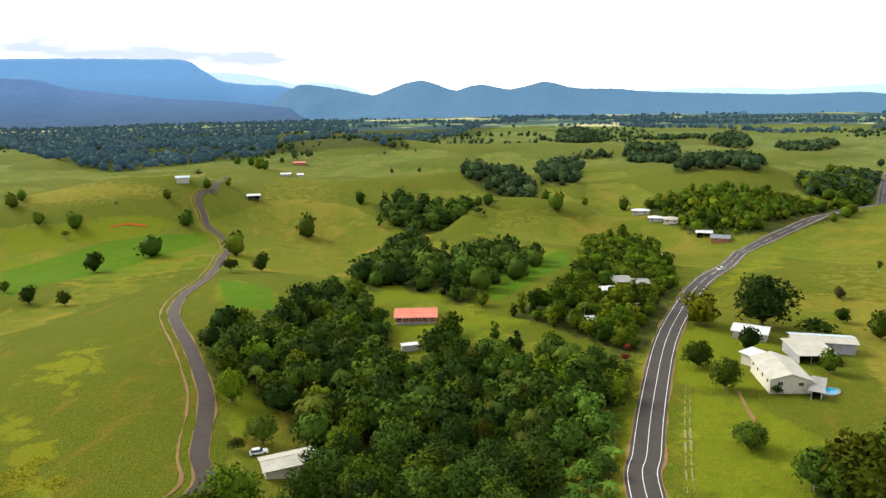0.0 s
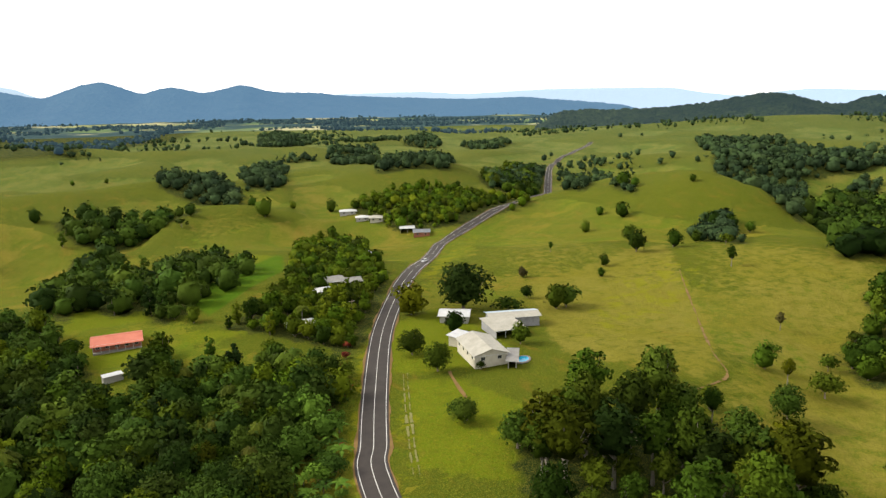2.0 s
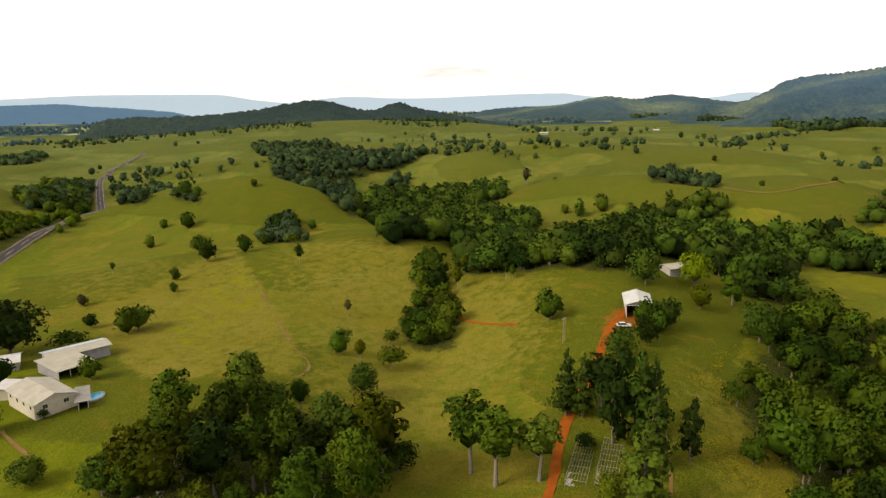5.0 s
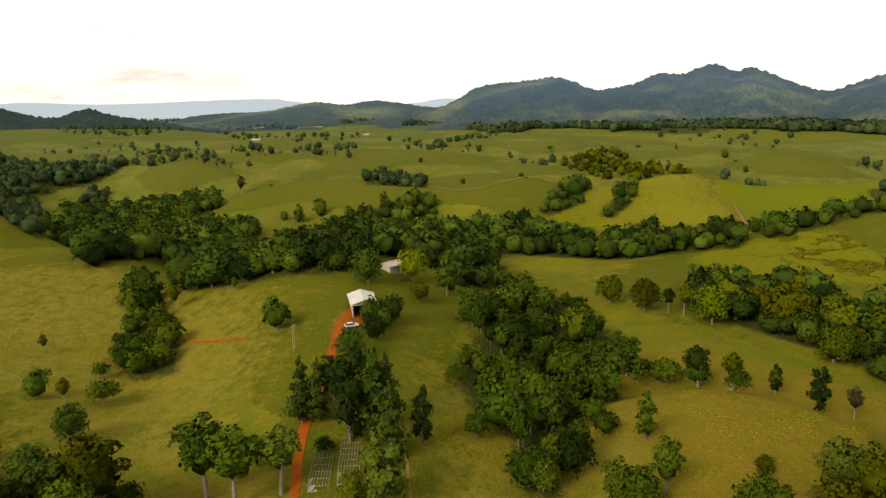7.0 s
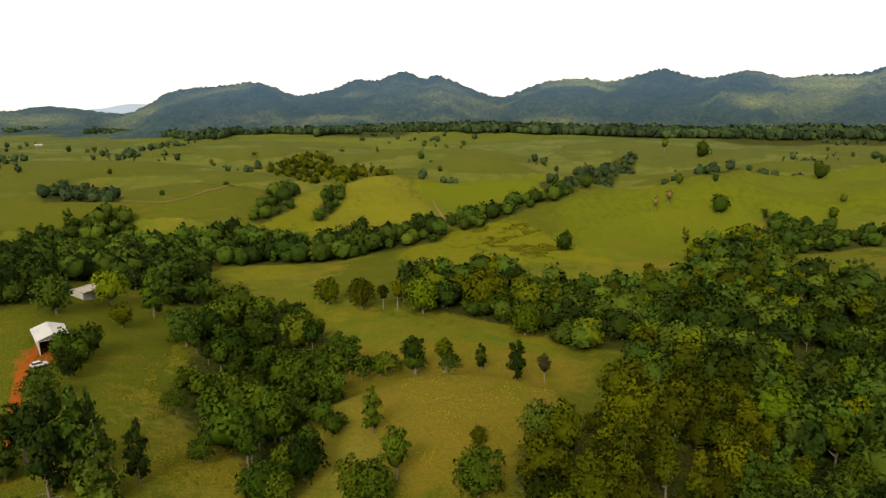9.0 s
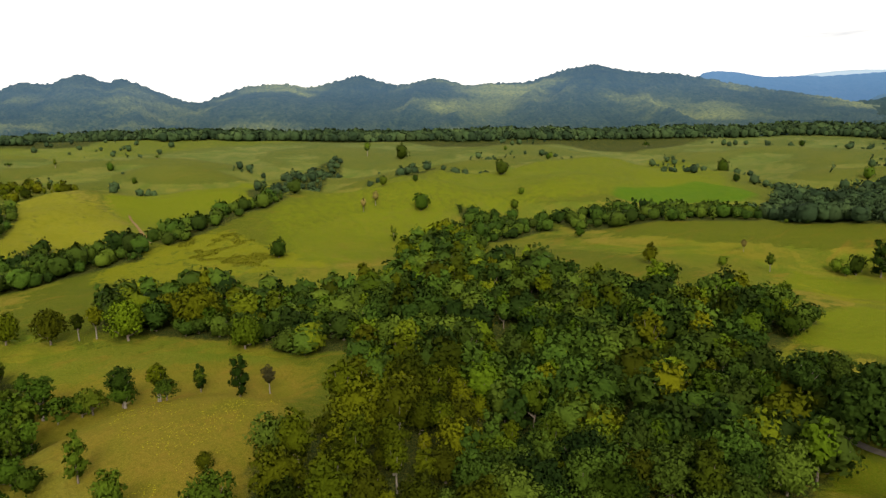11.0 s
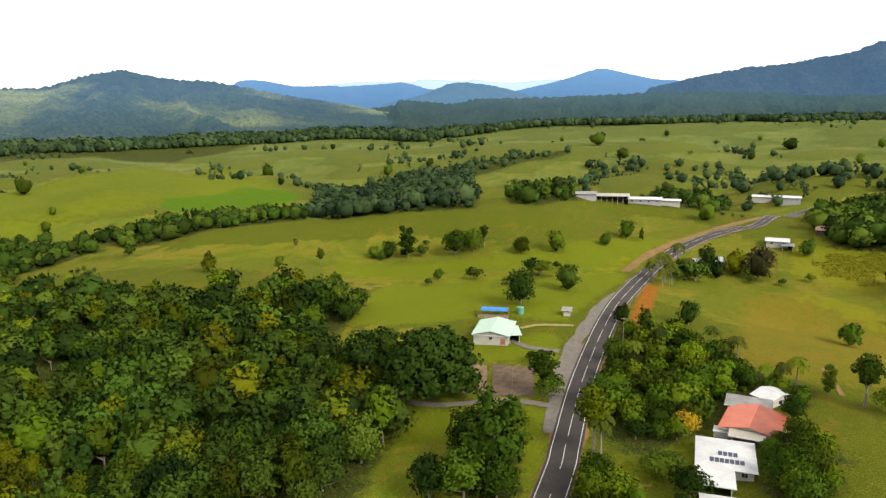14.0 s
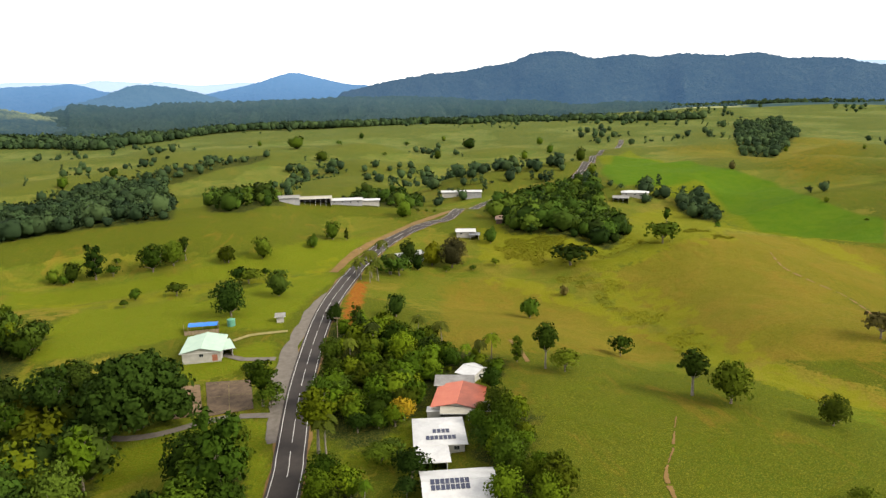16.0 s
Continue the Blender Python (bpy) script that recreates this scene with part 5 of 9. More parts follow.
def palm_arrays(seed, fronds=15, leaflets=9):
    """Fronds of a coconut palm one unit high: drooping ribs with hanging leaflets."""
    rs = np.random.RandomState(seed)
    verts, faces = [], []
    for k in range(fronds):
        a = k * 2.4 + rs.uniform(-0.2, 0.2)
        up = 0.9 - 1.5 * (k / fronds)
        reach = rs.uniform(0.30, 0.38)
        out = np.array([math.cos(a), math.sin(a), 0])
        side = np.array([-math.sin(a), math.cos(a), 0])
        for j in range(leaflets):
            s0, s1 = j / leaflets, (j + 0.75) / leaflets

            def rib(s):
                return np.array([0, 0, 0.93]) + out * reach * s * (1 - 0.12 * s) + np.array([0, 0, 1.0]) * reach * (up * s * 0.55 - 0.85 * s * s)

            w = 0.085 * math.sin(math.pi * min(0.97, 0.12 + 0.83 * s0)) + 0.012
            for g in (-1, 1):
                at = len(verts)
                droop = np.array([0, 0, -0.6 * w])
                verts.extend([rib(s0), rib(s1), rib(s1) + side * g * w * 0.7 + droop + out * 0.03, rib(s0) + side * g * w + droop + out * 0.03])
                faces.append((at, at + 1, at + 2, at + 3))
    return upright(np.array(verts), np.array(faces))


def banana_arrays(seed, leaves=8):
    """A banana plant one unit high: long arching paddles."""
    rs = np.random.RandomState(seed)
    verts, faces = [], []
    for k in range(leaves):
        a = k * 2.4 + rs.uniform(-0.3, 0.3)
        out, side = np.array([math.cos(a), math.sin(a), 0]), np.array([-math.sin(a), math.cos(a), 0])
        reach, lift = rs.uniform(0.45, 0.7), rs.uniform(0.35, 0.6)
        prev = None
        for j in range(6):
            s = j / 5
            c = np.array([0, 0, 0.42]) + out * reach * s + np.array([0, 0, lift * (1.9 * s - 1.75 * s * s)])
            w = 0.105 * math.sin(math.pi * (0.10 + 0.86 * s)) + 0.006
            at = len(verts)
            verts.extend([c - side * w - [0, 0, w * 0.35], c, c + side * w - [0, 0, w * 0.35]])
            if prev is not None:
                faces.extend([(prev, prev + 1, at + 1, at), (prev + 1, prev + 2, at + 2, at + 1)])
            prev = at
    return upright(np.array(verts), np.array(faces))


def palm_trunk(seed):
    rs = np.random.RandomState(seed)
    b = rs.normal(0, 0.04, 2)
    return tube([(b[0], b[1], -0.02), (b[0] * 0.6, b[1] * 0.6, 0.3), (b[0] * 0.15, b[1] * 0.15, 0.65), (0, 0, 0.94)], [0.024, 0.017, 0.014, 0.013], 6)


# crown detail by how near the tree stands: sprays and their size in units of the tree's height
DETAIL = {"near": (1300, 0.0300, 4, 8, 22, False), "mid": (390, 0.050, 4, 7, 15, False), "far": (64, 0.080, 3, 6, 8, False), "thin": (9, 0.175, 3, 5, 4, False)}
FORM_SCALE = {"broad": 1.0, "tall": 0.72, "pine": 0.6, "column": 0.6, "umbrella": 3.0, "bush": 0.8}
_plants = {}


def plant(form, seed, detail):
    """Arrays of one plant: trunk and crown."""
    key = (form, seed, detail)
    if key not in _plants:
        if form == "palm":
            _plants[key] = (palm_trunk(seed), palm_arrays(seed, 15 if detail == "near" else 11, 9 if detail == "near" else 5))
        elif form == "banana":
            _plants[key] = (tube([(0, 0, -0.02), (0, 0, 0.45)], [0.04, 0.03], 5), banana_arrays(seed, 8 if detail == "near" else 6))
        else:
            n, s, rings, segs, most, puffs = DETAIL[detail]
            _plants[key] = (trunk(form, seed, 6 if detail == "near" else 4),
                            crown(form, seed, int(n * FORM_SCALE[form]), s * {"tall": 0.82, "pine": 0.8, "umbrella": 1.15, "bush": 1.5}.get(form, 1.0),
                                  rings, segs, most, puffs))
    return _plants[key]


def detail_at(x, y):
    d = math.hypot(x, y)
    return "near" if d < 170 else "mid" if d < 310 else "far" if d < 900 else "thin"


def near_roads(x, y, gap):
    for line, half in ROADS:
        if np.min(np.hypot(line[:, 0] - x, line[:, 1] - y)) < half + gap:
            return True
    return False


CLEARINGS = []


def clearing(x, y, radius):
    """Keep the woods off a house or a yard."""
    CLEARINGS.append((x, y, radius))


def belt(points, deep):
    """The outline of a strip of forest whose front edge runs through the points, seen from the camera's foot."""
    back = [(px * (1 + deep / math.hypot(px, py)), py * (1 + deep / math.hypot(px, py))) for px, py in points]
    return points + back[::-1]


def woods(name, label, poly, height, spacing, mix, seed, leaf=None, category="trees", gap=0.0, thin=0.0, avoid=None, single=False):
    """A stand of trees, in one mesh where nobody could count them. mix: forms and their shares. single: each tree a thing of its own."""
    rs = np.random.RandomState(seed)
    xs, ys = [p[0] for p in poly], [p[1] for p in poly]
    nx, ny = int((max(xs) - min(xs)) / spacing) + 2, int((max(ys) - min(ys)) / spacing) + 2
    ix, iy = np.meshgrid(np.arange(nx), np.arange(ny), indexing="ij")
    px = min(xs) + (ix + 0.5 * (iy % 2) + rs.uniform(-0.38, 0.38, ix.shape)) * spacing
    py = min(ys) + (iy + rs.uniform(-0.38, 0.38, iy.shape)) * spacing
    keep = inside(poly, px, py) & (rs.uniform(0, 1, px.shape) >= thin)
    if avoid:
        keep &= ~inside(avoid, px, py)
    px, py = px[keep], py[keep]
    pz = ground_z(px, py)
    forms, shares = [m[0] for m in mix], np.array([m[1] for m in mix], float)
    bark, leafs, tint, at = [], [], [], [0, 0]
    bark_f, leaf_f, bark_q, leaf_q = [], [], [], []
    for x, y, z in zip(px, py, pz):
        form = forms[rs.choice(len(forms), p=shares / shares.sum())]
        h = height * rs.uniform(0.52, 1.32) * {"palm": 0.95, "banana": 0.35, "bush": 0.5, "tall": 1.15}.get(form, 1.0)
        a, sd, wd, tn = rs.uniform(0, 6.28), int(rs.randint(4)), rs.uniform(0.88, 1.18), rs.uniform(0, 1)
        if any(math.hypot(x - cx, y - cy) < cr for cx, cy, cr in CLEARINGS) or near_roads(x, y, 2.0 + 0.22 * h + gap):
            continue
        if single:
            tree(form, x, y, h, leaf, wide=wd, group=label)
            continue
        (tv, tf, tq), (cv, cf, cq) = plant(form, sd, detail_at(x, y))
        spin = np.array([[math.cos(a), -math.sin(a), 0], [math.sin(a), math.cos(a), 0], [0, 0, 1]]).T
        m = np.array([[math.cos(a) * wd, -math.sin(a) * wd, 0], [math.sin(a) * wd, math.cos(a) * wd, 0], [0, 0, 1]]).T * h
        o = np.array([x, y, z - 0.15 * h])
        if math.hypot(x, y) < 330:
            bark.append(tv @ m + o)
            bark_f.append(tf + at[0])
            bark_q.append(tq @ spin)
            at[0] += len(tv)
        leafs.append(cv @ m + o)
        leaf_f.append(cf + at[1])
        leaf_q.append(cq @ spin)
        at[1] += len(cv)
        tint.append(np.full(len(cv), tn, np.float32))
    if not leafs:
        return None
    n_leaf = sum(len(v) for v in leafs)
    verts = np.concatenate(leafs + bark)
    faces = np.concatenate(leaf_f + [f + n_leaf for f in bark_f])
    me = sheet(name, verts, faces, leaf or LEAF, turned=np.concatenate(leaf_q + bark_q))
    me.materials.append(BARK)
    idx = np.zeros(len(faces), np.int32)
    idx[sum(len(f) for f in leaf_f):] = 1
    me.polygons.foreach_set("material_index", idx)
    att = me.attributes.new("tint", "FLOAT", "POINT")
    full = np.zeros(len(verts), np.float32)
    full[:n_leaf] = np.concatenate(tint)
    att.data.foreach_set("value", full)
    ob = new(name, me)
    return tagged(ob, label, category, kind="stuff")


_models = {}
TREE_LABEL = {"broad": "round-crowned green tree standing in grass", "tall": "slender tree with a bare pale trunk and open crown",
              "pine": "dark narrow pine with layered branches", "column": "dark upright tree with a narrow crown",
              "umbrella": "spreading rain tree with a wide flat crown", "bush": "low dense green bush in grass",
              "palm": "coconut palm with drooping fronds", "banana": "banana plant with broad arching leaves"}


def tree(form, x, y, h, leaf=None, label="", wide=1.0, name="", group=""):
    """One tree that stands by itself: trunk and crown under an Empty."""
    leaf = leaf or LEAF
    sd = int(abs(x * 7 + y * 13)) % 4
    d = math.hypot(x, y)
    det = "near" if d < 230 or (h > 14 and d < 420) else "mid" if d < 460 else "far"
    key = (form, sd, det, leaf.name)
    z = gz(x, y)
    turn = Matrix.Translation((x, y, z - (0.16 if form == "broad" else 0.09 if form in ("column", "pine") else 0.0) * h - 0.05)) @ Matrix.Rotation((x * 3.7 + y * 1.3) % 6.28, 4, "Z")
    name = name or {"bush": "bush", "palm": "palm_tree", "banana": "banana_plant", "pine": "pine_tree"}.get(form, "tree")
    if key not in _models:
        (tv, tf, _), (cv, cf, cq) = plant(form, sd, det)
        pale = form in ("tall", "palm")
        t_me = sheet("trunk", tv, tf, BARK_PALE if pale else BARK)
        c_me = sheet("crown", cv, cf, leaf, turned=cq)
        _models[key] = (t_me, c_me)
    t_me, c_me = _models[key]
    top = new(name)
    top.matrix_world = turn @ Matrix.Diagonal((h * wide, h * wide, h * (1.14 if form == "broad" else 1.09 if form in ("column", "pine") else 1.0), 1))
    for part_name, me in (("trunk", t_me), ("crown", c_me)):
        o = new(part_name, me)
        o.parent = top
    kind = "bush" if form == "bush" else "palm tree" if form == "palm" else "banana plant" if form == "banana" else "tree"
    return tagged(top, label or TREE_LABEL[form], kind, group)




def scatter(name, label, bearing0, bearing1, d0, d1, count, height, seed, clump=160.0, level=0.15, leaf=None):
    """Far trees in loose clumps and lines over open country, in one mesh."""
    rs = np.random.RandomState(seed)
    leafs, faces, tint, turned, at = [], [], [], [], 0
    tries = 0
    while len(leafs) < count and tries < count * 40:
        tries += 1
        b, d = radians(rs.uniform(bearing0, bearing1)), d0 * (d1 / d0) ** rs.uniform(0, 1)
        x, y = d * math.sin(b), d * math.cos(b)
        if float(lattice(x, y, clump, seed + 40)) + 0.5 * float(lattice(x, y, clump * 0.3, seed + 41)) < level + rs.uniform(-0.12, 0.12) or near_roads(x, y, 6) or any(inside(p, np.array([x]), np.array([y]))[0] for p in (CROP_FIELD, OPEN_SLOPE)):
            continue
        form, sd, a = ("broad", "broad", "column", "bush")[rs.randint(4)], int(rs.randint(4)), rs.uniform(0, 6.28)
        h = height * rs.uniform(0.55, 1.25) * (0.6 if form == "bush" else 1)
        cv, cf, cq = plant(form, sd, "far" if d < 700 else "thin")[1]
        spin = np.array([[math.cos(a), -math.sin(a), 0], [math.sin(a), math.cos(a), 0], [0, 0, 1]]).T
        leafs.append(cv @ spin * h + [x, y, gz(x, y) - 0.1 * h])
        turned.append(cq @ spin)
        faces.append(cf + at)
        tint.append(np.full(len(cv), rs.uniform(0, 1), np.float32))
        at += len(cv)
    me = sheet(name, np.concatenate(leafs), np.concatenate(faces), leaf or LEAF_HAZED, turned=np.concatenate(turned))
    att = me.attributes.new("tint", "FLOAT", "POINT")
    att.data.foreach_set("value", np.concatenate(tint))
    return tagged(new(name, me), label, "trees", kind="stuff")


def tufts(name, label, poly, count, size, leaf, seed):
    """Coarse grass and weeds standing above the sward, in one mesh."""
    rs = np.random.RandomState(seed)
    px, py = np.array([p[0] for p in poly]), np.array([p[1] for p in poly])
    x, y = rs.uniform(px.min(), px.max(), count * 4), rs.uniform(py.min(), py.max(), count * 4)
    keep = inside(poly, x, y) & (lattice(x, y, 17, seed + 5) + 0.7 * lattice(x, y, 5, seed + 6) + 0.25 - 1.2 * np.exp(-edge_distance(poly, x, y) / 7) > 0.15)
    x, y = x[keep][:count], y[keep][:count]
    c = np.column_stack([x, y, ground_z(x, y) + size * 0.25])
    up = np.tile([0.0, 0.0, 1.0], (len(c), 1))
    v, f, q = leaf_clumps(rs, c, up, size * 0.8, jitter=0.3, aspect=0.6)
    me = sheet(name, v, f, leaf, turned=q)
    return tagged(new(name, me), label, "weeds", kind="stuff")



clearing(98.8, 194.5, 10.2)
clearing(98.8, 211.3, 4.4)
clearing(104.9, 184.7, 6.0)
clearing(109.4, 237.8, 6.7)
clearing(126.9, 223.8, 10.7)
clearing(118.7, 216.5, 7.9)
clearing(78.2, 304.2, 6.4)
clearing(86.8, 301.4, 5.5)
clearing(71.0, 289.9, 5.6)
clearing(52.8, 253.0, 6.2)
clearing(115.7, 383.1, 9.1)
clearing(153.4, 535.0, 7.5)
clearing(159.1, 515.5, 6.0)
clearing(168.5, 508.3, 6.7)
clearing(178.7, 469.5, 6.1)
clearing(183.7, 454.0, 6.8)
clearing(-11.1, 275.6, 9.3)
clearing(-12.3, 245.8, 5.0)
clearing(-39.1, 158.4, 7.2)
clearing(-47.4, 162.2, 3.5)
clearing(-35.5, 149.0, 7.0)
clearing(-31.5, 159.0, 5.0)
clearing(-37.0, 142.5, 6.3)
clearing(-43.0, 148.0, 4.5)
clearing(237.1, 65.5, 8.2)
clearing(288.3, 64.9, 5.9)
clearing(46.9, -238.6, 9.2)
clearing(40.1, -238.2, 5.4)
clearing(-30.4, -175.6, 8.1)
clearing(-28.4, -168.5, 4.6)
clearing(-31.1, -186.4, 6.2)
clearing(-38.3, -194.8, 5.4)
clearing(-22.3, -157.7, 7.8)
clearing(-19.3, -147.5, 4.5)
clearing(-23.0, -133.3, 8.7)
clearing(-37.7, -373.9, 9.1)
clearing(-77.3, -412.9, 6.7)
clearing(-81.5, -406.5, 3.8)
clearing(-103.0, -432.3, 6.7)
clearing(-110.1, -635.5, 14.2)
clearing(-122.9, -621.8, 9.4)
clearing(31.4, -482.0, 7.9)
clearing(14.1, -488.6, 11.9)
clearing(-7.2, -493.9, 12.1)
clearing(-24.2, -493.2, 7.1)
clearing(-259.2, -576.8, 12.5)
clearing(-242.0, -566.9, 7.5)
clearing(-165.8, 745.9, 6.7)
clearing(-167.8, 831.6, 6.7)
clearing(-150.2, 555.1, 6.0)
clearing(-202.9, 548.4, 6.0)
clearing(-6.1, -158.5, 7)
clearing(-10.8, -165.2, 6)
clearing(-2.9, -149.3, 6)
clearing(-3.6, -165.1, 5)
clearing(-0.8, -144.6, 4)

# ---- woods ----
OLIVE_STAND = [(147.0, -65.5), (160.1, -91.5), (174.7, -117.2), (170.4, -134.5), (150.4, -132.4), (140.3, -129.4), (119.8, -105.3), (107.5, -82.6), (108.8, -65.4), (113.8, -47.2), (130.8, -52.9)]
GULLY_WOOD = [(-50.3, 126.4), (-53.3, 135.0), (-42.9, 142.7), (-29.9, 147.2), (-30.9, 160.8), (-42.5, 183.3), (-59.6, 200.8), (-69.1, 196.3), (-83.2, 229.0), (-80.5, 245.0), (-64.7, 251.9), (-57.6, 307.9), (-36.3, 300.6), (-20.7, 256.2), (-19.8, 229.0), (-5.2, 222.8), (0.9, 266.4), (12.4, 233.1), (40.7, 224.9), (52.7, 197.3), (46.5, 182.2), (34.5, 181.2), (23.7, 159.7), (15.9, 129.3)]
woods('woodland', 'dense mixed rainforest trees filling the gully beside the road', GULLY_WOOD, 11.5, 6.8, [('broad', 8), ('tall', 1), ('column', 1), ('palm', .5), ('bush', .6)], 3, leaf=LEAF_DARK)
woods('woodland', 'lighter green crowns among the dark gully trees', GULLY_WOOD, 11, 11.0, [('broad', 7), ('tall', 2)], 103, leaf=LEAF_GARDEN, thin=0.1)
woods('banana_grove', 'banana plants with broad pale green leaves among shrubs', [(24.3, 163.4), (35.3, 185.2), (46.6, 182.5), (45.5, 171.6), (32.7, 129.8), (16.3, 132.4)], 11, 3.3, [('banana', 10), ('bush', 2), ('broad', .5)], 4, leaf=LEAF_BANANA, category="banana plants")
woods('woodland', 'line of dark trees along a creek in the valley', [(-45.3, 343.2), (-41.5, 489.4), (-25.2, 486.1), (2.1, 412.2), (38.2, 398.8), (52.9, 364.3), (38.3, 317.8), (3.6, 289.3), (-1.2, 319.0), (-11.6, 311.1), (-26.5, 338.7), (-32.1, 308.4)], 13, 7.5, [('broad', 8), ('bush', 1.5), ('column', 1.5)], 5, leaf=LEAF_DARK, thin=0.22)
woods('woodland', 'patch of dark trees in a hollow between grassy hills', [(-56.9, 550.6), (-28.2, 560.3), (40.3, 564.7), (42.8, 538.5), (7.4, 521.0), (-17.4, 493.8), (-38.9, 512.8)], 13, 8, [('broad', 8), ('bush', 1.5), ('column', 1.5)], 6, leaf=LEAF_DARK, thin=0.15)
woods('woodland', 'garden trees round the houses beside the road', [(25.0, 270.6), (45.9, 287.2), (62.7, 322.0), (103.6, 475.5), (131.5, 494.8), (136.2, 452.4), (113.2, 336.2), (103.6, 299.8), (74.9, 236.9), (58.9, 218.1), (56.3, 231.4), (43.7, 250.1)], 8.5, 5.6, [('broad', 7), ('tall', 1), ('column', 1)], 7, gap=2, leaf=LEAF_GARDEN)
woods('woodland', 'garden trees round the houses beside the road', [(154.6, 542.9), (225.0, 571.6), (273.7, 559.4), (310.0, 524.6), (296.2, 492.1), (237.5, 465.9), (196.4, 455.3), (173.0, 473.8), (165.3, 516.8)], 8.5, 5.6, [('broad', 7), ('tall', 1), ('column', 1)], 8, gap=2, thin=0.15, leaf=LEAF_GARDEN)
woods('woodland', 'dark clump of trees among grazing land', [(18.3, 638.3), (68.5, 1027.2), (79.8, 589.8), (72.7, 573.1), (42.6, 588.0)], 12, 10, [('broad', 8), ('bush', 1.5), ('column', 1.5)], 9, leaf=LEAF_HAZED)
woods('woodland', 'dark clump of trees among grazing land', [(140.3, 1026.6), (194.2, 1047.8), (203.7, 991.3), (120.6, 653.4), (89.3, 620.5)], 12, 11, [('broad', 8), ('bush', 1.5), ('column', 1.5)], 10, leaf=LEAF_HAZED)
woods('woodland', 'dark clump of trees among grazing land', [(211.3, 639.9), (417.2, 1084.8), (450.7, 990.7), (276.2, 613.6), (207.4, 611.8)], 12, 12, [('broad', 8), ('bush', 1.5), ('column', 1.5)], 11, leaf=LEAF_HAZED)
woods('woodland', 'dark clump of trees beside the road', [(301.7, 598.9), (488.4, 858.5), (516.6, 825.1), (327.1, 525.8), (296.0, 570.2)], 12, 10, [('broad', 7), ('tall', 1), ('column', 1)], 12, gap=3)
woods('forest', 'forest in the valley between grassy hills', [(401.9, 327.7), (676.7, 492.9), (714.4, 360.4), (577.0, 285.5), (558.3, 311.2), (525.6, 232.4), (381.6, 169.4), (300.4, 157.9), (305.1, 177.6), (345.8, 205.5), (296.6, 215.2), (410.7, 303.4)], 15, 7.5, [('broad', 8), ('bush', 1.5), ('column', 1.5)], 13, leaf=LEAF_DARK)
woods('forest', 'band of dark forest along the foot of the hill', [(307.9, 179.5), (316.4, 138.7), (499.6, 142.4), (272.4, 76.2), (267.6, 116.7), (268.3, 153.1)], 14, 7, [('broad', 8), ('bush', 1.5), ('column', 1.5)], 14, leaf=LEAF_DARK)
woods('forest', 'forest along a gully between far hills', [(880.7, 928.4), (943.3, 809.1), (837.1, 537.5), (769.7, 526.6), (675.1, 542.3), (650.3, 556.9), (675.8, 657.8)], 14, 12, [('broad', 8), ('bush', 1.5), ('column', 1.5)], 15, leaf=LEAF_HAZED, thin=0.15)
woods('woodland', 'stand of tall eucalypt and rainforest trees on the slope', [(82.0, 144.6), (94.3, 145.2), (111.0, 147.5), (106.8, 128.0), (125.8, 133.4), (111.1, 109.9), (126.7, 103.7), (113.7, 89.7), (97.9, 78.3), (65.3, 106.3)], 15, 8.5, [('tall', 6), ('broad', 1.6), ('bush', 1.2)], 16, leaf=LEAF, single=True)
woods('forest', 'forest band across the valley below the pastures', [(276.4, 119.1), (510.4, 167.1), (554.9, 118.2), (554.3, 90.3), (529.3, 81.8), (487.0, 12.6), (462.3, -37.5), (446.3, -118.1), (408.8, -111.8), (400.1, -33.0), (429.7, 31.1), (295.9, 18.7), (293.5, 37.9), (330.4, 65.0), (265.7, 87.5), (270.2, 114.2)], 14, 8, [('broad', 8), ('bush', 1.5), ('column', 1.5)], 17, leaf=LEAF_DARK)
woods('woodland', 'mixed trees filling the gully below the farm sheds', [(288.3, 20.5), (310.7, -9.9), (284.0, -20.3), (258.8, -28.7), (233.7, -21.2), (192.4, -10.5), (144.6, -3.9), (142.2, 3.3), (167.7, 7.1), (181.5, 20.1), (216.4, 27.8)], 12.5, 6.6, [('broad', 5), ('tall', 3), ('bush', 2)], 18, leaf=LEAF, thin=0.25)
woods('woodland', 'rounded trees at the lower end of the gully below the farm sheds', [(174.4, 5.9), (187.5, -3.2), (231.4, -16.3), (242.7, -25.6), (223.3, -27.4), (170.6, -17.8), (151.8, -7.4), (152.0, 3.4)], 12, 6.4, [('broad', 5), ('tall', 3), ('bush', 2)], 181, leaf=LEAF, thin=0.15)
woods('woodland', 'small clump of rounded trees on the open slope', [(150.1, -16.1), (143.9, -27.4), (129.8, -23.8), (134.9, -12.6)], 12, 6.5, [('broad', 5), ('tall', 2)], 182, leaf=LEAF)
woods('woodland', 'dark rounded trees at the edge of the house paddock', [(76.8, 135.8), (89.5, 149.2), (96.8, 148.2), (84.1, 129.6), (74.7, 130.6)], 10.5, 6.2, [('broad', 5), ('bush', 1)], 183, leaf=LEAF_DARK, single=True)
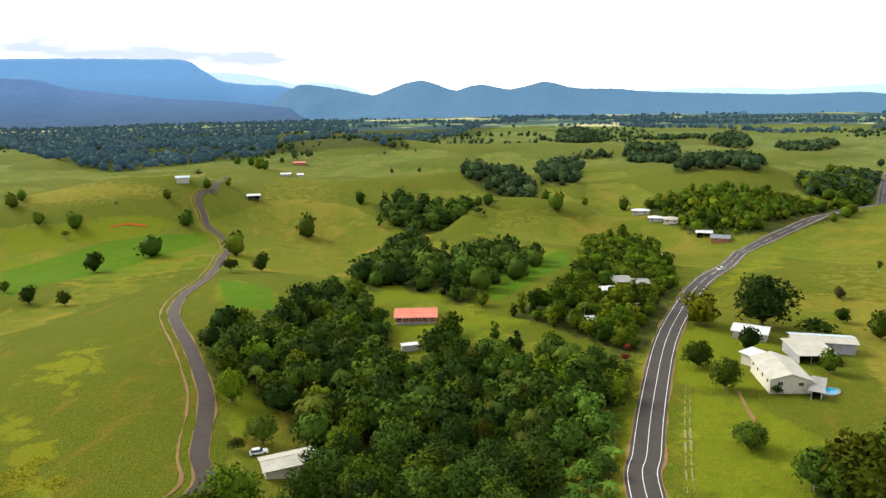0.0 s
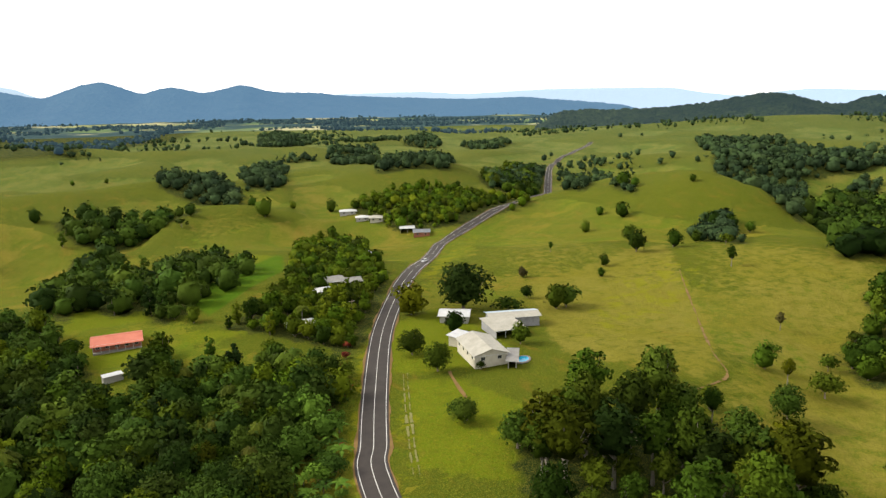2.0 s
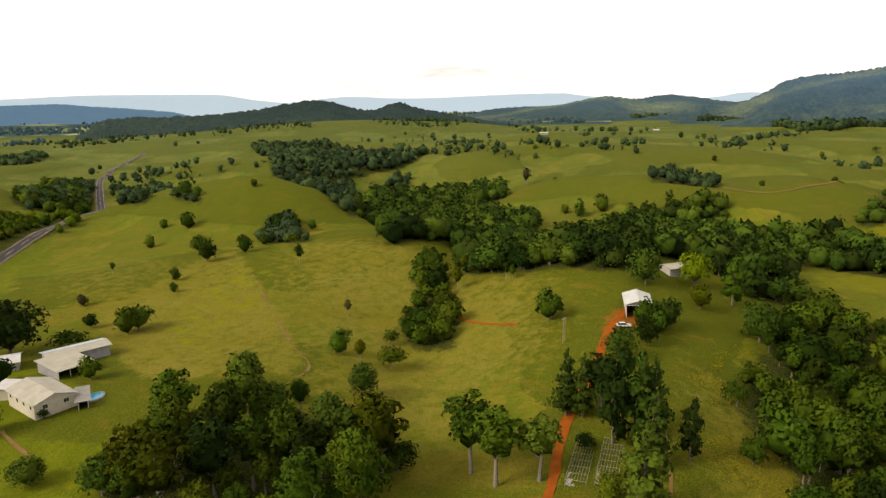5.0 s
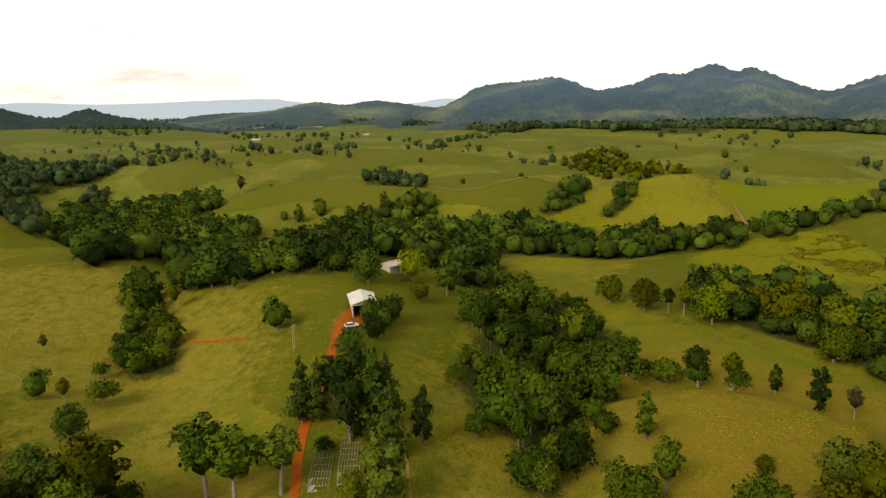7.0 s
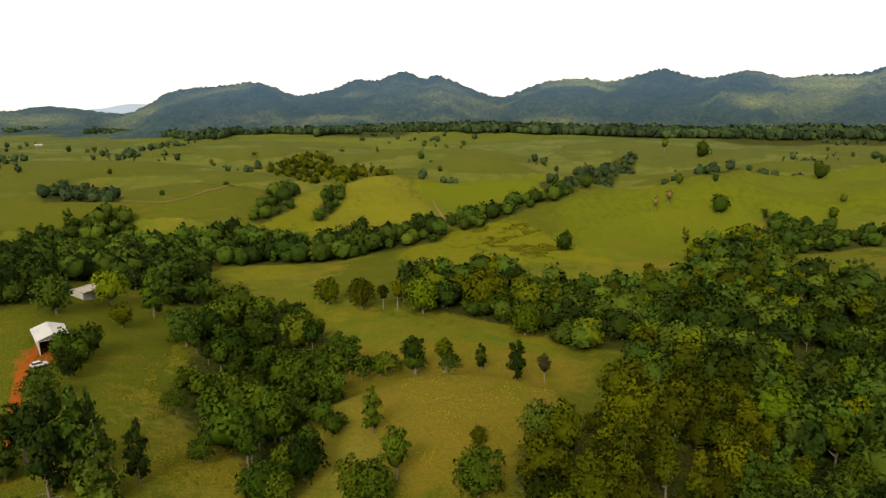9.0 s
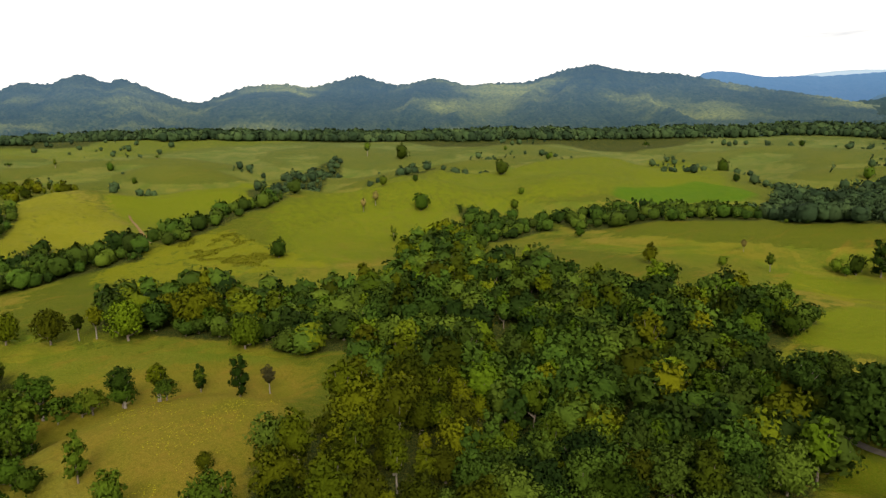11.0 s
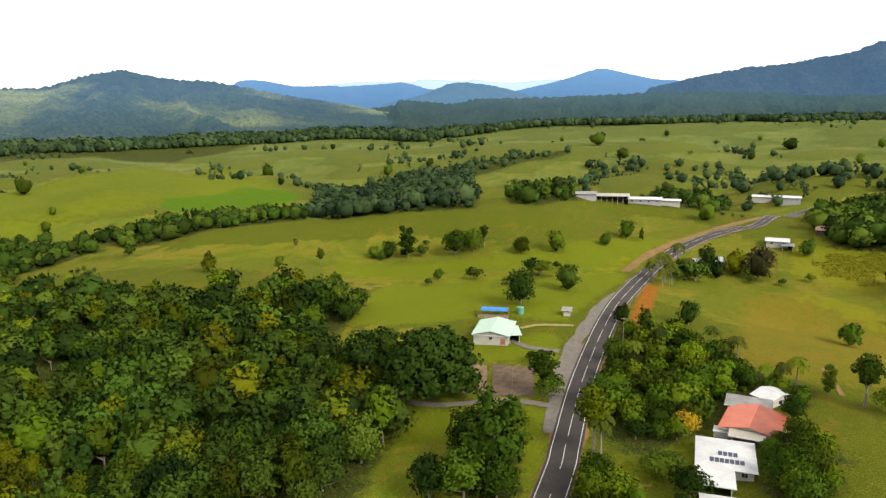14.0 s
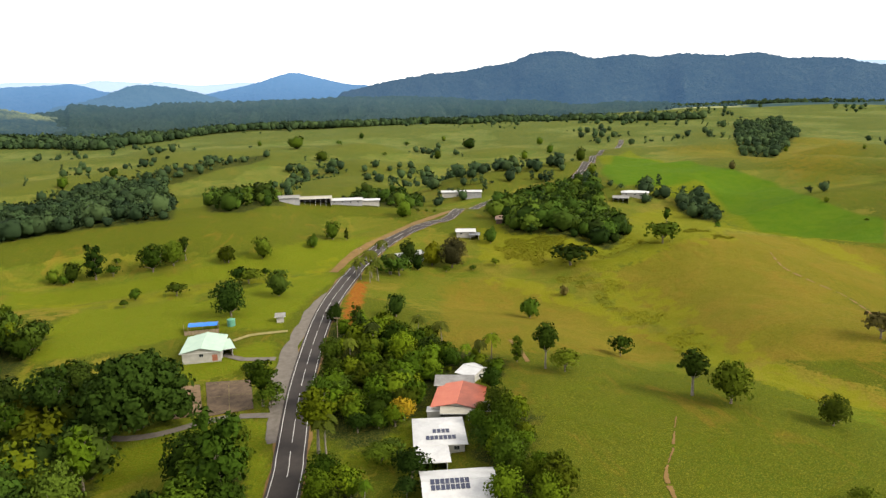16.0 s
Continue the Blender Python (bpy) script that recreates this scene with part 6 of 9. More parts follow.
WIDE_FOREST = [(330.0, -66.3), (337.1, -101.7), (300.7, -152.5), (273.8, -185.3), (391.6, -290.5), (354.5, -326.5), (271.9, -242.0), (199.1, -238.7), (134.5, -278.3), (108.2, -268.1), (108.1, -221.4), (103.7, -205.2), (83.6, -218.7), (68.5, -185.7), (59.2, -162.4), (60.5, -146.7), (55.8, -130.8), (71.7, -124.1), (82.4, -108.1), (83.4, -100.1), (127.3, -48.9), (142.7, -57.1), (161.5, -92.4), (180.4, -116.1), (214.9, -124.8), (220.6, -110.1), (250.8, -103.1), (298.1, -58.8)]
woods('forest', 'wide dark green rainforest of rounded crowns', WIDE_FOREST, 13.5, 8.6, [('broad', 9), ('tall', 1), ('column', 1)], 19, leaf=LEAF_DARK, avoid=OLIVE_STAND)
woods('forest', 'lighter green crowns standing through the dark forest', WIDE_FOREST, 13, 13.0, [('broad', 7), ('tall', 3)], 119, leaf=LEAF_GARDEN, avoid=OLIVE_STAND, thin=0.15)
woods('forest', 'olive crowns standing through the dark forest', WIDE_FOREST, 14.5, 19.0, [('broad', 5), ('tall', 4)], 120, leaf=LEAF_GUM, avoid=OLIVE_STAND, thin=0.2)
woods('woodland', 'dark trees in the hollow between grassy hills', [(425.7, -356.4), (389.3, -389.8), (317.4, -356.0), (330.5, -294.4), (399.4, -296.4), (390.4, -337.0)], 12, 8, [('broad', 8), ('bush', 1.5), ('column', 1.5)], 20, leaf=LEAF_DARK)
woods('woodland', 'line of trees along the hollow', [(373.9, -399.5), (355.5, -425.9), (316.1, -411.3), (290.9, -532.6), (296.5, -593.2), (208.3, -417.6), (284.9, -377.0), (300.1, -359.5), (355.2, -379.4)], 11, 8, [('broad', 8), ('bush', 1.5), ('column', 1.5)], 21, leaf=LEAF_DARK)
woods('forest', 'dark forest in the valley behind the hill', [(292.1, -534.6), (341.0, -822.4), (299.1, -880.6), (213.5, -931.4), (96.4, -430.2), (145.3, -432.0), (188.0, -413.8)], 14, 9, [('broad', 8), ('bush', 1.5), ('column', 1.5)], 22, leaf=LEAF_HAZED)
woods('woodland', 'line of trees in the hollow below the hill', [(467.0, -132.1), (485.3, -169.8), (487.7, -222.7), (490.6, -255.1), (439.0, -173.2), (426.1, -134.6)], 12, 8, [('broad', 8), ('bush', 1.5), ('column', 1.5)], 23, leaf=LEAF_DARK)
woods('woodland', 'line of trees between far pastures', [(620.2, -263.3), (924.8, -482.9), (980.1, -581.5), (899.8, -532.3), (579.3, -301.6), (596.1, -257.5)], 11, 12, [('broad', 8), ('bush', 1.5), ('column', 1.5)], 24, leaf=LEAF_HAZED, thin=0.2)
woods('woodland', 'line of trees along a fence in far pasture', [(551.9, -352.2), (535.8, -394.8), (591.4, -556.5), (567.7, -533.8), (517.2, -380.7), (537.5, -345.6)], 10, 12, [('broad', 8), ('bush', 1.5), ('column', 1.5)], 25, leaf=LEAF_HAZED, thin=0.2)
woods('forest', 'dark rounded grove on the rise beside the road', [(-104.1, -477.6), (-174.1, -626.9), (-222.8, -642.2), (-233.2, -595.7), (-174.5, -396.9), (-152.0, -369.4), (-102.4, -406.0)], 14, 7.5, [('broad', 8), ('bush', 1.5), ('column', 1.5)], 26, leaf=LEAF_DARK)
woods('woodland', 'dark clump of trees on the hillside', [(-298.0, -579.8), (-323.3, -581.9), (-300.8, -505.2), (-278.1, -473.9), (-282.3, -543.0)], 13, 8, [('broad', 8), ('bush', 1.5), ('column', 1.5)], 27, leaf=LEAF_HAZED)
woods('woodland', 'trees in a gully between far hills', [(-883.8, -1461.7), (-1041.1, -1533.3), (-862.7, -1199.4), (-530.1, -785.7), (-515.2, -834.6)], 12, 13, [('broad', 8), ('bush', 1.5), ('column', 1.5)], 28, leaf=LEAF_HAZED)
woods('woodland', 'garden trees and palms round the houses', [(9.2, -253.5), (-3.5, -261.5), (-18.8, -237.8), (-50.9, -208.4), (-46.6, -190.6), (-32.3, -196.3), (-21.3, -178.7), (-12.5, -167.2), (-3.5, -157.6), (6.2, -169.8), (9.2, -209.8)], 9, 5.5, [('broad', 8), ('bush', 3), ('palm', 1)], 29, gap=0, leaf=LEAF_GARDEN)
woods('woodland', 'roadside trees and palms below the houses', [(13.8, -134.6), (10.9, -145.6), (2.0, -150.9), (-3.9, -139.3), (-4.6, -130.0)], 9, 5.5, [('broad', 8), ('bush', 3), ('palm', 1)], 30, leaf=LEAF_GARDEN, single=True)
woods('woodland', 'trees and shrubs on the slope behind the houses', [(-29.7, -149.2), (-42.3, -166.6), (-49.7, -165.9), (-43.6, -147.5), (-45.0, -132.6), (-41.1, -120.8), (-30.2, -123.4), (-33.1, -140.4)], 9, 5.5, [('broad', 8), ('bush', 1.5), ('column', 1.5)], 31, leaf=LEAF_GARDEN, single=True)
woods('woodland', 'tall dark trees beside the road', [(36.8, -137.5), (38.0, -168.6), (30.4, -172.7), (23.9, -153.5), (20.4, -133.3)], 12, 6, [('broad', 6), ('column', 3), ('palm', 1)], 32, single=True)
woods('forest', 'far forest over the low country', belt([(-1030.7, 1652.6), (-591.2, 1024.7), (-495.8, 920.4), (-445.7, 906.4), (-393.5, 895.0), (-385.8, 997.4), (-357.6, 1034.4), (-313.6, 1085.7), (-269.4, 1160.3)], 700), 14, 15, [('broad', 8), ('bush', 1.5), ('column', 1.5)], 33, leaf=LEAF_FAR_HAZE)
woods('forest', 'far forest over the low country', belt([(-273.1, 1221.8), (-298.5, 2078.4), (-93.6, 1168.9), (-23.5, 1460.3), (166.3, 2608.9), (343.7, 2877.5)], 420), 14, 22, [('broad', 8), ('bush', 1.5), ('column', 1.5)], 34, leaf=LEAF_FAR_HAZE, thin=0.2)
woods('forest', 'far line of trees across the plain', belt([(211.2, 1557.6), (235.4, 1228.7), (398.1, 1557.8), (416.7, 1303.4), (501.4, 1334.5)], 70), 12, 15, [('broad', 8), ('bush', 1.5), ('column', 1.5)], 35, leaf=LEAF_HAZED, thin=0.3)
woods('forest', 'far lines of trees across the plain', belt([(577.4, 2264.4), (827.8, 2474.8), (918.4, 2133.8), (1213.5, 2273.6), (1212.7, 1929.4)], 160), 14, 22, [('broad', 8), ('bush', 1.5), ('column', 1.5)], 36, leaf=LEAF_FAR_HAZE, thin=0.3)
woods('forest', 'far lines of trees across the plain', belt([(372.3, 2265.0), (545.6, 2406.4), (598.6, 2034.9), (735.2, 1868.9), (757.7, 1581.8), (946.7, 1673.9)], 110), 13, 18, [('broad', 8), ('bush', 1.5), ('column', 1.5)], 37, leaf=LEAF_FAR_HAZE, thin=0.35)
woods('forest', 'far lines of trees across the plain', belt([(475.8, 2858.7), (733.0, 2803.8), (1007.3, 2717.3), (1294.7, 2592.7), (1562.1, 2398.6), (1361.0, 1954.1)], 220), 14, 24, [('broad', 8), ('bush', 1.5), ('column', 1.5)], 38, leaf=LEAF_FAR_HAZE, thin=0.3)
woods('forest', 'dark forest edge below the mountains', belt([(2528.2, 754.1), (2625.7, 433.3), (2647.9, 139.1), (2298.7, -235.0), (1456.5, -364.9), (1314.5, -470.3), (1431.7, -629.7)], 170), 23, 15, [('broad', 8), ('bush', 1.5), ('column', 1.5)], 39, leaf=LEAF_HAZED)
woods('forest', 'dark forest edge below the mountains', belt([(2308.1, 469.7), (2277.1, 293.9), (1206.6, 53.4), (1880.2, -55.8), (1384.3, -126.0), (1471.8, -227.2)], 70), 19, 11, [('broad', 8), ('bush', 1.5), ('column', 1.5)], 40, leaf=LEAF_HAZED)
woods('forest', 'dark forest edge below the mountains', belt([(1950.6, -441.5), (1347.3, -408.4), (1320.4, -579.0), (1263.6, -790.8), (1145.8, -995.9), (1045.1, -1155.2), (957.3, -1348.8), (866.7, -1443.2), (757.2, -1500.7), (707.3, -1534.8), (586.9, -1542.4), (448.9, -1457.7), (423.2, -1538.1), (374.0, -1605.9)], 170), 23, 13, [('broad', 8), ('bush', 1.5), ('column', 1.5)], 41, leaf=LEAF_HAZED)
woods('forest', 'dark forest edge below the mountains', belt([(397.0, -1530.0), (292.7, -1663.0), (218.8, -2270.2), (58.6, -2897.4), (-152.6, -2894.0), (-353.3, -2876.4), (-541.7, -2846.9), (-716.5, -2808.0)], 140), 21, 15, [('broad', 8), ('bush', 1.5), ('column', 1.5)], 42, leaf=LEAF_HAZED)
woods('forest', 'dark forest edge below the mountains', belt([(-595.6, -2836.1), (-816.4, -2780.6), (-1128.5, -2669.3), (-1409.6, -2532.1), (-1655.3, -2378.8), (-1887.4, -2199.2)], 140), 21, 18, [('broad', 8), ('bush', 1.5), ('column', 1.5)], 43, leaf=LEAF_HAZED)
woods('forest', 'dark forest edge below the mountains', belt([(304.9, -1729.5), (186.3, -1772.2), (62.3, -1785.8), (-58.9, -1687.6), (-239.5, -1950.8), (-336.7, -1731.9), (-558.5, -1947.8), (-654.7, -1798.8), (-773.1, -1657.9), (-904.5, -1631.8)], 70), 20, 12, [('broad', 8), ('bush', 1.5), ('column', 1.5)], 44, leaf=LEAF_HAZED)
woods('forest', 'far forest over the low country', [(-1074.8, 1426.3), (-1023.8, 1773.3), (-780.2, 1752.4), (-529.9, 1630.8), (-459.6, 2162.3), (-313.6, 2553.6), (-344.9, 3281.9), (-810.9, 3814.8), (-1573.3, 3894.2), (-2347.1, 3114.7)], 15, 34, [('broad', 8), ('bush', 1.5), ('column', 1.5)], 71, leaf=LEAF_FAR_HAZE, thin=0.12)
woods('woodland', 'open stand of thin gum trees in far pasture', [(875.2, -15.3), (978.9, -38.3), (1018.6, -84.3), (924.4, -104.0), (722.1, -142.2), (661.3, -130.6), (754.9, -58.3)], 11, 13, [('broad', 4), ('tall', 4), ('bush', 1)], 45, leaf=LEAF_GUM)
woods('woodland', 'clump of trees on the pasture slope', [(509.4, 3.5), (569.4, -6.4), (693.6, -28.3), (665.3, -42.1), (541.4, -26.7), (502.8, -2.4)], 12, 9, [('broad', 8), ('bush', 1.5), ('column', 1.5)], 46, leaf=LEAF_DARK)
woods('woodland', 'clump of trees on the pasture slope', [(511.6, -38.9), (550.6, -49.5), (655.3, -79.5), (572.9, -72.0), (511.6, -48.4)], 11, 9, [('broad', 8), ('bush', 1.5), ('column', 1.5)], 47, leaf=LEAF_DARK)
woods('woodland', 'clump of trees on the pasture slope', [(486.7, -55.4), (509.1, -66.7), (519.0, -82.7), (491.3, -78.7)], 11, 9, [('broad', 8), ('bush', 1.5), ('column', 1.5)], 48, leaf=LEAF_DARK)
woods('woodland', 'dark trees at the foot of the slope', [(447.1, -127.3), (484.0, -149.6), (474.5, -158.4), (423.9, -142.9), (424.6, -127.1)], 12, 8, [('broad', 8), ('bush', 1.5), ('column', 1.5)], 49, leaf=LEAF_DARK)
woods('woodland', 'clump of trees in far pasture', [(583.1, 154.0), (786.9, 187.3), (810.6, 165.6), (614.9, 102.7), (595.9, 102.0)], 11, 11, [('broad', 8), ('bush', 1.5), ('column', 1.5)], 50, leaf=LEAF_HAZED)
woods('woodland', 'clump of trees in the gully', [(265.9, 181.4), (286.9, 186.4), (278.8, 170.5), (246.2, 148.6), (234.8, 135.4), (205.5, 122.1), (201.9, 133.1), (216.6, 153.2), (238.3, 163.4), (246.6, 159.5)], 11, 7, [('broad', 8), ('bush', 1.5), ('column', 1.5)], 51)
woods('woodland', 'line of trees behind the farm sheds', [(77.8, -442.7), (117.9, -739.5), (67.2, -771.9), (33.3, -470.5), (55.8, -441.2)], 13, 9, [('broad', 8), ('bush', 1.5), ('column', 1.5)], 52, leaf=LEAF_DARK, gap=1)
woods('woodland', 'row of trees behind the farm sheds', [(-3.1, -486.7), (-19.8, -703.3), (-61.7, -714.4), (-81.6, -664.1), (-57.3, -491.5), (-10.4, -486.4)], 11, 9, [('broad', 8), ('bush', 1.5), ('column', 1.5)], 53, leaf=LEAF_DARK)
woods('woodland', 'line of trees across far pasture', [(266.3, -903.6), (211.4, -972.4), (141.8, -1047.0), (93.8, -1066.7), (91.5, -1041.5), (133.5, -986.3), (189.3, -905.2)], 11, 14, [('broad', 8), ('bush', 1.5), ('column', 1.5)], 54, leaf=LEAF_HAZED, thin=0.2)
woods('woodland', 'dark clump of trees on the far plain', [(162.3, 1022.8), (192.4, 1047.3), (121.8, 629.3), (98.6, 606.5)], 12, 9, [('broad', 8), ('bush', 1.5), ('column', 1.5)], 55, leaf=LEAF_HAZED)
woods('woodland', 'dark clump of trees on the far plain', [(198.4, 1074.2), (247.7, 1079.7), (258.1, 1038.8), (205.9, 1049.2)], 12, 12, [('broad', 8), ('bush', 1.5), ('column', 1.5)], 56, leaf=LEAF_HAZED)
woods('woodland', 'dark clump of trees on the far plain', [(271.2, 1059.8), (362.7, 1241.4), (427.5, 1269.5), (241.4, 721.4), (272.6, 1038.8)], 13, 13, [('broad', 8), ('bush', 1.5), ('column', 1.5)], 57, leaf=LEAF_HAZED)
woods('woodland', 'dark clump of trees on the far plain', [(201.3, 612.3), (220.9, 646.2), (242.5, 662.6), (438.5, 1077.5), (253.4, 618.2), (217.7, 611.3)], 13, 11, [('broad', 8), ('bush', 1.5), ('column', 1.5)], 58, leaf=LEAF_HAZED)
woods('woodland', 'dark clump of trees on the far plain', [(270.1, 631.9), (459.8, 1002.6), (279.2, 610.5), (262.0, 607.9)], 12, 11, [('broad', 8), ('bush', 1.5), ('column', 1.5)], 59, leaf=LEAF_HAZED)
woods('woodland', 'dark clump of trees on the far plain', [(472.4, 1257.8), (688.9, 1680.7), (596.2, 1346.5), (520.3, 1201.1)], 13, 15, [('broad', 8), ('bush', 1.5), ('column', 1.5)], 60, leaf=LEAF_HAZED)
woods('woodland', 'dark clump of trees on the far plain', [(309.1, 592.8), (483.5, 830.2), (517.2, 827.3), (351.8, 574.1), (299.2, 564.8)], 12, 9, [('broad', 8), ('bush', 1.5), ('column', 1.5)], 61, leaf=LEAF_HAZED)
woods('woodland', 'dark clump of trees on the far plain', [(331.2, 495.7), (467.3, 674.9), (356.4, 493.5), (331.1, 462.9)], 11, 8, [('broad', 8), ('bush', 1.5), ('column', 1.5)], 62, leaf=LEAF_HAZED)
woods('woodland', 'dark clump of trees on the far plain', [(339.8, 444.0), (368.0, 464.7), (343.7, 416.6), (331.9, 405.9)], 11, 9, [('broad', 8), ('bush', 1.5), ('column', 1.5)], 63, leaf=LEAF_HAZED)
woods('woodland', 'dark clump of trees on the far plain', [(858.3, 849.0), (737.6, 593.3), (828.0, 549.2), (801.1, 522.5), (690.7, 555.1), (423.9, 334.6), (382.9, 306.9), (394.6, 348.8), (394.2, 371.7), (658.9, 662.2)], 13, 11, [('broad', 8), ('bush', 1.5), ('column', 1.5)], 64, leaf=LEAF_HAZED)
woods('woodland', 'dark clump of trees on the far plain', [(306.3, 322.5), (329.6, 336.8), (342.8, 333.7), (330.0, 313.5), (286.4, 259.1), (292.1, 298.6)], 10, 6, [('broad', 8), ('bush', 1.5), ('column', 1.5)], 65, leaf=LEAF_HAZED)
woods('woodland', 'dark clump of trees on the far plain', [(314.7, 1918.7), (414.5, 2063.7), (391.4, 1638.9), (245.4, 1157.6), (208.7, 1235.4)], 13, 15, [('broad', 8), ('bush', 1.5), ('column', 1.5)], 66, leaf=LEAF_HAZED)
woods('woodland', 'dark clump of trees on the far plain', [(591.8, 1262.2), (697.2, 1327.0), (666.3, 1180.3), (552.8, 1074.0)], 12, 14, [('broad', 8), ('bush', 1.5), ('column', 1.5)], 67, leaf=LEAF_HAZED)
woods('woodland', 'dark clump of trees on the far plain', [(691.8, 504.1), (743.3, 516.5), (726.4, 488.1), (688.4, 469.8)], 11, 9, [('broad', 8), ('bush', 1.5), ('column', 1.5)], 68, leaf=LEAF_HAZED)
woods('woodland', 'olive crowns of a young forest stand', OLIVE_STAND, 14, 8.0, [('tall', 3), ('broad', 5)], 69, leaf=LEAF_GUM, single=True)

# ---- single trees ----
tree('broad', -281.1, 482.0, 11.1)
tree('broad', -253.8, 476.4, 13.0)
tree('bush', -254.9, 465.7, 6.2)
tree('broad', -200.7, 392.0, 13.9)
tree('broad', -182.1, 428.5, 14.4, wide=1.4)
tree('broad', -190.9, 311.5, 9.8)
tree('broad', -173.0, 307.5, 8.1)
tree('broad', -215.3, 332.2, 6.3)
tree('broad', -181.5, 490.9, 13.8)
tree('broad', -204.7, 518.7, 8.5)
tree('tall', -235.4, 502.1, 5.8, LEAF_DRY)
tree('broad', -313.0, 505.7, 12.4)
tree('broad', -313.6, 519.9, 9.3)
tree('broad', -183.6, 545.9, 8.9)
tree('broad', -173.8, 569.8, 7.8)
tree('broad', -133.3, 440.4, 17.0)
tree('bush', -117.0, 374.5, 9.5)
tree('broad', -102.1, 382.1, 11.7)
tree('broad', -99.6, 503.0, 18.4)
tree('column', -46.6, 511.2, 12.7)
tree('bush', 27.3, 513.3, 6.8, wide=1.4)
tree('broad', 87.1, 527.3, 15.6)
tree('broad', 16.5, 285.4, 7.8)
tree('broad', -32.4, 1021.4, 7.4)
tree('broad', -72.8, 1023.0, 7.3)
tree('broad', -65.7, 558.7, 11.9)
tree('broad', 82.4, 554.5, 9.1)
tree('broad', 144.5, 549.7, 11.7)
tree('broad', -300.3, 1035.3, 12.4)
tree('broad', -277.5, 1026.7, 15.8)
tree('broad', -217.9, 842.7, 17.3)
tree('broad', -205.6, 819.7, 11.8)
tree('bush', -284.4, 817.7, 9.2)
tree('broad', 114.7, 557.9, 7.3)
tree('broad', -61.7, 188.4, 11.5, LEAF_LIME)
tree('broad', -48.0, 168.6, 9.0, LEAF_DARK, wide=1.2)
tree('bush', -52.9, 162.8, 4.0)
tree('palm', -35.8, 177.9, 12.6, LEAF_PALM)
tree('palm', -34.0, 180.0, 11.5, LEAF_PALM)
tree('palm', -38.4, 179.6, 10.6, LEAF_PALM)
tree('broad', 96.7, 252.3, 13.7, LEAF_GUM, wide=1.3)
tree('broad', 119.0, 251.7, 22.4, LEAF_DARK, wide=1.25)
tree('broad', 102.5, 223.5, 9.7)
tree('bush', 133.8, 239.2, 7.3, wide=1.6)
tree('broad', 117.1, 200.5, 8.9)
tree('broad', 80.2, 209.4, 10.2, wide=1.2)
tree('broad', 81.8, 191.6, 10.9)
tree('broad', 74.1, 156.2, 8.1, LEAF_DARK, wide=1.1)
tree('bush', 94.1, 185.6, 3.1)
tree('broad', 166.1, 282.9, 5.9, LEAF_DRY)
tree('broad', 151.7, 254.8, 6.7)
tree('broad', 154.3, 235.3, 12.2)
tree('palm', 54.3, 258.7, 8.1, LEAF_PALM)
tree('palm', 22.3, 169.8, 9.8, LEAF_PALM)
tree('palm', 8.0, 223.7, 8.4, LEAF_PALM)
tree('palm', 20.5, 187.6, 9.0, LEAF_PALM)
tree('bush', 51.6, 193.9, 3.5, LEAF_RED, wide=1.4)
tree('bush', 59.3, 217.7, 2.9, LEAF_RED)
tree('bush', 29.4, 177.1, 1.6, LEAF_RED)
tree('bush', 44.7, 176.6, 1.5, LEAF_RED)
tree('bush', 64.6, 237.1, 2.5, LEAF_RED)
tree('column', 18.1, 240.3, 9.5)
tree('bush', 54.7, 202.1, 6.2)
tree('broad', 49.0, 206.2, 5.6, LEAF_LIME)
tree('broad', -26.7, 207.9, 7.8, LEAF_GOLD)
tree('palm', 37.6, 188.0, 5.1, LEAF_PALM)
tree('broad', 159.4, 235.6, 11.4, LEAF_DARK, wide=1.3)
tree('tall', 203.1, 316.6, 6.3)
tree('broad', 274.3, 385.3, 8.6)
tree('broad', 304.4, 409.8, 8.0)
tree('broad', 306.2, 387.3, 13.0)
tree('broad', 208.8, 276.2, 6.5)
tree('broad', 196.9, 263.0, 5.1)
tree('broad', 237.3, 287.5, 13.7)
tree('broad', 264.9, 327.3, 10.5)
tree('broad', 260.3, 285.2, 11.0)
tree('broad', 285.9, 295.6, 7.6)
tree('bush', 282.7, 270.7, 7.2)
tree('tall', 250.3, 235.7, 10.4)
tree('broad', 362.7, 381.5, 6.8)
tree('broad', 328.8, 325.3, 13.0)
tree('broad', 332.6, 315.9, 11.4)
tree('broad', 336.4, 304.3, 8.2)
tree('broad', 345.4, 493.7, 10.7)
tree('broad', 343.5, 434.3, 14.4)
tree('broad', 345.3, 422.3, 8.9)
tree('bush', 402.1, 302.6, 4.1)
tree('tall', 213.3, 175.9, 7.5, LEAF_DRY)
tree('broad', 176.0, 149.6, 9.9)
tree('tall', 174.4, 139.6, 9.0, LEAF_GUM)
tree('bush', 180.4, 131.3, 9.5)
tree('broad', 154.1, 122.5, 11.2, LEAF_DARK)
tree('tall', 129.3, 124.7, 11.5)
tree('bush', 202.2, 147.1, 6.2)
tree('broad', 271.7, 177.4, 12.3)
tree('tall', 252.3, 146.9, 12.1, LEAF_GUM)
tree('tall', 269.7, 153.5, 9.4, LEAF_GUM)
tree('tall', 260.1, 127.5, 8.4, wide=0.7)
tree('broad', 221.3, 91.8, 13.2)
tree('broad', 274.5, 114.5, 10.0)
tree('broad', 538.4, 210.3, 9.4)
tree('column', 528.3, 193.8, 17.2)
tree('broad', 542.7, 181.4, 14.7)
tree('bush', 460.6, 150.6, 7.1)
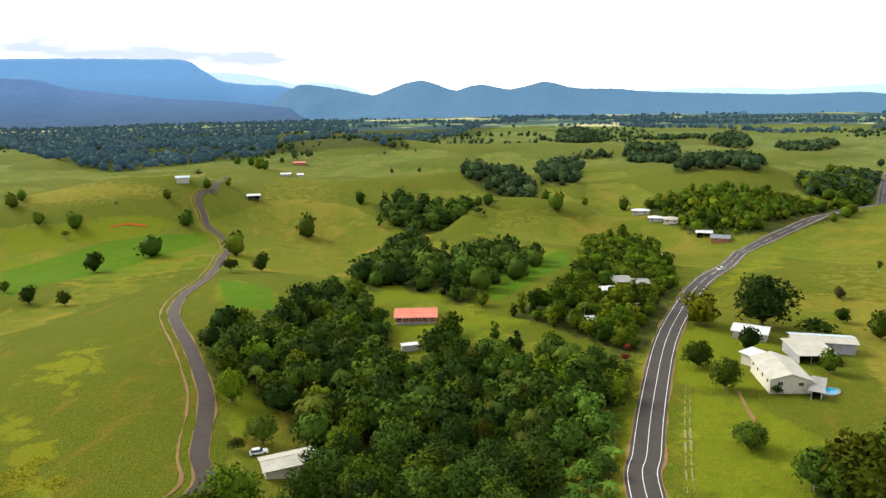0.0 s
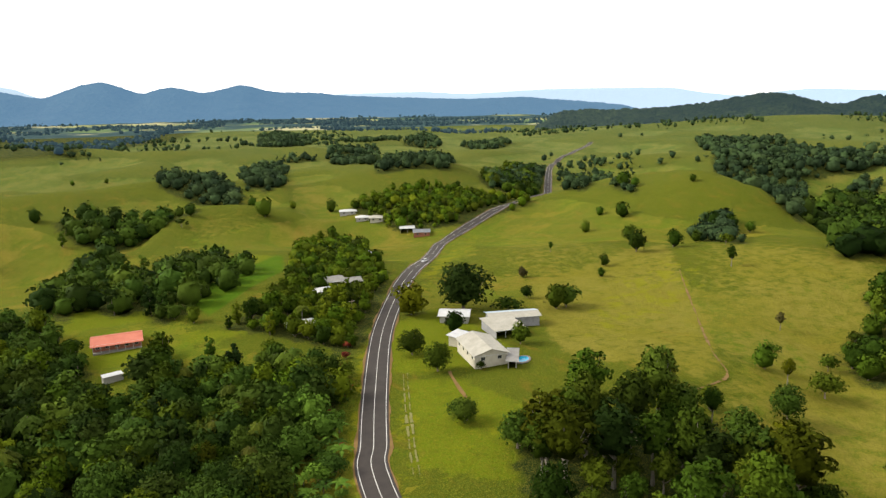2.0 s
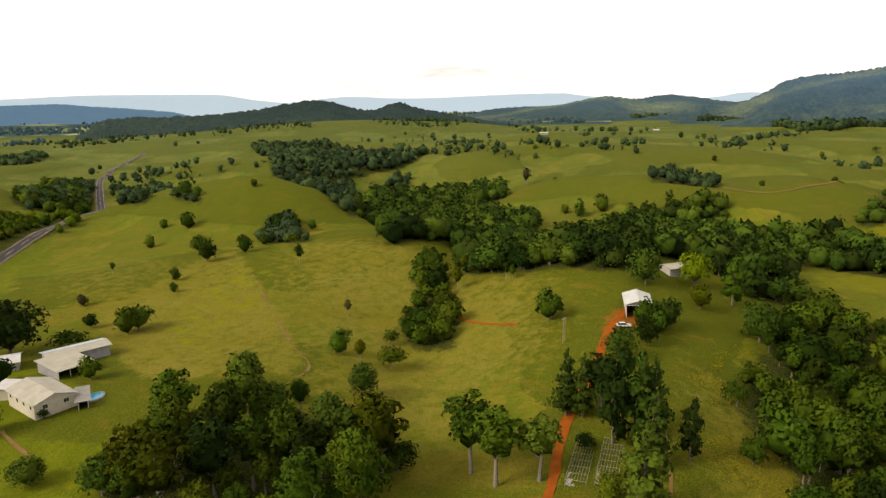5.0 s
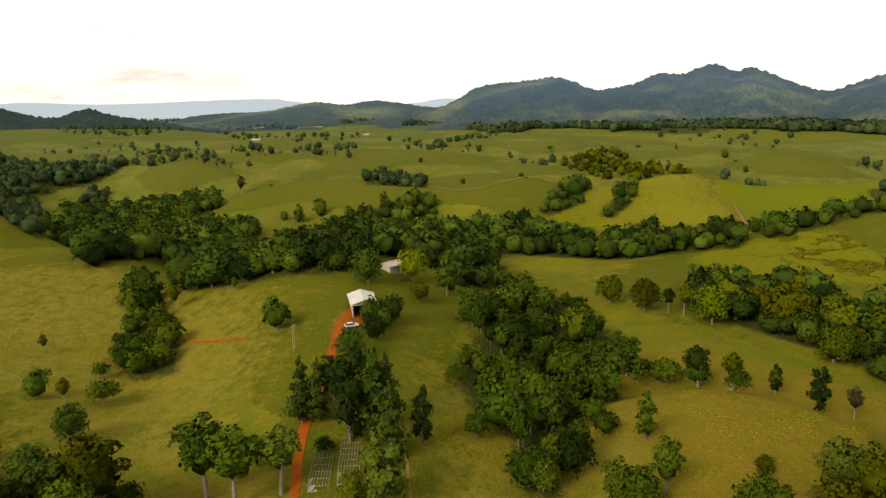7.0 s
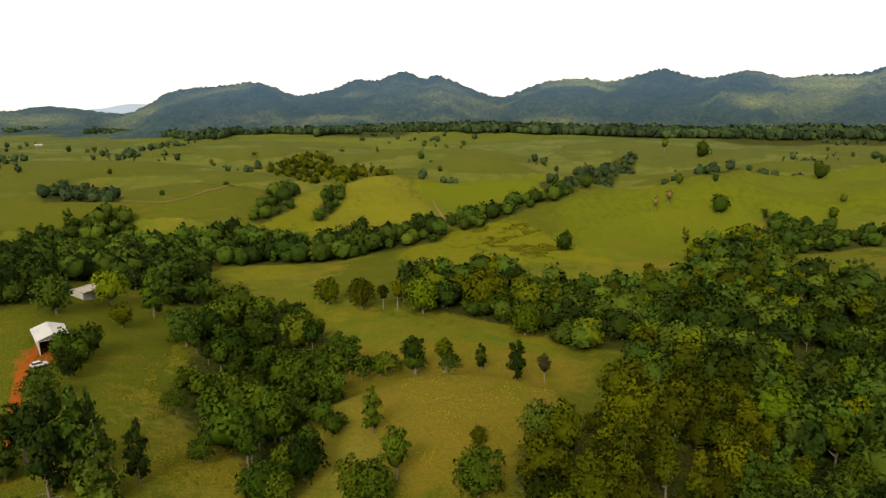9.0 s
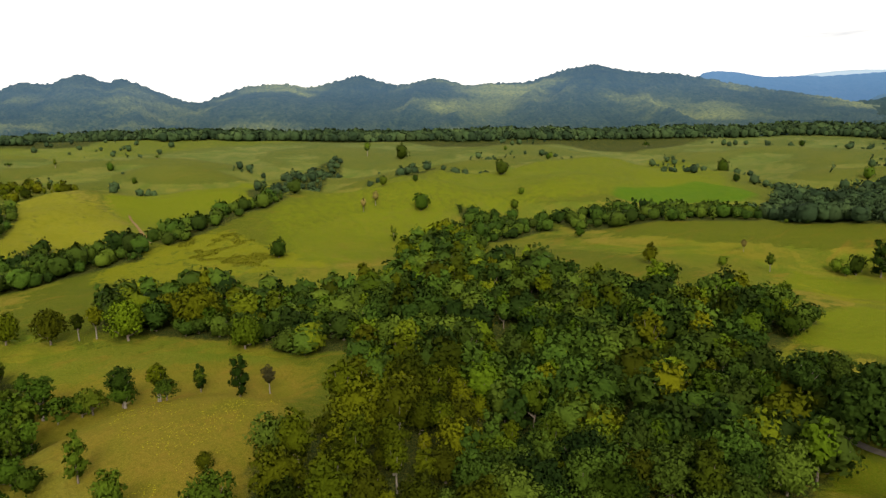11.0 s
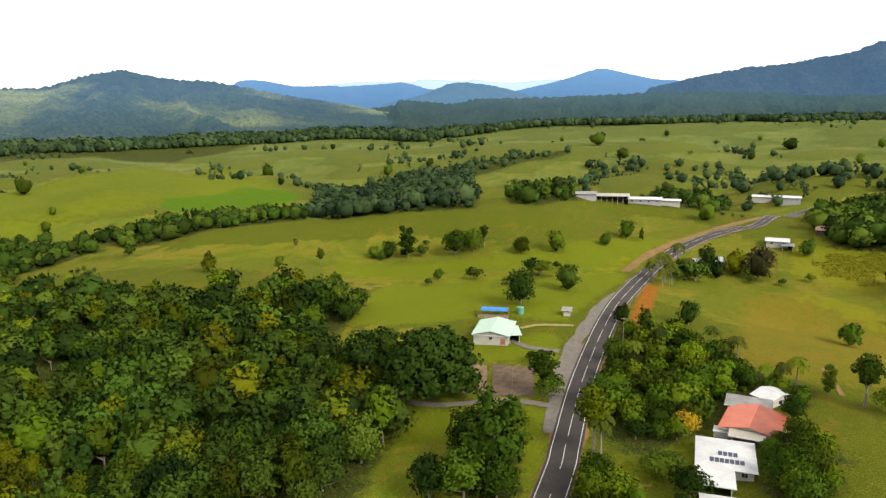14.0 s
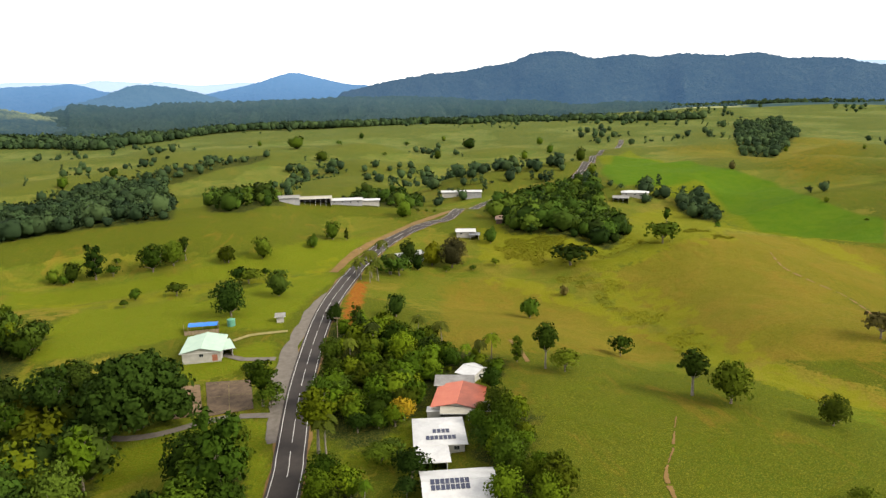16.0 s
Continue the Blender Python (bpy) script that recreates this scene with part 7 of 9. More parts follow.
tree('tall', 80.6, 125.8, 21.1, LEAF_GUM, wide=1.2)
tree('tall', 79.4, 116.3, 22.2, LEAF_GUM, wide=1.3)
tree('tall', 89.8, 113.2, 20.8, LEAF_DARK, wide=1.3)
tree('broad', 109.7, 151.5, 10.9, LEAF_DARK)
tree('tall', 105.7, 101.9, 18.1, LEAF_DARK, wide=1.3)
tree('tall', 113.6, 98.6, 18.5, LEAF_DARK, wide=1.3)
tree('tall', 118.3, 90.2, 22.8, LEAF_GUM, wide=1.25)
tree('bush', 126.2, 89.8, 7.9)
tree('broad', 106.8, 89.2, 10.6)
tree('tall', 116.9, 130.7, 22.8, LEAF_DARK)
tree('tall', 133.4, 74.7, 20.7, wide=1.3)
tree('tall', 129.9, 66.3, 20.5, wide=1.3)
tree('tall', 134.3, 57.4, 17.3, LEAF_DARK, wide=1.3)
tree('bush', 74.3, 157.7, 7.3, LEAF_DARK)
tree('pine', 163.1, 62.3, 18.7, LEAF_DARK)
tree('pine', 163.3, 57.9, 17.2, LEAF_DARK)
tree('tall', 166.5, 54.4, 16.5, LEAF_DARK, wide=1.3)
tree('column', 152.9, 46.5, 23.8, LEAF_DARK, wide=0.85)
tree('column', 155.9, 42.2, 22.6, LEAF_DARK, wide=0.85)
tree('pine', 161.9, 39.3, 19.4, LEAF_DARK)
tree('broad', 194.9, 57.6, 12.2, LEAF_DARK)
tree('column', 128.5, 32.3, 19.0, LEAF_DARK, wide=1.2)
tree('pine', 147.3, 35.3, 18.9, LEAF_DARK)
tree('column', 154.3, 28.9, 14.9, LEAF_DARK, wide=0.85)
tree('bush', 194.4, 24.9, 7.5)
tree('broad', 165.4, 16.7, 8.1)
tree('column', 168.4, -25.7, 12.4)
tree('tall', 236.4, -28.9, 15.3, wide=1.3)
tree('bush', 229.1, -31.8, 10.6)
tree('broad', 219.5, -48.5, 11.5)
tree('broad', 226.0, -38.1, 9.2)
tree('tall', 213.1, -57.9, 12.6, LEAF_GUM)
tree('column', 213.1, -70.5, 9.2)
tree('broad', 278.8, -66.6, 18.4, LEAF_LIME)
tree('broad', 290.0, -86.2, 16.1, LEAF_GUM)
tree('tall', 290.6, -51.4, 12.0, LEAF_GUM)
tree('tall', 288.5, -57.2, 14.2, LEAF_GUM)
tree('broad', 294.3, -42.3, 16.7, LEAF_GUM)
tree('broad', 306.1, -28.9, 14.8, LEAF_GUM)
tree('broad', 275.7, -93.7, 23.4, LEAF_GUM)
tree('broad', 211.5, 54.8, 10.5, LEAF)
tree('broad', 226.3, 59.4, 10.0, LEAF)
tree('broad', 223.6, 53.9, 9.0, LEAF)
tree('broad', 230.5, 52.7, 11.9, LEAF_DARK)
tree('broad', 282.0, 55.1, 16.3, LEAF_LIME)
tree('broad', 261.9, 68.9, 16.4, LEAF_DARK)
tree('broad', 258.3, 48.2, 10.4, LEAF_GUM)
tree('column', 276.0, 39.8, 19.2)
tree('broad', 253.7, 26.8, 16.1, LEAF_DARK)
tree('tall', 260.1, 124.6, 6.4)
tree('tall', 599.7, 272.9, 18.9, LEAF_DRY)
tree('broad', 541.8, 212.2, 6.7)
tree('broad', 533.1, 196.5, 12.1)
tree('broad', 556.5, 187.0, 10.6)
tree('bush', 544.7, 158.7, 4.7)
tree('bush', 609.6, 248.4, 4.2)
tree('broad', 852.9, 377.3, 8.0)
tree('broad', 598.5, 70.6, 6.3)
tree('broad', 634.2, 22.3, 7.0)
tree('bush', 1004.9, -5.5, 10.0)
tree('broad', 998.4, 51.5, 7.8)
tree('broad', 852.8, 152.9, 6.9)
tree('broad', 1336.0, 300.4, 12.1)
tree('broad', 1328.7, 260.1, 8.4)
tree('broad', 1039.4, -86.0, 6.9)
tree('bush', 979.0, -123.1, 8.4)
tree('tall', 962.2, -168.9, 12.0)
tree('broad', 946.7, -227.8, 12.9)
tree('broad', 808.6, -217.1, 7.7)
tree('bush', 986.2, -296.8, 7.0)
tree('broad', 130.5, 40.3, 7.9)
tree('bush', 148.9, 52.1, 4.6)
tree('broad', 145.1, -0.5, 9.4)
tree('broad', 148.8, -48.6, 5.4, LEAF_GUM)
tree('broad', 131.9, 146.3, 11.3, LEAF_GUM)
tree('broad', 121.7, 127.6, 13.2, LEAF_DARK)
tree('tall', 122.6, 108.7, 15.4, LEAF_DARK, wide=1.3)
tree('tall', 123.4, 96.1, 18.9, LEAF_GUM, wide=1.2)
tree('bush', 124.8, 89.9, 8.2)
tree('broad', 134.9, 130.6, 7.9)
tree('broad', 367.6, -173.3, 12.6)
tree('column', 400.1, -276.8, 11.7)
tree('broad', 483.7, -325.4, 8.6)
tree('broad', 470.8, -349.4, 6.7)
tree('broad', 430.7, -324.4, 16.7)
tree('tall', 430.7, -330.7, 8.4)
tree('tall', 456.8, -299.5, 12.1, LEAF_DRY)
tree('tall', 452.6, -285.8, 11.1, LEAF_DRY)
tree('tall', 947.4, -609.4, 24.1)
tree('broad', 884.5, -631.3, 26.2)
tree('broad', 519.6, -495.2, 17.0)
tree('broad', 413.7, -417.1, 7.2)
tree('broad', 401.5, -397.0, 9.1)
tree('broad', 678.9, -742.8, 8.7)
tree('broad', 863.9, -833.0, 7.6)
tree('broad', 244.2, -98.9, 15.2, LEAF_LIME)
tree('column', 197.7, -77.3, 13.7)
tree('tall', 196.7, -86.5, 9.8, LEAF_DRY)
tree('tall', 213.0, -70.4, 8.3)
tree('tall', 213.1, -57.3, 13.7, LEAF_GUM)
tree('tall', 218.5, -48.9, 14.5, wide=1.3)
tree('broad', 129.3, -41.9, 13.9)
tree('bush', 224.1, -40.7, 9.4)
tree('bush', 197.5, -55.4, 7.5)
tree('tall', 187.4, -359.6, 7.3, LEAF_DRY)
tree('tall', 160.0, -334.2, 9.7)
tree('broad', 204.4, -298.9, 10.3, LEAF_GUM)
tree('broad', 286.8, -341.7, 8.2)
tree('broad', 654.9, -711.5, 8.4)
tree('broad', 532.0, -945.2, 23.5)
tree('broad', 386.7, -715.8, 10.6)
tree('broad', 520.4, -1160.4, 12.1)
tree('bush', 832.4, -1186.6, 13.6)
tree('broad', 322.4, -901.9, 12.2)
tree('broad', 275.4, -942.6, 10.7)
tree('broad', 179.6, -417.1, 6.1)
tree('broad', 191.2, -414.9, 3.3)
tree('broad', 138.9, -358.1, 8.3)
tree('broad', 130.4, -359.9, 11.6)
tree('column', 120.3, -361.6, 18.0, wide=1.3)
tree('bush', 112.4, -363.0, 6.6)
tree('broad', 93.5, -363.8, 16.7)
tree('broad', 84.1, -368.0, 14.8)
tree('tall', 78.7, -372.0, 13.4)
tree('broad', 56.5, -365.7, 10.3, LEAF_GUM)
tree('broad', 90.1, -317.1, 6.3)
tree('bush', 91.7, -305.3, 3.8)
tree('bush', 72.5, -317.2, 6.5, wide=1.3)
tree('broad', 42.7, -274.5, 16.7, LEAF_DARK)
tree('bush', 41.7, -324.4, 8.1, wide=1.3)
tree('broad', 133.6, -356.4, 6.1)
tree('bush', 113.9, -376.0, 4.3)
tree('broad', 26.1, -298.0, 13.0, LEAF_DARK)
tree('broad', 58.1, -365.9, 9.9, LEAF_GUM)
tree('broad', 39.7, -369.5, 12.9)
tree('broad', 13.8, -384.7, 8.2)
tree('broad', 2.7, -402.2, 12.3)
tree('column', -5.0, -403.1, 6.8)
tree('broad', -45.0, -465.4, 13.4)
tree('bush', 46.1, -325.5, 8.9)
tree('bush', 36.1, -344.5, 4.6)
tree('tall', 205.2, -300.1, 10.7, LEAF_GUM)
tree('broad', 179.6, -325.4, 6.7)
tree('umbrella', 56.2, -188.4, 22.2, LEAF_DARK)
tree('tall', 79.8, -190.7, 19.7, LEAF_DARK, wide=1.2)
tree('tall', 23.5, -193.5, 15.0, LEAF_LIME, wide=1.3)
tree('bush', 21.0, -191.8, 8.7)
tree('column', 27.0, -140.1, 23.8, wide=1.1)
tree('tall', 7.2, -161.7, 18.5, LEAF_GUM, wide=1.1)
tree('palm', 5.5, -160.4, 11.8, LEAF_PALM)
tree('column', -5.5, -250.3, 10.2)
tree('broad', 2.6, -261.1, 8.0)
tree('palm', -10.1, -333.2, 11.8, LEAF_PALM)
tree('palm', -14.3, -328.0, 9.4, LEAF_PALM)
tree('palm', -8.4, -334.6, 9.1, LEAF_PALM)
tree('bush', -2.8, -169.7, 6.5)
tree('bush', -8.3, -170.3, 5.0)
tree('bush', -15.1, -172.5, 6.8, LEAF_GOLD)
tree('bush', -7.8, -152.8, 5.4, wide=1.5)
tree('bush', -14.1, -143.9, 8.3)
tree('broad', -64.3, -372.7, 15.1, LEAF_DRY)
tree('palm', -26.0, -345.3, 11.6, LEAF_PALM)
tree('bush', -29.9, -344.7, 11.0, LEAF_DARK)
tree('broad', 7.0, -139.1, 9.3, LEAF_LIME)
tree('bush', 1.2, -141.1, 8.0, LEAF_LIME)
tree('palm', 40.4, -140.9, 7.0, LEAF_PALM)
tree('bush', 30.8, -218.8, 3.9)
tree('broad', 41.7, -135.9, 12.1, LEAF_DARK)
tree('tall', 75.2, -204.2, 15.9, LEAF_DARK, wide=1.3)
tree('broad', -80.5, -280.5, 10.5, wide=1.1)
tree('tall', -60.8, -194.5, 15.9, wide=1.1)
tree('bush', -65.9, -191.0, 7.9)
tree('bush', -93.9, -215.2, 8.8)
tree('tall', -95.2, -168.9, 14.5, wide=1.3)
tree('broad', -102.1, -161.2, 14.1)
tree('broad', -121.3, -146.3, 9.5)
tree('bush', -168.6, -338.5, 12.6, wide=1.3)
tree('bush', -120.1, -343.1, 12.9, wide=1.7)
tree('tall', -247.3, -491.6, 13.9)
tree('tall', -260.5, -442.5, 10.3)
tree('bush', -84.0, -362.7, 4.7)
tree('bush', -70.5, -356.7, 4.0)
tree('broad', -105.2, -308.9, 5.6, LEAF_DRY)
tree('bush', -351.9, -415.0, 3.4)
tree('broad', -365.8, -473.4, 5.6)
tree('broad', -393.6, -650.0, 9.0, LEAF_DRY)
tree('broad', -299.2, -830.1, 17.6)
tree('broad', -248.9, -654.2, 12.1)
tree('broad', -343.1, -1091.8, 15.6)
tree('broad', -361.3, -1210.1, 15.1)
tree('broad', -294.2, -1067.4, 15.4)
tree('broad', -271.4, -1059.7, 10.7)
tree('broad', -244.4, -1265.5, 22.2, wide=1.5)
tree('broad', -162.1, -1098.2, 15.4)
tree('bush', -77.5, -1097.5, 9.7)
tree('broad', 17.4, -1039.3, 17.0, wide=1.5)
tree('broad', 58.6, -1157.1, 21.7, wide=1.5)
tree('broad', 275.5, -932.7, 10.5)
tree('broad', 321.3, -892.5, 15.4)
tree('broad', -604.3, -871.0, 8.3)
tree('broad', -620.7, -747.9, 5.9)
tree('bush', -175.5, -194.9, 11.2, LEAF_DRY)
tree('bush', -103.3, -114.4, 4.7)
tree('broad', -89.1, -396.4, 10.2, LEAF_DARK)
tree('broad', -60.4, -363.5, 18.1, LEAF_DRY)
tree('bush', -12.6, -170.1, 6.5, LEAF_LIME)
tree('broad', -32.8, -161.2, 6.4)
tree('bush', -56.0, -478.2, 3.2)
tree('bush', -61.9, -477.4, 3.2)
tree('bush', -67.6, -476.2, 3.2)
tree('broad', -211.9, -1357.2, 11.6)
tree('bush', -133.4, -1293.0, 13.0)
tree('broad', -56.6, -1431.1, 12.7)
tree('bush', -8.9, -1154.6, 10.6)
tree('broad', 133.3, -1329.7, 10.4)
tree('palm', -14.8, -337.6, 14.6, LEAF_PALM)
tree('palm', -18.1, -332.1, 12.2, LEAF_PALM)
tree('bush', -25.3, -345.9, 11.7, LEAF_DARK, wide=1.3)
tree('bush', -32.5, -354.3, 10.2)
tree('broad', -41.3, -358.2, 9.2)
tree('broad', -50.1, -366.9, 13.8, LEAF_GUM)
tree('palm', -22.5, -362.5, 13.5, LEAF_PALM)
tree('broad', -38.1, -370.6, 12.6, LEAF_DARK)
tree('bush', -56.1, -356.1, 4.3)
tree('palm', -2.5, -220.2, 8.6, LEAF_PALM)
tree('palm', -10.1, -228.8, 10.6, LEAF_PALM)
tree('palm', -26.7, -233.3, 10.5, LEAF_PALM)
tree('palm', -33.3, -226.4, 9.5, LEAF_PALM)
tree('palm', -43.1, -206.7, 7.8, LEAF_PALM)
tree('bush', -12.8, -189.7, 7.0, LEAF_LIME, wide=1.3)
tree('bush', -9.5, -195.5, 5.4, LEAF_GOLD)
tree('broad', -5.9, -200.0, 8.0, LEAF_LIME)
tree('broad', -18.9, -215.3, 11.7, LEAF_LIME)
tree('broad', -27.8, -212.3, 10.5, LEAF_DARK)
tree('broad', -33.6, -205.0, 7.7)
tree('column', -6.8, -241.1, 10.2, LEAF_DARK)
tree('broad', -21.6, -265.7, 10.6, LEAF_DARK)
tree('broad', 4.3, -222.0, 9.8)
tree('bush', 1.8, -194.9, 8.1, LEAF_DARK)
tree('broad', 6.7, -188.6, 10.3)
tree('bush', -10.1, -157.2, 3.9, LEAF_DARK, wide=1.4)
tree('bush', -11.7, -179.9, 5.7)
tree('broad', -41.5, -183.4, 7.9)
tree('broad', -38.9, -165.3, 9.8)
tree('column', -54.1, -202.7, 9.0)
tree('bush', -33.1, -149.6, 7.5, LEAF_DARK)
tree('broad', -35.9, -141.4, 10.0)
tree('column', -12.4, -148.5, 6.7, LEAF_DARK)
tree('bush', -42.7, -196.5, 4.5, LEAF_LIME)
tree('bush', -12.2, -136.9, 5.4, LEAF_DARK)
tree('bush', -35.7, -168.2, 4.3)
tree('bush', 55.8, 208.6, 3.0, LEAF_RED, wide=1.3)
tree('bush', 62.7, 226.6, 2.8, LEAF_RED)
tree('bush', 49.3, 188.2, 3.1, LEAF_RED)
tree('bush', 43.8, 181.0, 2.0, LEAF_RED)
tree('bush', 41.6, 160.6, 2.1, LEAF_RED)
tree('broad', -27.2, 212.1, 9.0, LEAF_LIME)
tree('broad', 22.0, 219.2, 8.8, LEAF_LIME)
tree('broad', 36.7, 229.5, 8.1, LEAF_LIME)
tree('broad', -38.0, 191.0, 8.8, LEAF_GUM)
tree('broad', -17.1, 226.2, 8.4, LEAF_LIME)
tree('broad', 2.0, 206.2, 8.5, LEAF_GUM)
tree('broad', -8.6, 178.5, 9.3, LEAF_LIME)
tree('broad', 8.8, 168.7, 10.5, LEAF_GUM)
tree('broad', -25.7, 170.8, 9.1, LEAF_LIME)
tree('palm', 19.3, 201.0, 8.8, LEAF_PALM)
tree('palm', 29.8, 201.8, 8.2, LEAF_PALM)
tree('palm', 36.8, 212.7, 7.5, LEAF_PALM)
tree('palm', 34.5, 188.8, 6.8, LEAF_PALM)
tree('palm', 12.7, 180.9, 9.0, LEAF_PALM)
tree('palm', 18.9, 160.2, 8.8, LEAF_PALM)

# ---- things ----
def bm_box(bm, x0, y0, z0, x1, y1, z1):
    """An axis-aligned block added to a bmesh."""
    v = [bm.verts.new(p) for p in ((x0, y0, z0), (x1, y0, z0), (x1, y1, z0), (x0, y1, z0), (x0, y0, z1), (x1, y0, z1), (x1, y1, z1), (x0, y1, z1))]
    for f in ((3, 2, 1, 0), (4, 5, 6, 7), (0, 1, 5, 4), (1, 2, 6, 5), (2, 3, 7, 6), (3, 0, 4, 7)):
        bm.faces.new([v[i] for i in f])


def bm_solid(bm, lower, upper):
    """A closed solid between two rings of points."""
    a, b = [bm.verts.new(p) for p in lower], [bm.verts.new(p) for p in upper]
    n = len(a)
    bm.faces.new(a[::-1])
    bm.faces.new(b)
    for i in range(n):
        bm.faces.new((a[i], a[(i + 1) % n], b[(i + 1) % n], b[i]))


def part(name, bm, material, parent, label=""):
    """Links a bmesh as one mesh under a thing or under a part."""
    me = bpy.data.meshes.new(name)
    bmesh.ops.recalc_face_normals(bm, faces=bm.faces)
    bm.to_mesh(me)
    bm.free()
    me.materials.append(material)
    ob = new(name, me)
    ob.parent = parent
    if label:
        ob["label"] = label
    return ob


def box_part(name, x0, y0, z0, x1, y1, z1, material, parent, label=""):
    bm = bmesh.new()
    bm_box(bm, x0, y0, z0, x1, y1, z1)
    return part(name, bm, material, parent, label)


def roof_metal(name, c0, c1, rough=0.55):
    """Corrugated sheet: fine ribs, rain streaks and stains."""
    m = Nodes(name, rough, 0.4)
    big, small = m.noise(0.35, 5, 0.65), m.noise(2.2, 4, 0.7, stretch=(1, 1, 0.2))
    m.colour(m.mix(m.ramp(m.math("ADD", m.math("MULTIPLY", big, 0.65), m.math("MULTIPLY", small, 0.35)), 0.36, 0.66), c0, c1))
    wave = m.tree.nodes.new("ShaderNodeTexWave")
    wave.inputs["Scale"].default_value = 1.6
    wave.inputs["Distortion"].default_value = 0.0
    m.link(m.tree.nodes.new("ShaderNodeTexCoord").outputs["Object"], wave.inputs["Vector"])
    m.bump(wave.outputs["Fac"], 0.35, 0.04)
    return m.mat


ROOF_WHITE = roof_metal("roof_white", (0.30, 0.305, 0.31), (0.43, 0.435, 0.44))
ROOF_CREAM = roof_metal("roof_cream", (0.20, 0.19, 0.155), (0.30, 0.285, 0.24))
ROOF_GREY = roof_metal("roof_grey", (0.11, 0.105, 0.098), (0.19, 0.185, 0.172))
ROOF_SLATE = roof_metal("roof_slate", (0.075, 0.085, 0.10), (0.125, 0.135, 0.15))
ROOF_MINT = roof_metal("roof_mint", (0.235, 0.34, 0.27), (0.31, 0.41, 0.335))
ROOF_RED = roof_metal("roof_red", (0.32, 0.072, 0.040), (0.40, 0.115, 0.065))
ROOF_RUST = roof_metal("roof_rust", (0.13, 0.028, 0.014), (0.23, 0.055, 0.028))
ROOF_FADED = roof_metal("roof_faded", (0.24, 0.15, 0.11), (0.32, 0.21, 0.16))
ROOF_OLD = roof_metal("roof_old", (0.09, 0.085, 0.08), (0.20, 0.195, 0.19))
ROOF_BLUE = roof_metal("roof_blue", (0.20, 0.27, 0.32), (0.30, 0.36, 0.39))
WALL_CREAM = plain("wall_cream", (0.34, 0.32, 0.25), (0.44, 0.41, 0.335), 0.7, 0.85)
WALL_WHITE = plain("wall_white", (0.24, 0.235, 0.21), (0.34, 0.33, 0.30), 0.7, 0.85)
WALL_BROWN = plain("wall_brown", (0.040, 0.026, 0.020), (0.085, 0.055, 0.040), 0.9, 0.85)
WALL_BRICK = plain("wall_brick", (0.20, 0.075, 0.045), (0.30, 0.12, 0.075), 1.2, 0.9)
WALL_GREY = plain("wall_grey", (0.18, 0.18, 0.19), (0.28, 0.28, 0.29), 0.8, 0.7)
DARK_IN = plain("dark_inside", (0.014, 0.013, 0.012), (0.030, 0.027, 0.024), 1.0, 0.9)
TIMBER = plain("weathered_timber", (0.16, 0.115, 0.07), (0.26, 0.20, 0.135), 1.5, 0.9, 0.3)
PALE_PAINT = plain("pale_paint", (0.34, 0.34, 0.32), (0.45, 0.45, 0.43), 1.5, 0.6)
WEATHERED_PIPE = plain("weathered_pipe", (0.14, 0.125, 0.10), (0.25, 0.23, 0.20), 1.5, 0.6)
CONCRETE = plain("concrete", (0.13, 0.12, 0.105), (0.22, 0.205, 0.185), 0.5, 0.9, 0.3)
COURT_TAN = plain("court_tan", (0.080, 0.048, 0.024), (0.165, 0.112, 0.064), 0.45, 0.95, 0.3)
COURT_GREY = plain("court_grey", (0.040, 0.026, 0.015), (0.105, 0.072, 0.044), 0.45, 0.95, 0.3)
TARP_BLUE = plain("tarp_blue", (0.005, 0.095, 0.38), (0.012, 0.15, 0.50), 0.8, 0.45)
PLASTIC_GREEN = plain("tank_green", (0.05, 0.16, 0.11), (0.09, 0.24, 0.17), 1.0, 0.5)
POOL_WATER = plain("pool_water", (0.006, 0.25, 0.44), (0.018, 0.34, 0.52), 0.6, 0.06, 0.05, specular=0.5)
GLASS = plain("window_glass", (0.012, 0.015, 0.018), (0.030, 0.036, 0.042), 0.8, 0.12, specular=0.5)
SOLAR = plain("solar_cell", (0.010, 0.014, 0.035), (0.020, 0.026, 0.055), 2.0, 0.18, specular=0.5)
CAR_WHITE = plain("car_white", (0.40, 0.41, 0.42), (0.48, 0.49, 0.50), 0.8, 0.25, specular=0.5)
RUBBER = plain("rubber", (0.012, 0.012, 0.012), (0.025, 0.025, 0.025), 4.0, 0.9)
STONES = plain("pale_stones", (0.12, 0.10, 0.08), (0.33, 0.31, 0.28), 1.8, 0.95, 0.6)
MULCH = plain("brown_mulch", (0.16, 0.10, 0.06), (0.36, 0.28, 0.20), 1.8, 0.95, 0.6)


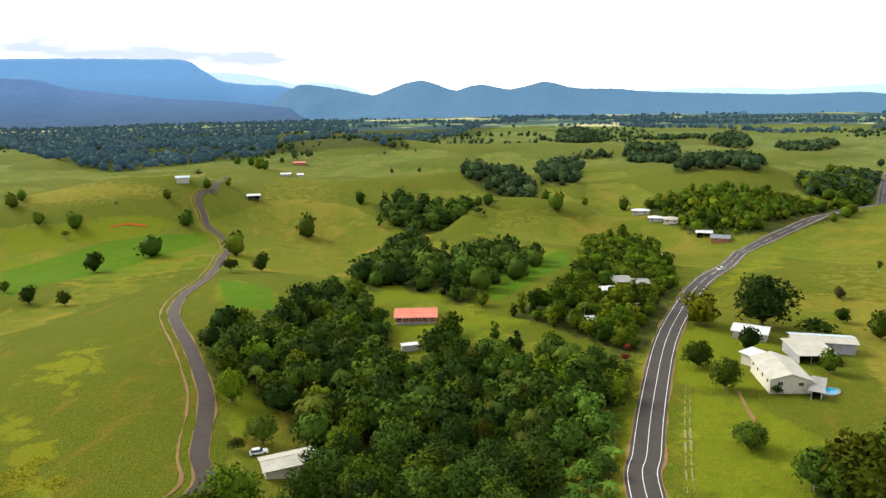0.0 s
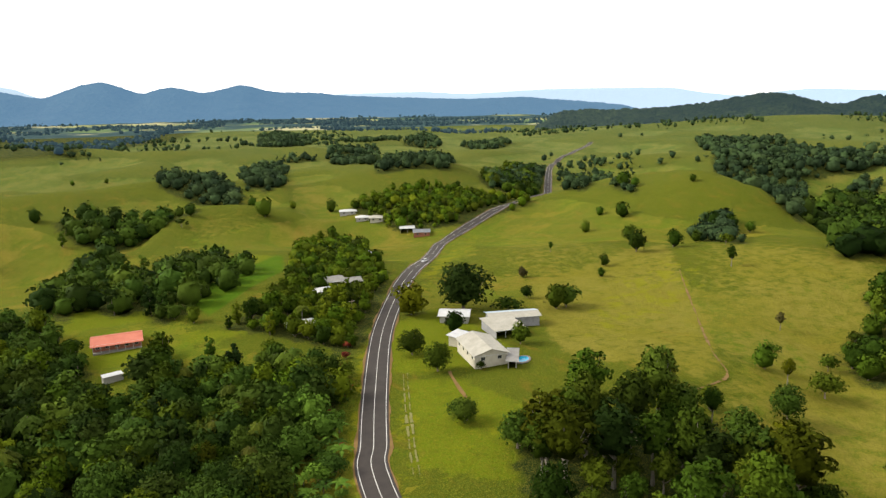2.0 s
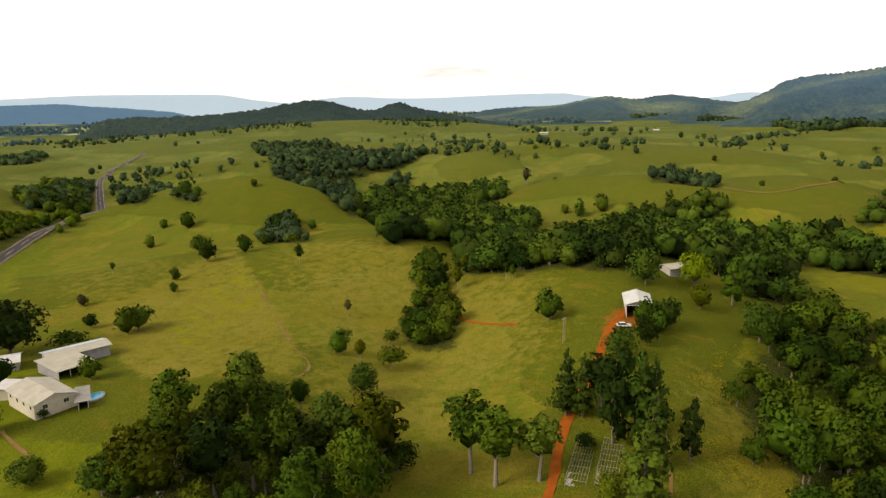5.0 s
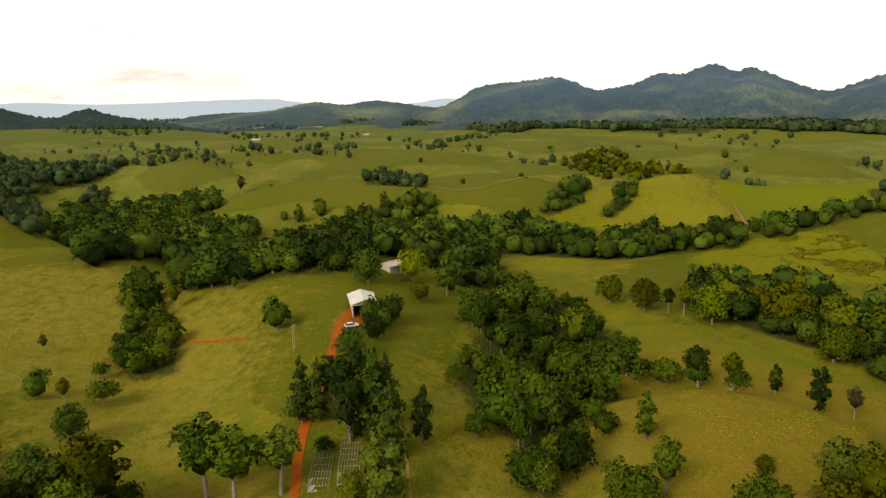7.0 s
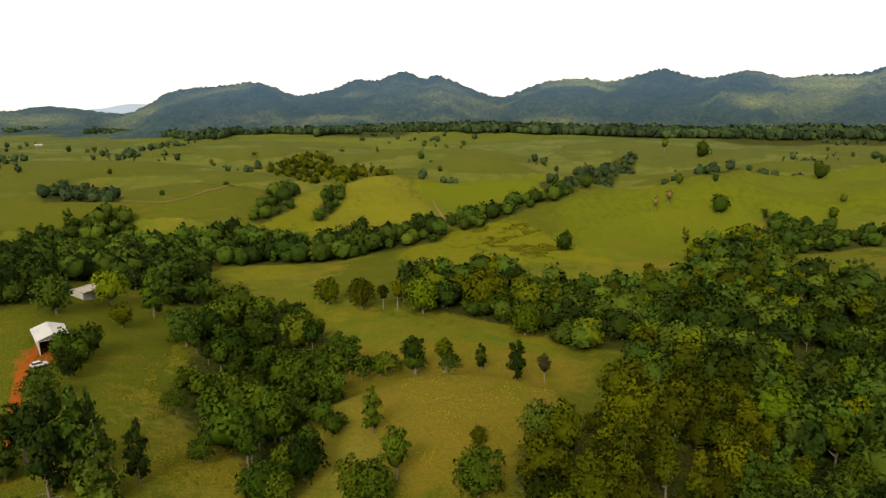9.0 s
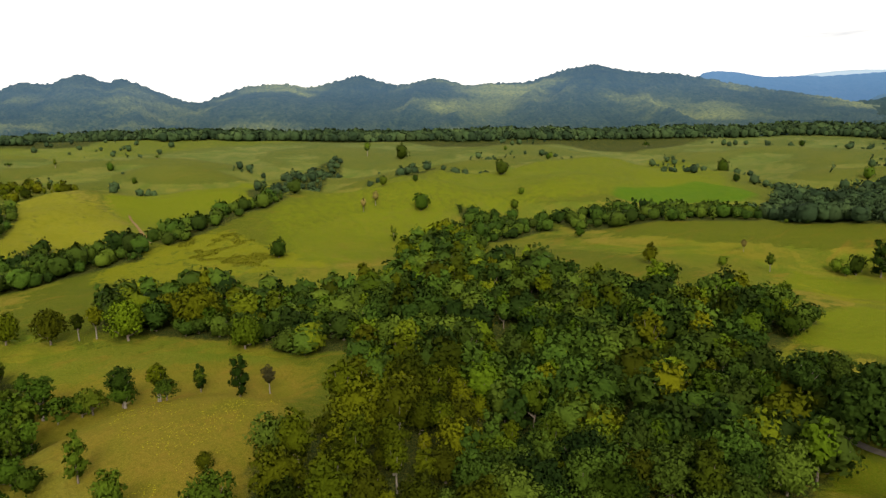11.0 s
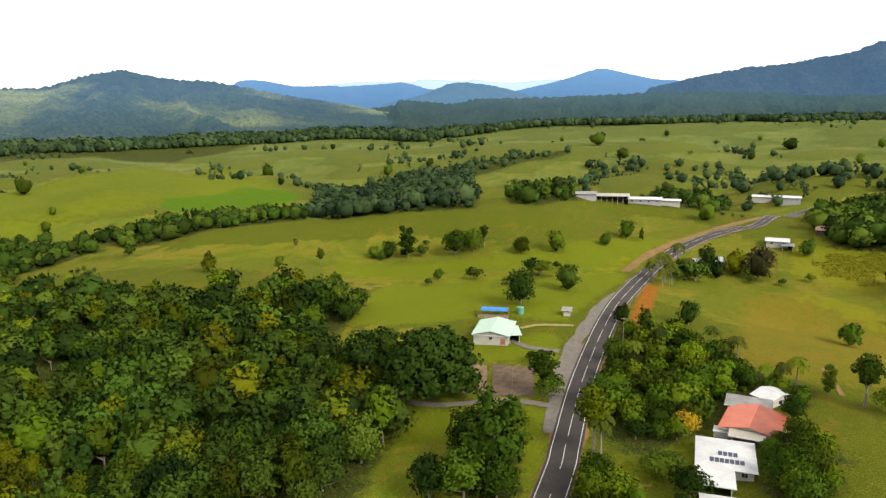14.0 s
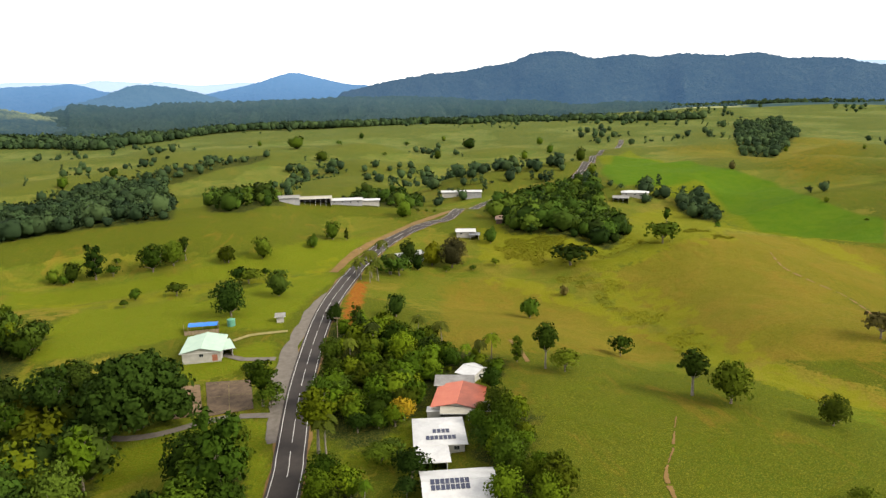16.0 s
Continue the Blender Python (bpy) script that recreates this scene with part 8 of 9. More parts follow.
def roof_rings(kind, L, W, rise, over):
    """Underside outline of a roof over a plan L by W, ridge heights at its corners and, for ridged roofs, the two slopes."""
    x0, y0, x1, y1 = -over, -over, L + over, W + over
    if kind == "flat":
        return [[(x0, y0, 0), (x1, y0, 0), (x1, y1, rise), (x0, y1, rise)]]
    if kind == "gx":
        m = (y0 + y1) / 2
        return [[(x0, y0, 0), (x1, y0, 0), (x1, m, rise), (x0, m, rise)], [(x1, y1, 0), (x0, y1, 0), (x0, m, rise), (x1, m, rise)]]
    if kind == "gy":
        m = (x0 + x1) / 2
        return [[(x0, y1, 0), (x0, y0, 0), (m, y0, rise), (m, y1, rise)], [(x1, y0, 0), (x1, y1, 0), (m, y1, rise), (m, y0, rise)]]
    s = min(L, W) / 2 + over
    if L >= W:
        a, b = (x0 + s, (y0 + y1) / 2, rise), (x1 - s, (y0 + y1) / 2, rise)
        return [[(x0, y0, 0), (x1, y0, 0), b, a], [(x1, y1, 0), (x0, y1, 0), a, b], [(x0, y1, 0), (x0, y0, 0), a], [(x1, y0, 0), (x1, y1, 0), b]]
    a, b = ((x0 + x1) / 2, y0 + s, rise), ((x0 + x1) / 2, y1 - s, rise)
    return [[(x0, y1, 0), (x0, y0, 0), a, b], [(x1, y0, 0), (x1, y1, 0), b, a], [(x0, y0, 0), (x1, y0, 0), a], [(x1, y1, 0), (x0, y1, 0), b]]


def building(name, label, x, y, turn, L, W, eave, rise, kind, wall, roof, windows=0, open_front=False, over=0.75, roofs=None, posts=0, door=False, category="house", sink=0.6):
    """A house or shed: its front runs from (x, y) along the turn, L long and W deep. Walls, gables, sheet roof, windows, posts."""
    top = new(name)
    c, s = math.cos(radians(turn)), math.sin(radians(turn))
    corners = [(x, y), (x + L * c, y + L * s), (x - W * s, y + W * c), (x + L * c - W * s, y + L * s + W * c)]
    z = sum(gz(*p) for p in corners) / 4
    top.matrix_world = Matrix.Translation((x, y, z)) @ Matrix.Rotation(radians(turn), 4, "Z")
    th = 0.18
    sides = {"front": (0, 0, L, th), "back": (0, W - th, L, W), "side_a": (0, th, th, W - th), "side_b": (L - th, th, L, W - th)}
    for k, (x0, y0, x1, y1) in sides.items():
        if open_front and k == "front":
            continue
        bm = bmesh.new()
        bm_box(bm, x0, y0, -sink - 1.0, x1, y1, eave + (rise * 0.97 if kind == "flat" and k == "back" else 0))
        part("wall", bm, wall, top)
    if kind == "flat":
        for x0 in (0, L - th):
            bm = bmesh.new()
            bm_solid(bm, [(x0, 0, eave), (x0, W, eave), (x0, W, eave + rise)], [(x0 + th, 0, eave), (x0 + th, W, eave), (x0 + th, W, eave + rise)])
            part("gable", bm, wall, top)
    if kind in ("gx", "gy"):
        for far in (0, 1):
            bm = bmesh.new()
            if kind == "gx":
                g = L - th if far else 0
                bm_solid(bm, [(g, 0, eave), (g, W, eave), (g, W / 2, eave + rise * W / (W + 2 * over))], [(g + th, 0, eave), (g + th, W, eave), (g + th, W / 2, eave + rise * W / (W + 2 * over))])
            else:
                g = W - th if far else 0
                bm_solid(bm, [(0, g, eave), (L, g, eave), (L / 2, g, eave + rise * L / (L + 2 * over))], [(0, g + th, eave), (L, g + th, eave), (L / 2, g + th, eave + rise * L / (L + 2 * over))])
            part("gable", bm, wall, top)
    for i, ring in enumerate(roof_rings(kind, L, W, rise, over)):
        bm = bmesh.new()
        bm_solid(bm, [(p[0], p[1], p[2] + eave) for p in ring], [(p[0], p[1], p[2] + eave + 0.10) for p in ring])
        part("roof", bm, roofs[i % len(roofs)] if roofs else roof, top)
    if kind in ("gx", "gy"):
        bm = bmesh.new()
        if kind == "gx":
            bm_box(bm, -over, W / 2 - 0.18, eave + rise + 0.07, L + over, W / 2 + 0.18, eave + rise + 0.14)
        else:
            bm_box(bm, L / 2 - 0.18, -over, eave + rise + 0.07, L / 2 + 0.18, W + over, eave + rise + 0.14)
        part("ridge_cap", bm, roof, top)
    bm = bmesh.new()
    bm_box(bm, -over - 0.08, -over - 0.12, eave - 0.06, L + over + 0.08, -over - 0.004, eave + 0.08)
    part("gutter", bm, PALE_PAINT, top)
    if open_front:
        # near-black sheet before the back wall paints the shade inside
        box_part("back_shade", th, W - th - 0.06, 0, L - th, W - th - 0.01, eave - 0.1, DARK_IN, top)
        n = max(2, int(L / 3.5) + 1)
        for i in range(n):
            px = 0.1 + (L - 0.2) * i / (n - 1)
            box_part("post", px - 0.08, 0.0, -sink - 1, px + 0.08, 0.16, eave, PALE_PAINT, top)
    for i in range(windows):
        wx = L * (i + 0.5) / windows
        frame_ob = box_part("window_frame", wx - 0.72, -0.05, eave - 1.75, wx + 0.72, -0.003, eave - 0.55, PALE_PAINT, top)
        box_part("pane", wx - 0.64, -0.07, eave - 1.67, wx - 0.03, -0.053, eave - 0.63, GLASS, frame_ob)
        box_part("pane", wx + 0.03, -0.07, eave - 1.67, wx + 0.64, -0.053, eave - 0.63, GLASS, frame_ob)
    if windows > 1:
        n = max(1, int(W / 4))
        for i in range(n):
            wy = W * (i + 0.5) / n
            frame_ob = box_part("window_frame", -0.05, wy - 0.6, eave - 1.7, -0.003, wy + 0.6, eave - 0.6, PALE_PAINT, top)
            box_part("pane", -0.07, wy - 0.54, eave - 1.64, -0.053, wy + 0.54, eave - 0.66, GLASS, frame_ob)
    if door:
        box_part("door", L * 0.78, -0.06, 0.0, L * 0.78 + 1.7, -0.004, min(2.2, eave - 0.3), WALL_BRICK, top, "red-brown roller door")
    for i in range(posts):
        px = 0.1 + (L - 0.2) * i / max(1, posts - 1)
        box_part("verandah_post", px - 0.07, -1.75, -sink, px + 0.07, -1.61, eave - 0.3, PALE_PAINT, top)
    if posts:
        bm = bmesh.new()
        bm_solid(bm, [(-over, -1.9, eave - 0.34), (L + over, -1.9, eave - 0.34), (L + over, -over - 0.13, eave - 0.02), (-over, -over - 0.13, eave - 0.02)],
                 [(-over, -1.9, eave - 0.26), (L + over, -1.9, eave - 0.26), (L + over, -over - 0.13, eave + 0.06), (-over, -over - 0.13, eave + 0.06)])
        part("verandah_roof", bm, roof, top)
        box_part("verandah_floor", 0, -1.85, -sink, L, -0.004, 0.12, CONCRETE, top)
    return tagged(top, label, category)


def solar_array(x, y, turn, cols, rows, z_over, rise_per_m):
    """Dark solar panels in a grid on a sloping roof."""
    top = new("solar_array")
    top.matrix_world = Matrix.Translation((x, y, z_over)) @ Matrix.Rotation(radians(turn), 4, "Z") @ Matrix.Rotation(math.atan(rise_per_m), 4, "X")
    for i in range(cols):
        for j in range(rows):
            panel = box_part("solar_panel", i * 1.06, j * 1.72, 0.0, i * 1.06 + 1.0, j * 1.72 + 1.64, 0.05, PALE_PAINT, top)
            box_part("cell_sheet", i * 1.06 + 0.05, j * 1.72 + 0.05, 0.052, i * 1.06 + 0.95, j * 1.72 + 1.59, 0.062, SOLAR, panel)
    return tagged(top, "dark blue solar panels with pale frames on a white roof", "solar panels")


def slab(name, label, poly, mat, lift=0.12, category="paving", kind="structure"):
    """A flat piece of paving that follows the ground."""
    bm = bmesh.new()
    d = max(math.hypot(*p) for p in poly)
    lift += 0.0004 * d
    up = [(px, py, gz(px, py) + lift) for px, py in poly]
    bm_solid(bm, [(p[0], p[1], p[2] - lift - 0.3) for p in up], up)
    bmesh.ops.recalc_face_normals(bm, faces=bm.faces)
    me = bpy.data.meshes.new(name)
    bm.to_mesh(me)
    bm.free()
    me.materials.append(mat)
    return tagged(new(name, me), label, category, kind=kind)


def pool(x, y, r):
    """A round-ended garden pool with a paved rim."""
    top = new("swimming_pool")
    z = gz(x, y)
    top.matrix_world = Matrix.Translation((x, y, z)) @ Matrix.Rotation(0.4, 4, "Z")
    ring = [(math.cos(a) * r * 1.25 + 0.25 * math.cos(2 * a), math.sin(a) * r * 0.95, 0) for a in np.linspace(0, 2 * math.pi, 25)[:-1]]
    bm = bmesh.new()
    bm_solid(bm, [(p[0], p[1], -0.6) for p in ring], [(p[0], p[1], 0.42) for p in ring])
    part("water", bm, POOL_WATER, top, "bright blue pool water")
    bm = bmesh.new()
    inner, outer = [(p[0], p[1]) for p in ring], [(p[0] * 1.25, p[1] * 1.3) for p in ring]
    n = len(ring)
    lo = [bm.verts.new((*p, 0.46)) for p in inner]
    hi = [bm.verts.new((*p, 0.46)) for p in outer]
    dn = [bm.verts.new((*p, -0.6)) for p in outer]
    for i in range(n):
        j = (i + 1) % n
        bm.faces.new((lo[i], hi[i], hi[j], lo[j]))
        bm.faces.new((hi[i], dn[i], dn[j], hi[j]))
    part("paved_rim", bm, CONCRETE, top, "grey paved rim")
    return tagged(top, "small bright blue swimming pool with paved rim beside the farmhouse", "swimming pool")


def shade_frame(x, y, turn, L, W, bed):
    """Bare pipe frame of a growing house over a bed: posts, long rails, cross pipes."""
    top = new("trellis_frame")
    top.matrix_world = Matrix.Translation((x, y, gz(x, y))) @ Matrix.Rotation(radians(turn), 4, "Z")
    bm = bmesh.new()
    nx, ny = 10, 18
    rnd = random.Random(int(x * 10))
    grid = [[bm.verts.new((L * i / nx, W * j / ny, 0.12 + rnd.uniform(0, 0.35))) for j in range(ny + 1)] for i in range(nx + 1)]
    for i in range(nx):
        for j in range(ny):
            bm.faces.new((grid[i][j], grid[i + 1][j], grid[i + 1][j + 1], grid[i][j + 1]))
    part("planted_bed", bm, bed, top, "stony planting bed")
    for i in range(8):
        px = L * i / 7
        box_part("rail", px - 0.03, 0, 1.75, px + 0.03, W, 1.81, WEATHERED_PIPE, top)
    for j in range(9):
        py = W * j / 8
        box_part("cross_pipe", 0, py - 0.03, 1.82, L, py + 0.03, 1.88, WEATHERED_PIPE, top)
        for px in (0, L):
            box_part("post", px - 0.035, py - 0.035, -0.5, px + 0.035, py + 0.035, 1.75, WEATHERED_PIPE, top)
    return tagged(top, "bare pale pipe frame over a planted bed", "trellis", "growing frames by the track")


def utility_pole(x, y, h, label="bare timber utility pole standing in pasture"):
    top = new("utility_pole")
    top.matrix_world = Matrix.Translation((x, y, gz(x, y)))
    bm = bmesh.new()
    bmesh.ops.create_cone(bm, segments=8, radius1=0.14, radius2=0.09, depth=h + 0.6, cap_ends=True, matrix=Matrix.Translation((0, 0, h / 2 - 0.3)))
    part("pole", bm, TIMBER, top)
    box_part("crossarm", -1.1, -0.07, h - 0.7, 1.1, 0.07, h - 0.55, TIMBER, top)
    for k in (-0.95, 0, 0.95):
        box_part("insulator", k - 0.05, -0.05, h - 0.55, k + 0.05, 0.05, h - 0.33, PALE_PAINT, top)
    return tagged(top, label, "utility pole", "utility poles")


def car(x, y, turn, label):
    """A light utility car: body, cabin, glass, lamps and wheels."""
    top = new("car")
    top.matrix_world = Matrix.Translation((x, y, gz(x, y) + 0.32)) @ Matrix.Rotation(radians(turn), 4, "Z")
    bm = bmesh.new()
    bm_solid(bm, [(-2.3, -0.88, 0.35), (2.3, -0.88, 0.35), (2.3, 0.88, 0.35), (-2.3, 0.88, 0.35)], [(-2.25, -0.85, 0.95), (2.2, -0.82, 0.88), (2.2, 0.82, 0.88), (-2.25, 0.85, 0.95)])
    part("body", bm, CAR_WHITE, top)
    bm = bmesh.new()
    bm_solid(bm, [(-1.9, -0.83, 0.95), (1.0, -0.83, 0.93), (1.0, 0.83, 0.93), (-1.9, 0.83, 0.95)], [(-1.6, -0.66, 1.50), (0.35, -0.66, 1.50), (0.35, 0.66, 1.50), (-1.6, 0.66, 1.50)])
    cab = part("cabin", bm, GLASS, top, "dark tinted windows")
    bm = bmesh.new()
    bm_solid(bm, [(-1.66, -0.68, 1.50), (0.42, -0.68, 1.50), (0.42, 0.68, 1.50), (-1.66, 0.68, 1.50)], [(-1.5, -0.62, 1.56), (0.28, -0.62, 1.56), (0.28, 0.62, 1.56), (-1.5, 0.62, 1.56)])
    part("roof_panel", bm, CAR_WHITE, cab)
    for wx in (-1.4, 1.4):
        for wy in (-0.8, 0.8):
            bm = bmesh.new()
            bmesh.ops.create_cone(bm, segments=14, radius1=0.33, radius2=0.33, depth=0.22, cap_ends=True, matrix=Matrix.Translation((wx, wy, 0.33)) @ Matrix.Rotation(math.pi / 2, 4, "X"))
            part("wheel", bm, RUBBER, top)
    for wy in (-0.62, 0.62):
        box_part("headlight", 2.2, wy - 0.18, 0.62, 2.33, wy + 0.18, 0.80, PALE_PAINT, top)
    return tagged(top, label, "car")


def tank(x, y, r, h, mat, label):
    top = new("water_tank")
    top.matrix_world = Matrix.Translation((x, y, gz(x, y)))
    bm = bmesh.new()
    bmesh.ops.create_cone(bm, segments=20, radius1=r, radius2=r, depth=h + 0.4, cap_ends=True, matrix=Matrix.Translation((0, 0, h / 2 - 0.2)))
    part("shell", bm, mat, top)
    bm = bmesh.new()
    bmesh.ops.create_cone(bm, segments=20, radius1=r * 1.04, radius2=r * 0.2, depth=0.5, cap_ends=True, matrix=Matrix.Translation((0, 0, h + 0.26)))
    part("lid", bm, mat, top)
    return tagged(top, label, "water tank")


def shelter(x, y, turn, L, W, h, cover, label, name="shelter", category="shelter"):
    """A sagging cover on posts."""
    top = new(name)
    top.matrix_world = Matrix.Translation((x, y, gz(x, y))) @ Matrix.Rotation(radians(turn), 4, "Z")
    bm = bmesh.new()
    n = 8
    rows = [[bm.verts.new((L * i / n, W * j / 4, h + 0.5 * math.sin(math.pi * j / 4) - 0.18 * math.sin(math.pi * i / n * 3) ** 2)) for j in range(5)] for i in range(n + 1)]
    under = [[bm.verts.new(v.co - Vector((0, 0, 0.05))) for v in r] for r in rows]
    for i in range(n):
        for j in range(4):
            bm.faces.new((rows[i][j], rows[i + 1][j], rows[i + 1][j + 1], rows[i][j + 1]))
            bm.faces.new((under[i][j], under[i][j + 1], under[i + 1][j + 1], under[i + 1][j]))
    part("cover", bm, cover, top)
    for px in (0.05, L / 2, L - 0.05):
        for py in (0.05, W - 0.05):
            box_part("post", px - 0.05, py - 0.05, -0.6, px + 0.05, py + 0.05, h - 0.04, TIMBER, top)
    return tagged(top, label, category)


def board_fence(points, h, mat, label, name="board_fence"):
    """A fence of upright boards on posts, along the points."""
    top = new(name)
    x0, y0 = points[0]
    z0 = gz(x0, y0)
    top.matrix_world = Matrix.Translation((x0, y0, z0))
    for (ax, ay), (bx, by) in zip(points, points[1:]):
        n = max(1, int(math.hypot(bx - ax, by - ay) / 1.2))
        a = math.atan2(by - ay, bx - ax)
        for i in range(n):
            px, py = ax + (bx - ax) * (i + 0.5) / n, ay + (by - ay) * (i + 0.5) / n
            bm = bmesh.new()
            bm_box(bm, -0.55, -0.03, -0.4, 0.55, 0.03, h + 0.06 * math.sin(i * 2.3))
            o = part("board", bm, mat, top)
            o.matrix_local = Matrix.Translation((px - x0, py - y0, gz(px, py) - z0)) @ Matrix.Rotation(a, 4, "Z")
    return tagged(top, label, "fence")



building('farmhouse', 'cream two-storey farmhouse with pale sheet roof beside a pool', 92.4, 186.7, -7.4, 11.2, 17.9, 4.3, 1.9, 'gy', WALL_CREAM, ROOF_CREAM, windows=2, over=0.6)
building('annex', 'white-roofed annex behind the farmhouse', 97.5, 207.1, 33.4, 6.4, 5.2, 3.4, 0.5, 'flat', WALL_CREAM, ROOF_WHITE)
building('carport', 'open carport with greenish sheet roof beside the farmhouse', 101.5, 181.6, -31.6, 2.6, 9.7, 2.7, 0.3, 'flat', WALL_CREAM, ROOF_GREY, open_front=True)
building('cottage', 'small white-roofed cottage under a large tree', 102.5, 237.1, -31.1, 10.9, 8.8, 3.0, 1.3, 'gx', WALL_WHITE, ROOF_WHITE, windows=2)
building('farm_shed', 'long metal farm shed with pale roof', 117.0, 222.5, -14.4, 18.9, 8.0, 4.0, 0.9, 'gx', WALL_GREY, ROOF_WHITE, roofs=[ROOF_CREAM, ROOF_BLUE])
building('lean_to', 'open lean-to shed with cream sheet roof', 112.5, 209.9, -4.4, 11.1, 13.4, 3.2, 0.7, 'flat', WALL_GREY, ROOF_CREAM, open_front=True)
building('house', 'dark timber house with grey sheet roof among trees', 74.1, 298.8, 4.3, 8.9, 10.3, 3.4, 1.2, 'gx', WALL_BROWN, ROOF_GREY, windows=3)
building('house_wing', 'grey-roofed wing of a dark timber house', 82.9, 297.4, -5.5, 7.0, 8.7, 3.4, 0.9, 'gx', WALL_BROWN, ROOF_GREY, windows=2)
building('garage', 'garage with worn white roof among trees', 67.3, 286.0, 10.4, 8.9, 6.4, 2.8, 0.5, 'flat', WALL_BROWN, ROOF_WHITE)
building('house', 'house with white hipped roof among palms and trees', 48.4, 248.8, 7.1, 10.1, 8.2, 2.2, 1.4, 'hip', WALL_WHITE, ROOF_WHITE, windows=2)
building('house', 'brick house with white hipped roof among trees', 112.6, 373.9, 36.7, 15.9, 11.0, 2.2, 1.4, 'hip', WALL_BRICK, ROOF_WHITE, windows=2)
building('house', 'low house with white hipped roof among trees', 146.4, 533.4, -16.0, 12.7, 6.9, 2.2, 1.3, 'hip', WALL_WHITE, ROOF_WHITE, windows=2)
building('house', 'house with white hipped roof beside a garden', 153.6, 513.6, -17.2, 9.6, 6.9, 2.2, 1.3, 'hip', WALL_WHITE, ROOF_WHITE, windows=2)
building('house', 'house with cream hipped roof beside a garden', 161.8, 504.8, -18.3, 10.4, 11.0, 2.2, 1.4, 'hip', WALL_CREAM, ROOF_CREAM, windows=2)
building('carport', 'white-roofed carport beside the road', 172.5, 467.2, -20.8, 9.8, 8.8, 2.4, 0.3, 'flat', WALL_WHITE, ROOF_WHITE, open_front=True)
building('house', 'brick house with slate grey roof beside the road', 176.4, 451.0, -22.0, 11.1, 11.0, 2.4, 1.3, 'gx', WALL_BRICK, ROOF_SLATE, windows=2)
building('long_house', 'long low brick house with bright red sheet roof and posts', -19.7, 271.7, 0.3, 16.3, 10.2, 2.7, 1.4, 'gx', WALL_BRICK, ROOF_RED, windows=5, posts=7)
building('caravan', 'white caravan annex parked in the garden', -15.6, 242.8, 15.8, 6.2, 2.6, 2.2, 0.2, 'flat', WALL_WHITE, ROOF_WHITE, over=0.1)
building('shed', 'shed with weathered white sheet roof among trees', -42.9, 151.0, 23.8, 12.1, 6.6, 3.2, 0.9, 'gx', WALL_CREAM, ROOF_CREAM)
building('machinery_shed', 'open machinery shed with white roof on red dirt yard', 228.1, 66.3, -69.4, 8.3, 14.0, 4.2, 1.6, 'gy', WALL_WHITE, ROOF_WHITE, open_front=True)
building('shed', 'pale-roofed shed among trees on the rise', 282.2, 64.8, -38.0, 9.4, 7.3, 3.2, 1.0, 'gx', WALL_WHITE, ROOF_CREAM)
building('hall', 'white community hall with mint green sheet roof', 53.1, -231.0, -178.5, 12.4, 16.0, 3.3, 1.5, 'gy', WALL_WHITE, ROOF_MINT, windows=1, door=True, over=0.7)
building('porch', 'mint-roofed side porch of the hall', 40.6, -233.8, -162.5, 3.6, 8.4, 2.9, 0.3, 'flat', TIMBER, ROOF_MINT, open_front=True)
building('house', 'low timber house with salmon and rust red sheet roof', -23.0, -172.2, 162.7, 12.4, 13.9, 2.3, 1.5, 'gy', WALL_WHITE, ROOF_RED, windows=2, roofs=[ROOF_RED, ROOF_RUST])
building('awning', 'whitish sheet awning in front of the red-roofed house', -24.9, -167.9, 169.3, 6.8, 3.9, 2.5, 0.4, 'flat', WALL_GREY, ROOF_CREAM, open_front=True, category='awning')
building('shed', 'shed with weathered grey sheet roof', -26.0, -185.7, 169.2, 10.1, 5.2, 2.8, 0.5, 'flat', WALL_GREY, ROOF_OLD)
building('house', 'small house with bright white gable roof among palms', -37.2, -189.9, -134.7, 8.3, 5.2, 2.4, 1.1, 'gy', WALL_WHITE, ROOF_WHITE, windows=1)
building('house', 'house with white hipped roof and dark solar panels', -16.2, -152.7, 175.1, 11.6, 13.2, 2.6, 1.2, 'hip', WALL_WHITE, ROOF_WHITE, windows=3)
building('carport', 'white flat-roofed carport beside the solar house', -15.8, -145.2, 176.2, 6.7, 6.3, 2.7, 0.3, 'flat', WALL_WHITE, ROOF_WHITE, open_front=True)
building('house', 'house with long white sheet roof and solar panels', -15.5, -128.9, 176.9, 15.1, 11.6, 2.6, 1.4, 'gx', WALL_WHITE, ROOF_WHITE, windows=3)
building('house', 'white-roofed house beside the road behind palms', -32.3, -367.0, -155.4, 15.8, 8.4, 3.0, 1.2, 'gx', WALL_WHITE, ROOF_WHITE, windows=3)
building('house', 'small white-roofed house below the road', -71.2, -409.9, 169.4, 10.9, 8.1, 3.0, 1.1, 'gx', WALL_WHITE, ROOF_WHITE, windows=2)
building('carport', 'blue-grey carport beside the small house', -78.5, -404.5, 168.7, 5.1, 5.2, 2.6, 0.3, 'flat', WALL_GREY, ROOF_SLATE, open_front=True)
building('hut', 'small brownish hut at the edge of the grove', -99.8, -427.4, 166.6, 3.9, 11.0, 2.6, 0.6, 'flat', WALL_BROWN, ROOF_FADED)
building('shed', 'white-roofed shed beside the road', -96.4, -632.3, 170.2, 26.0, 11.0, 3.4, 1.0, 'gx', WALL_WHITE, ROOF_WHITE)
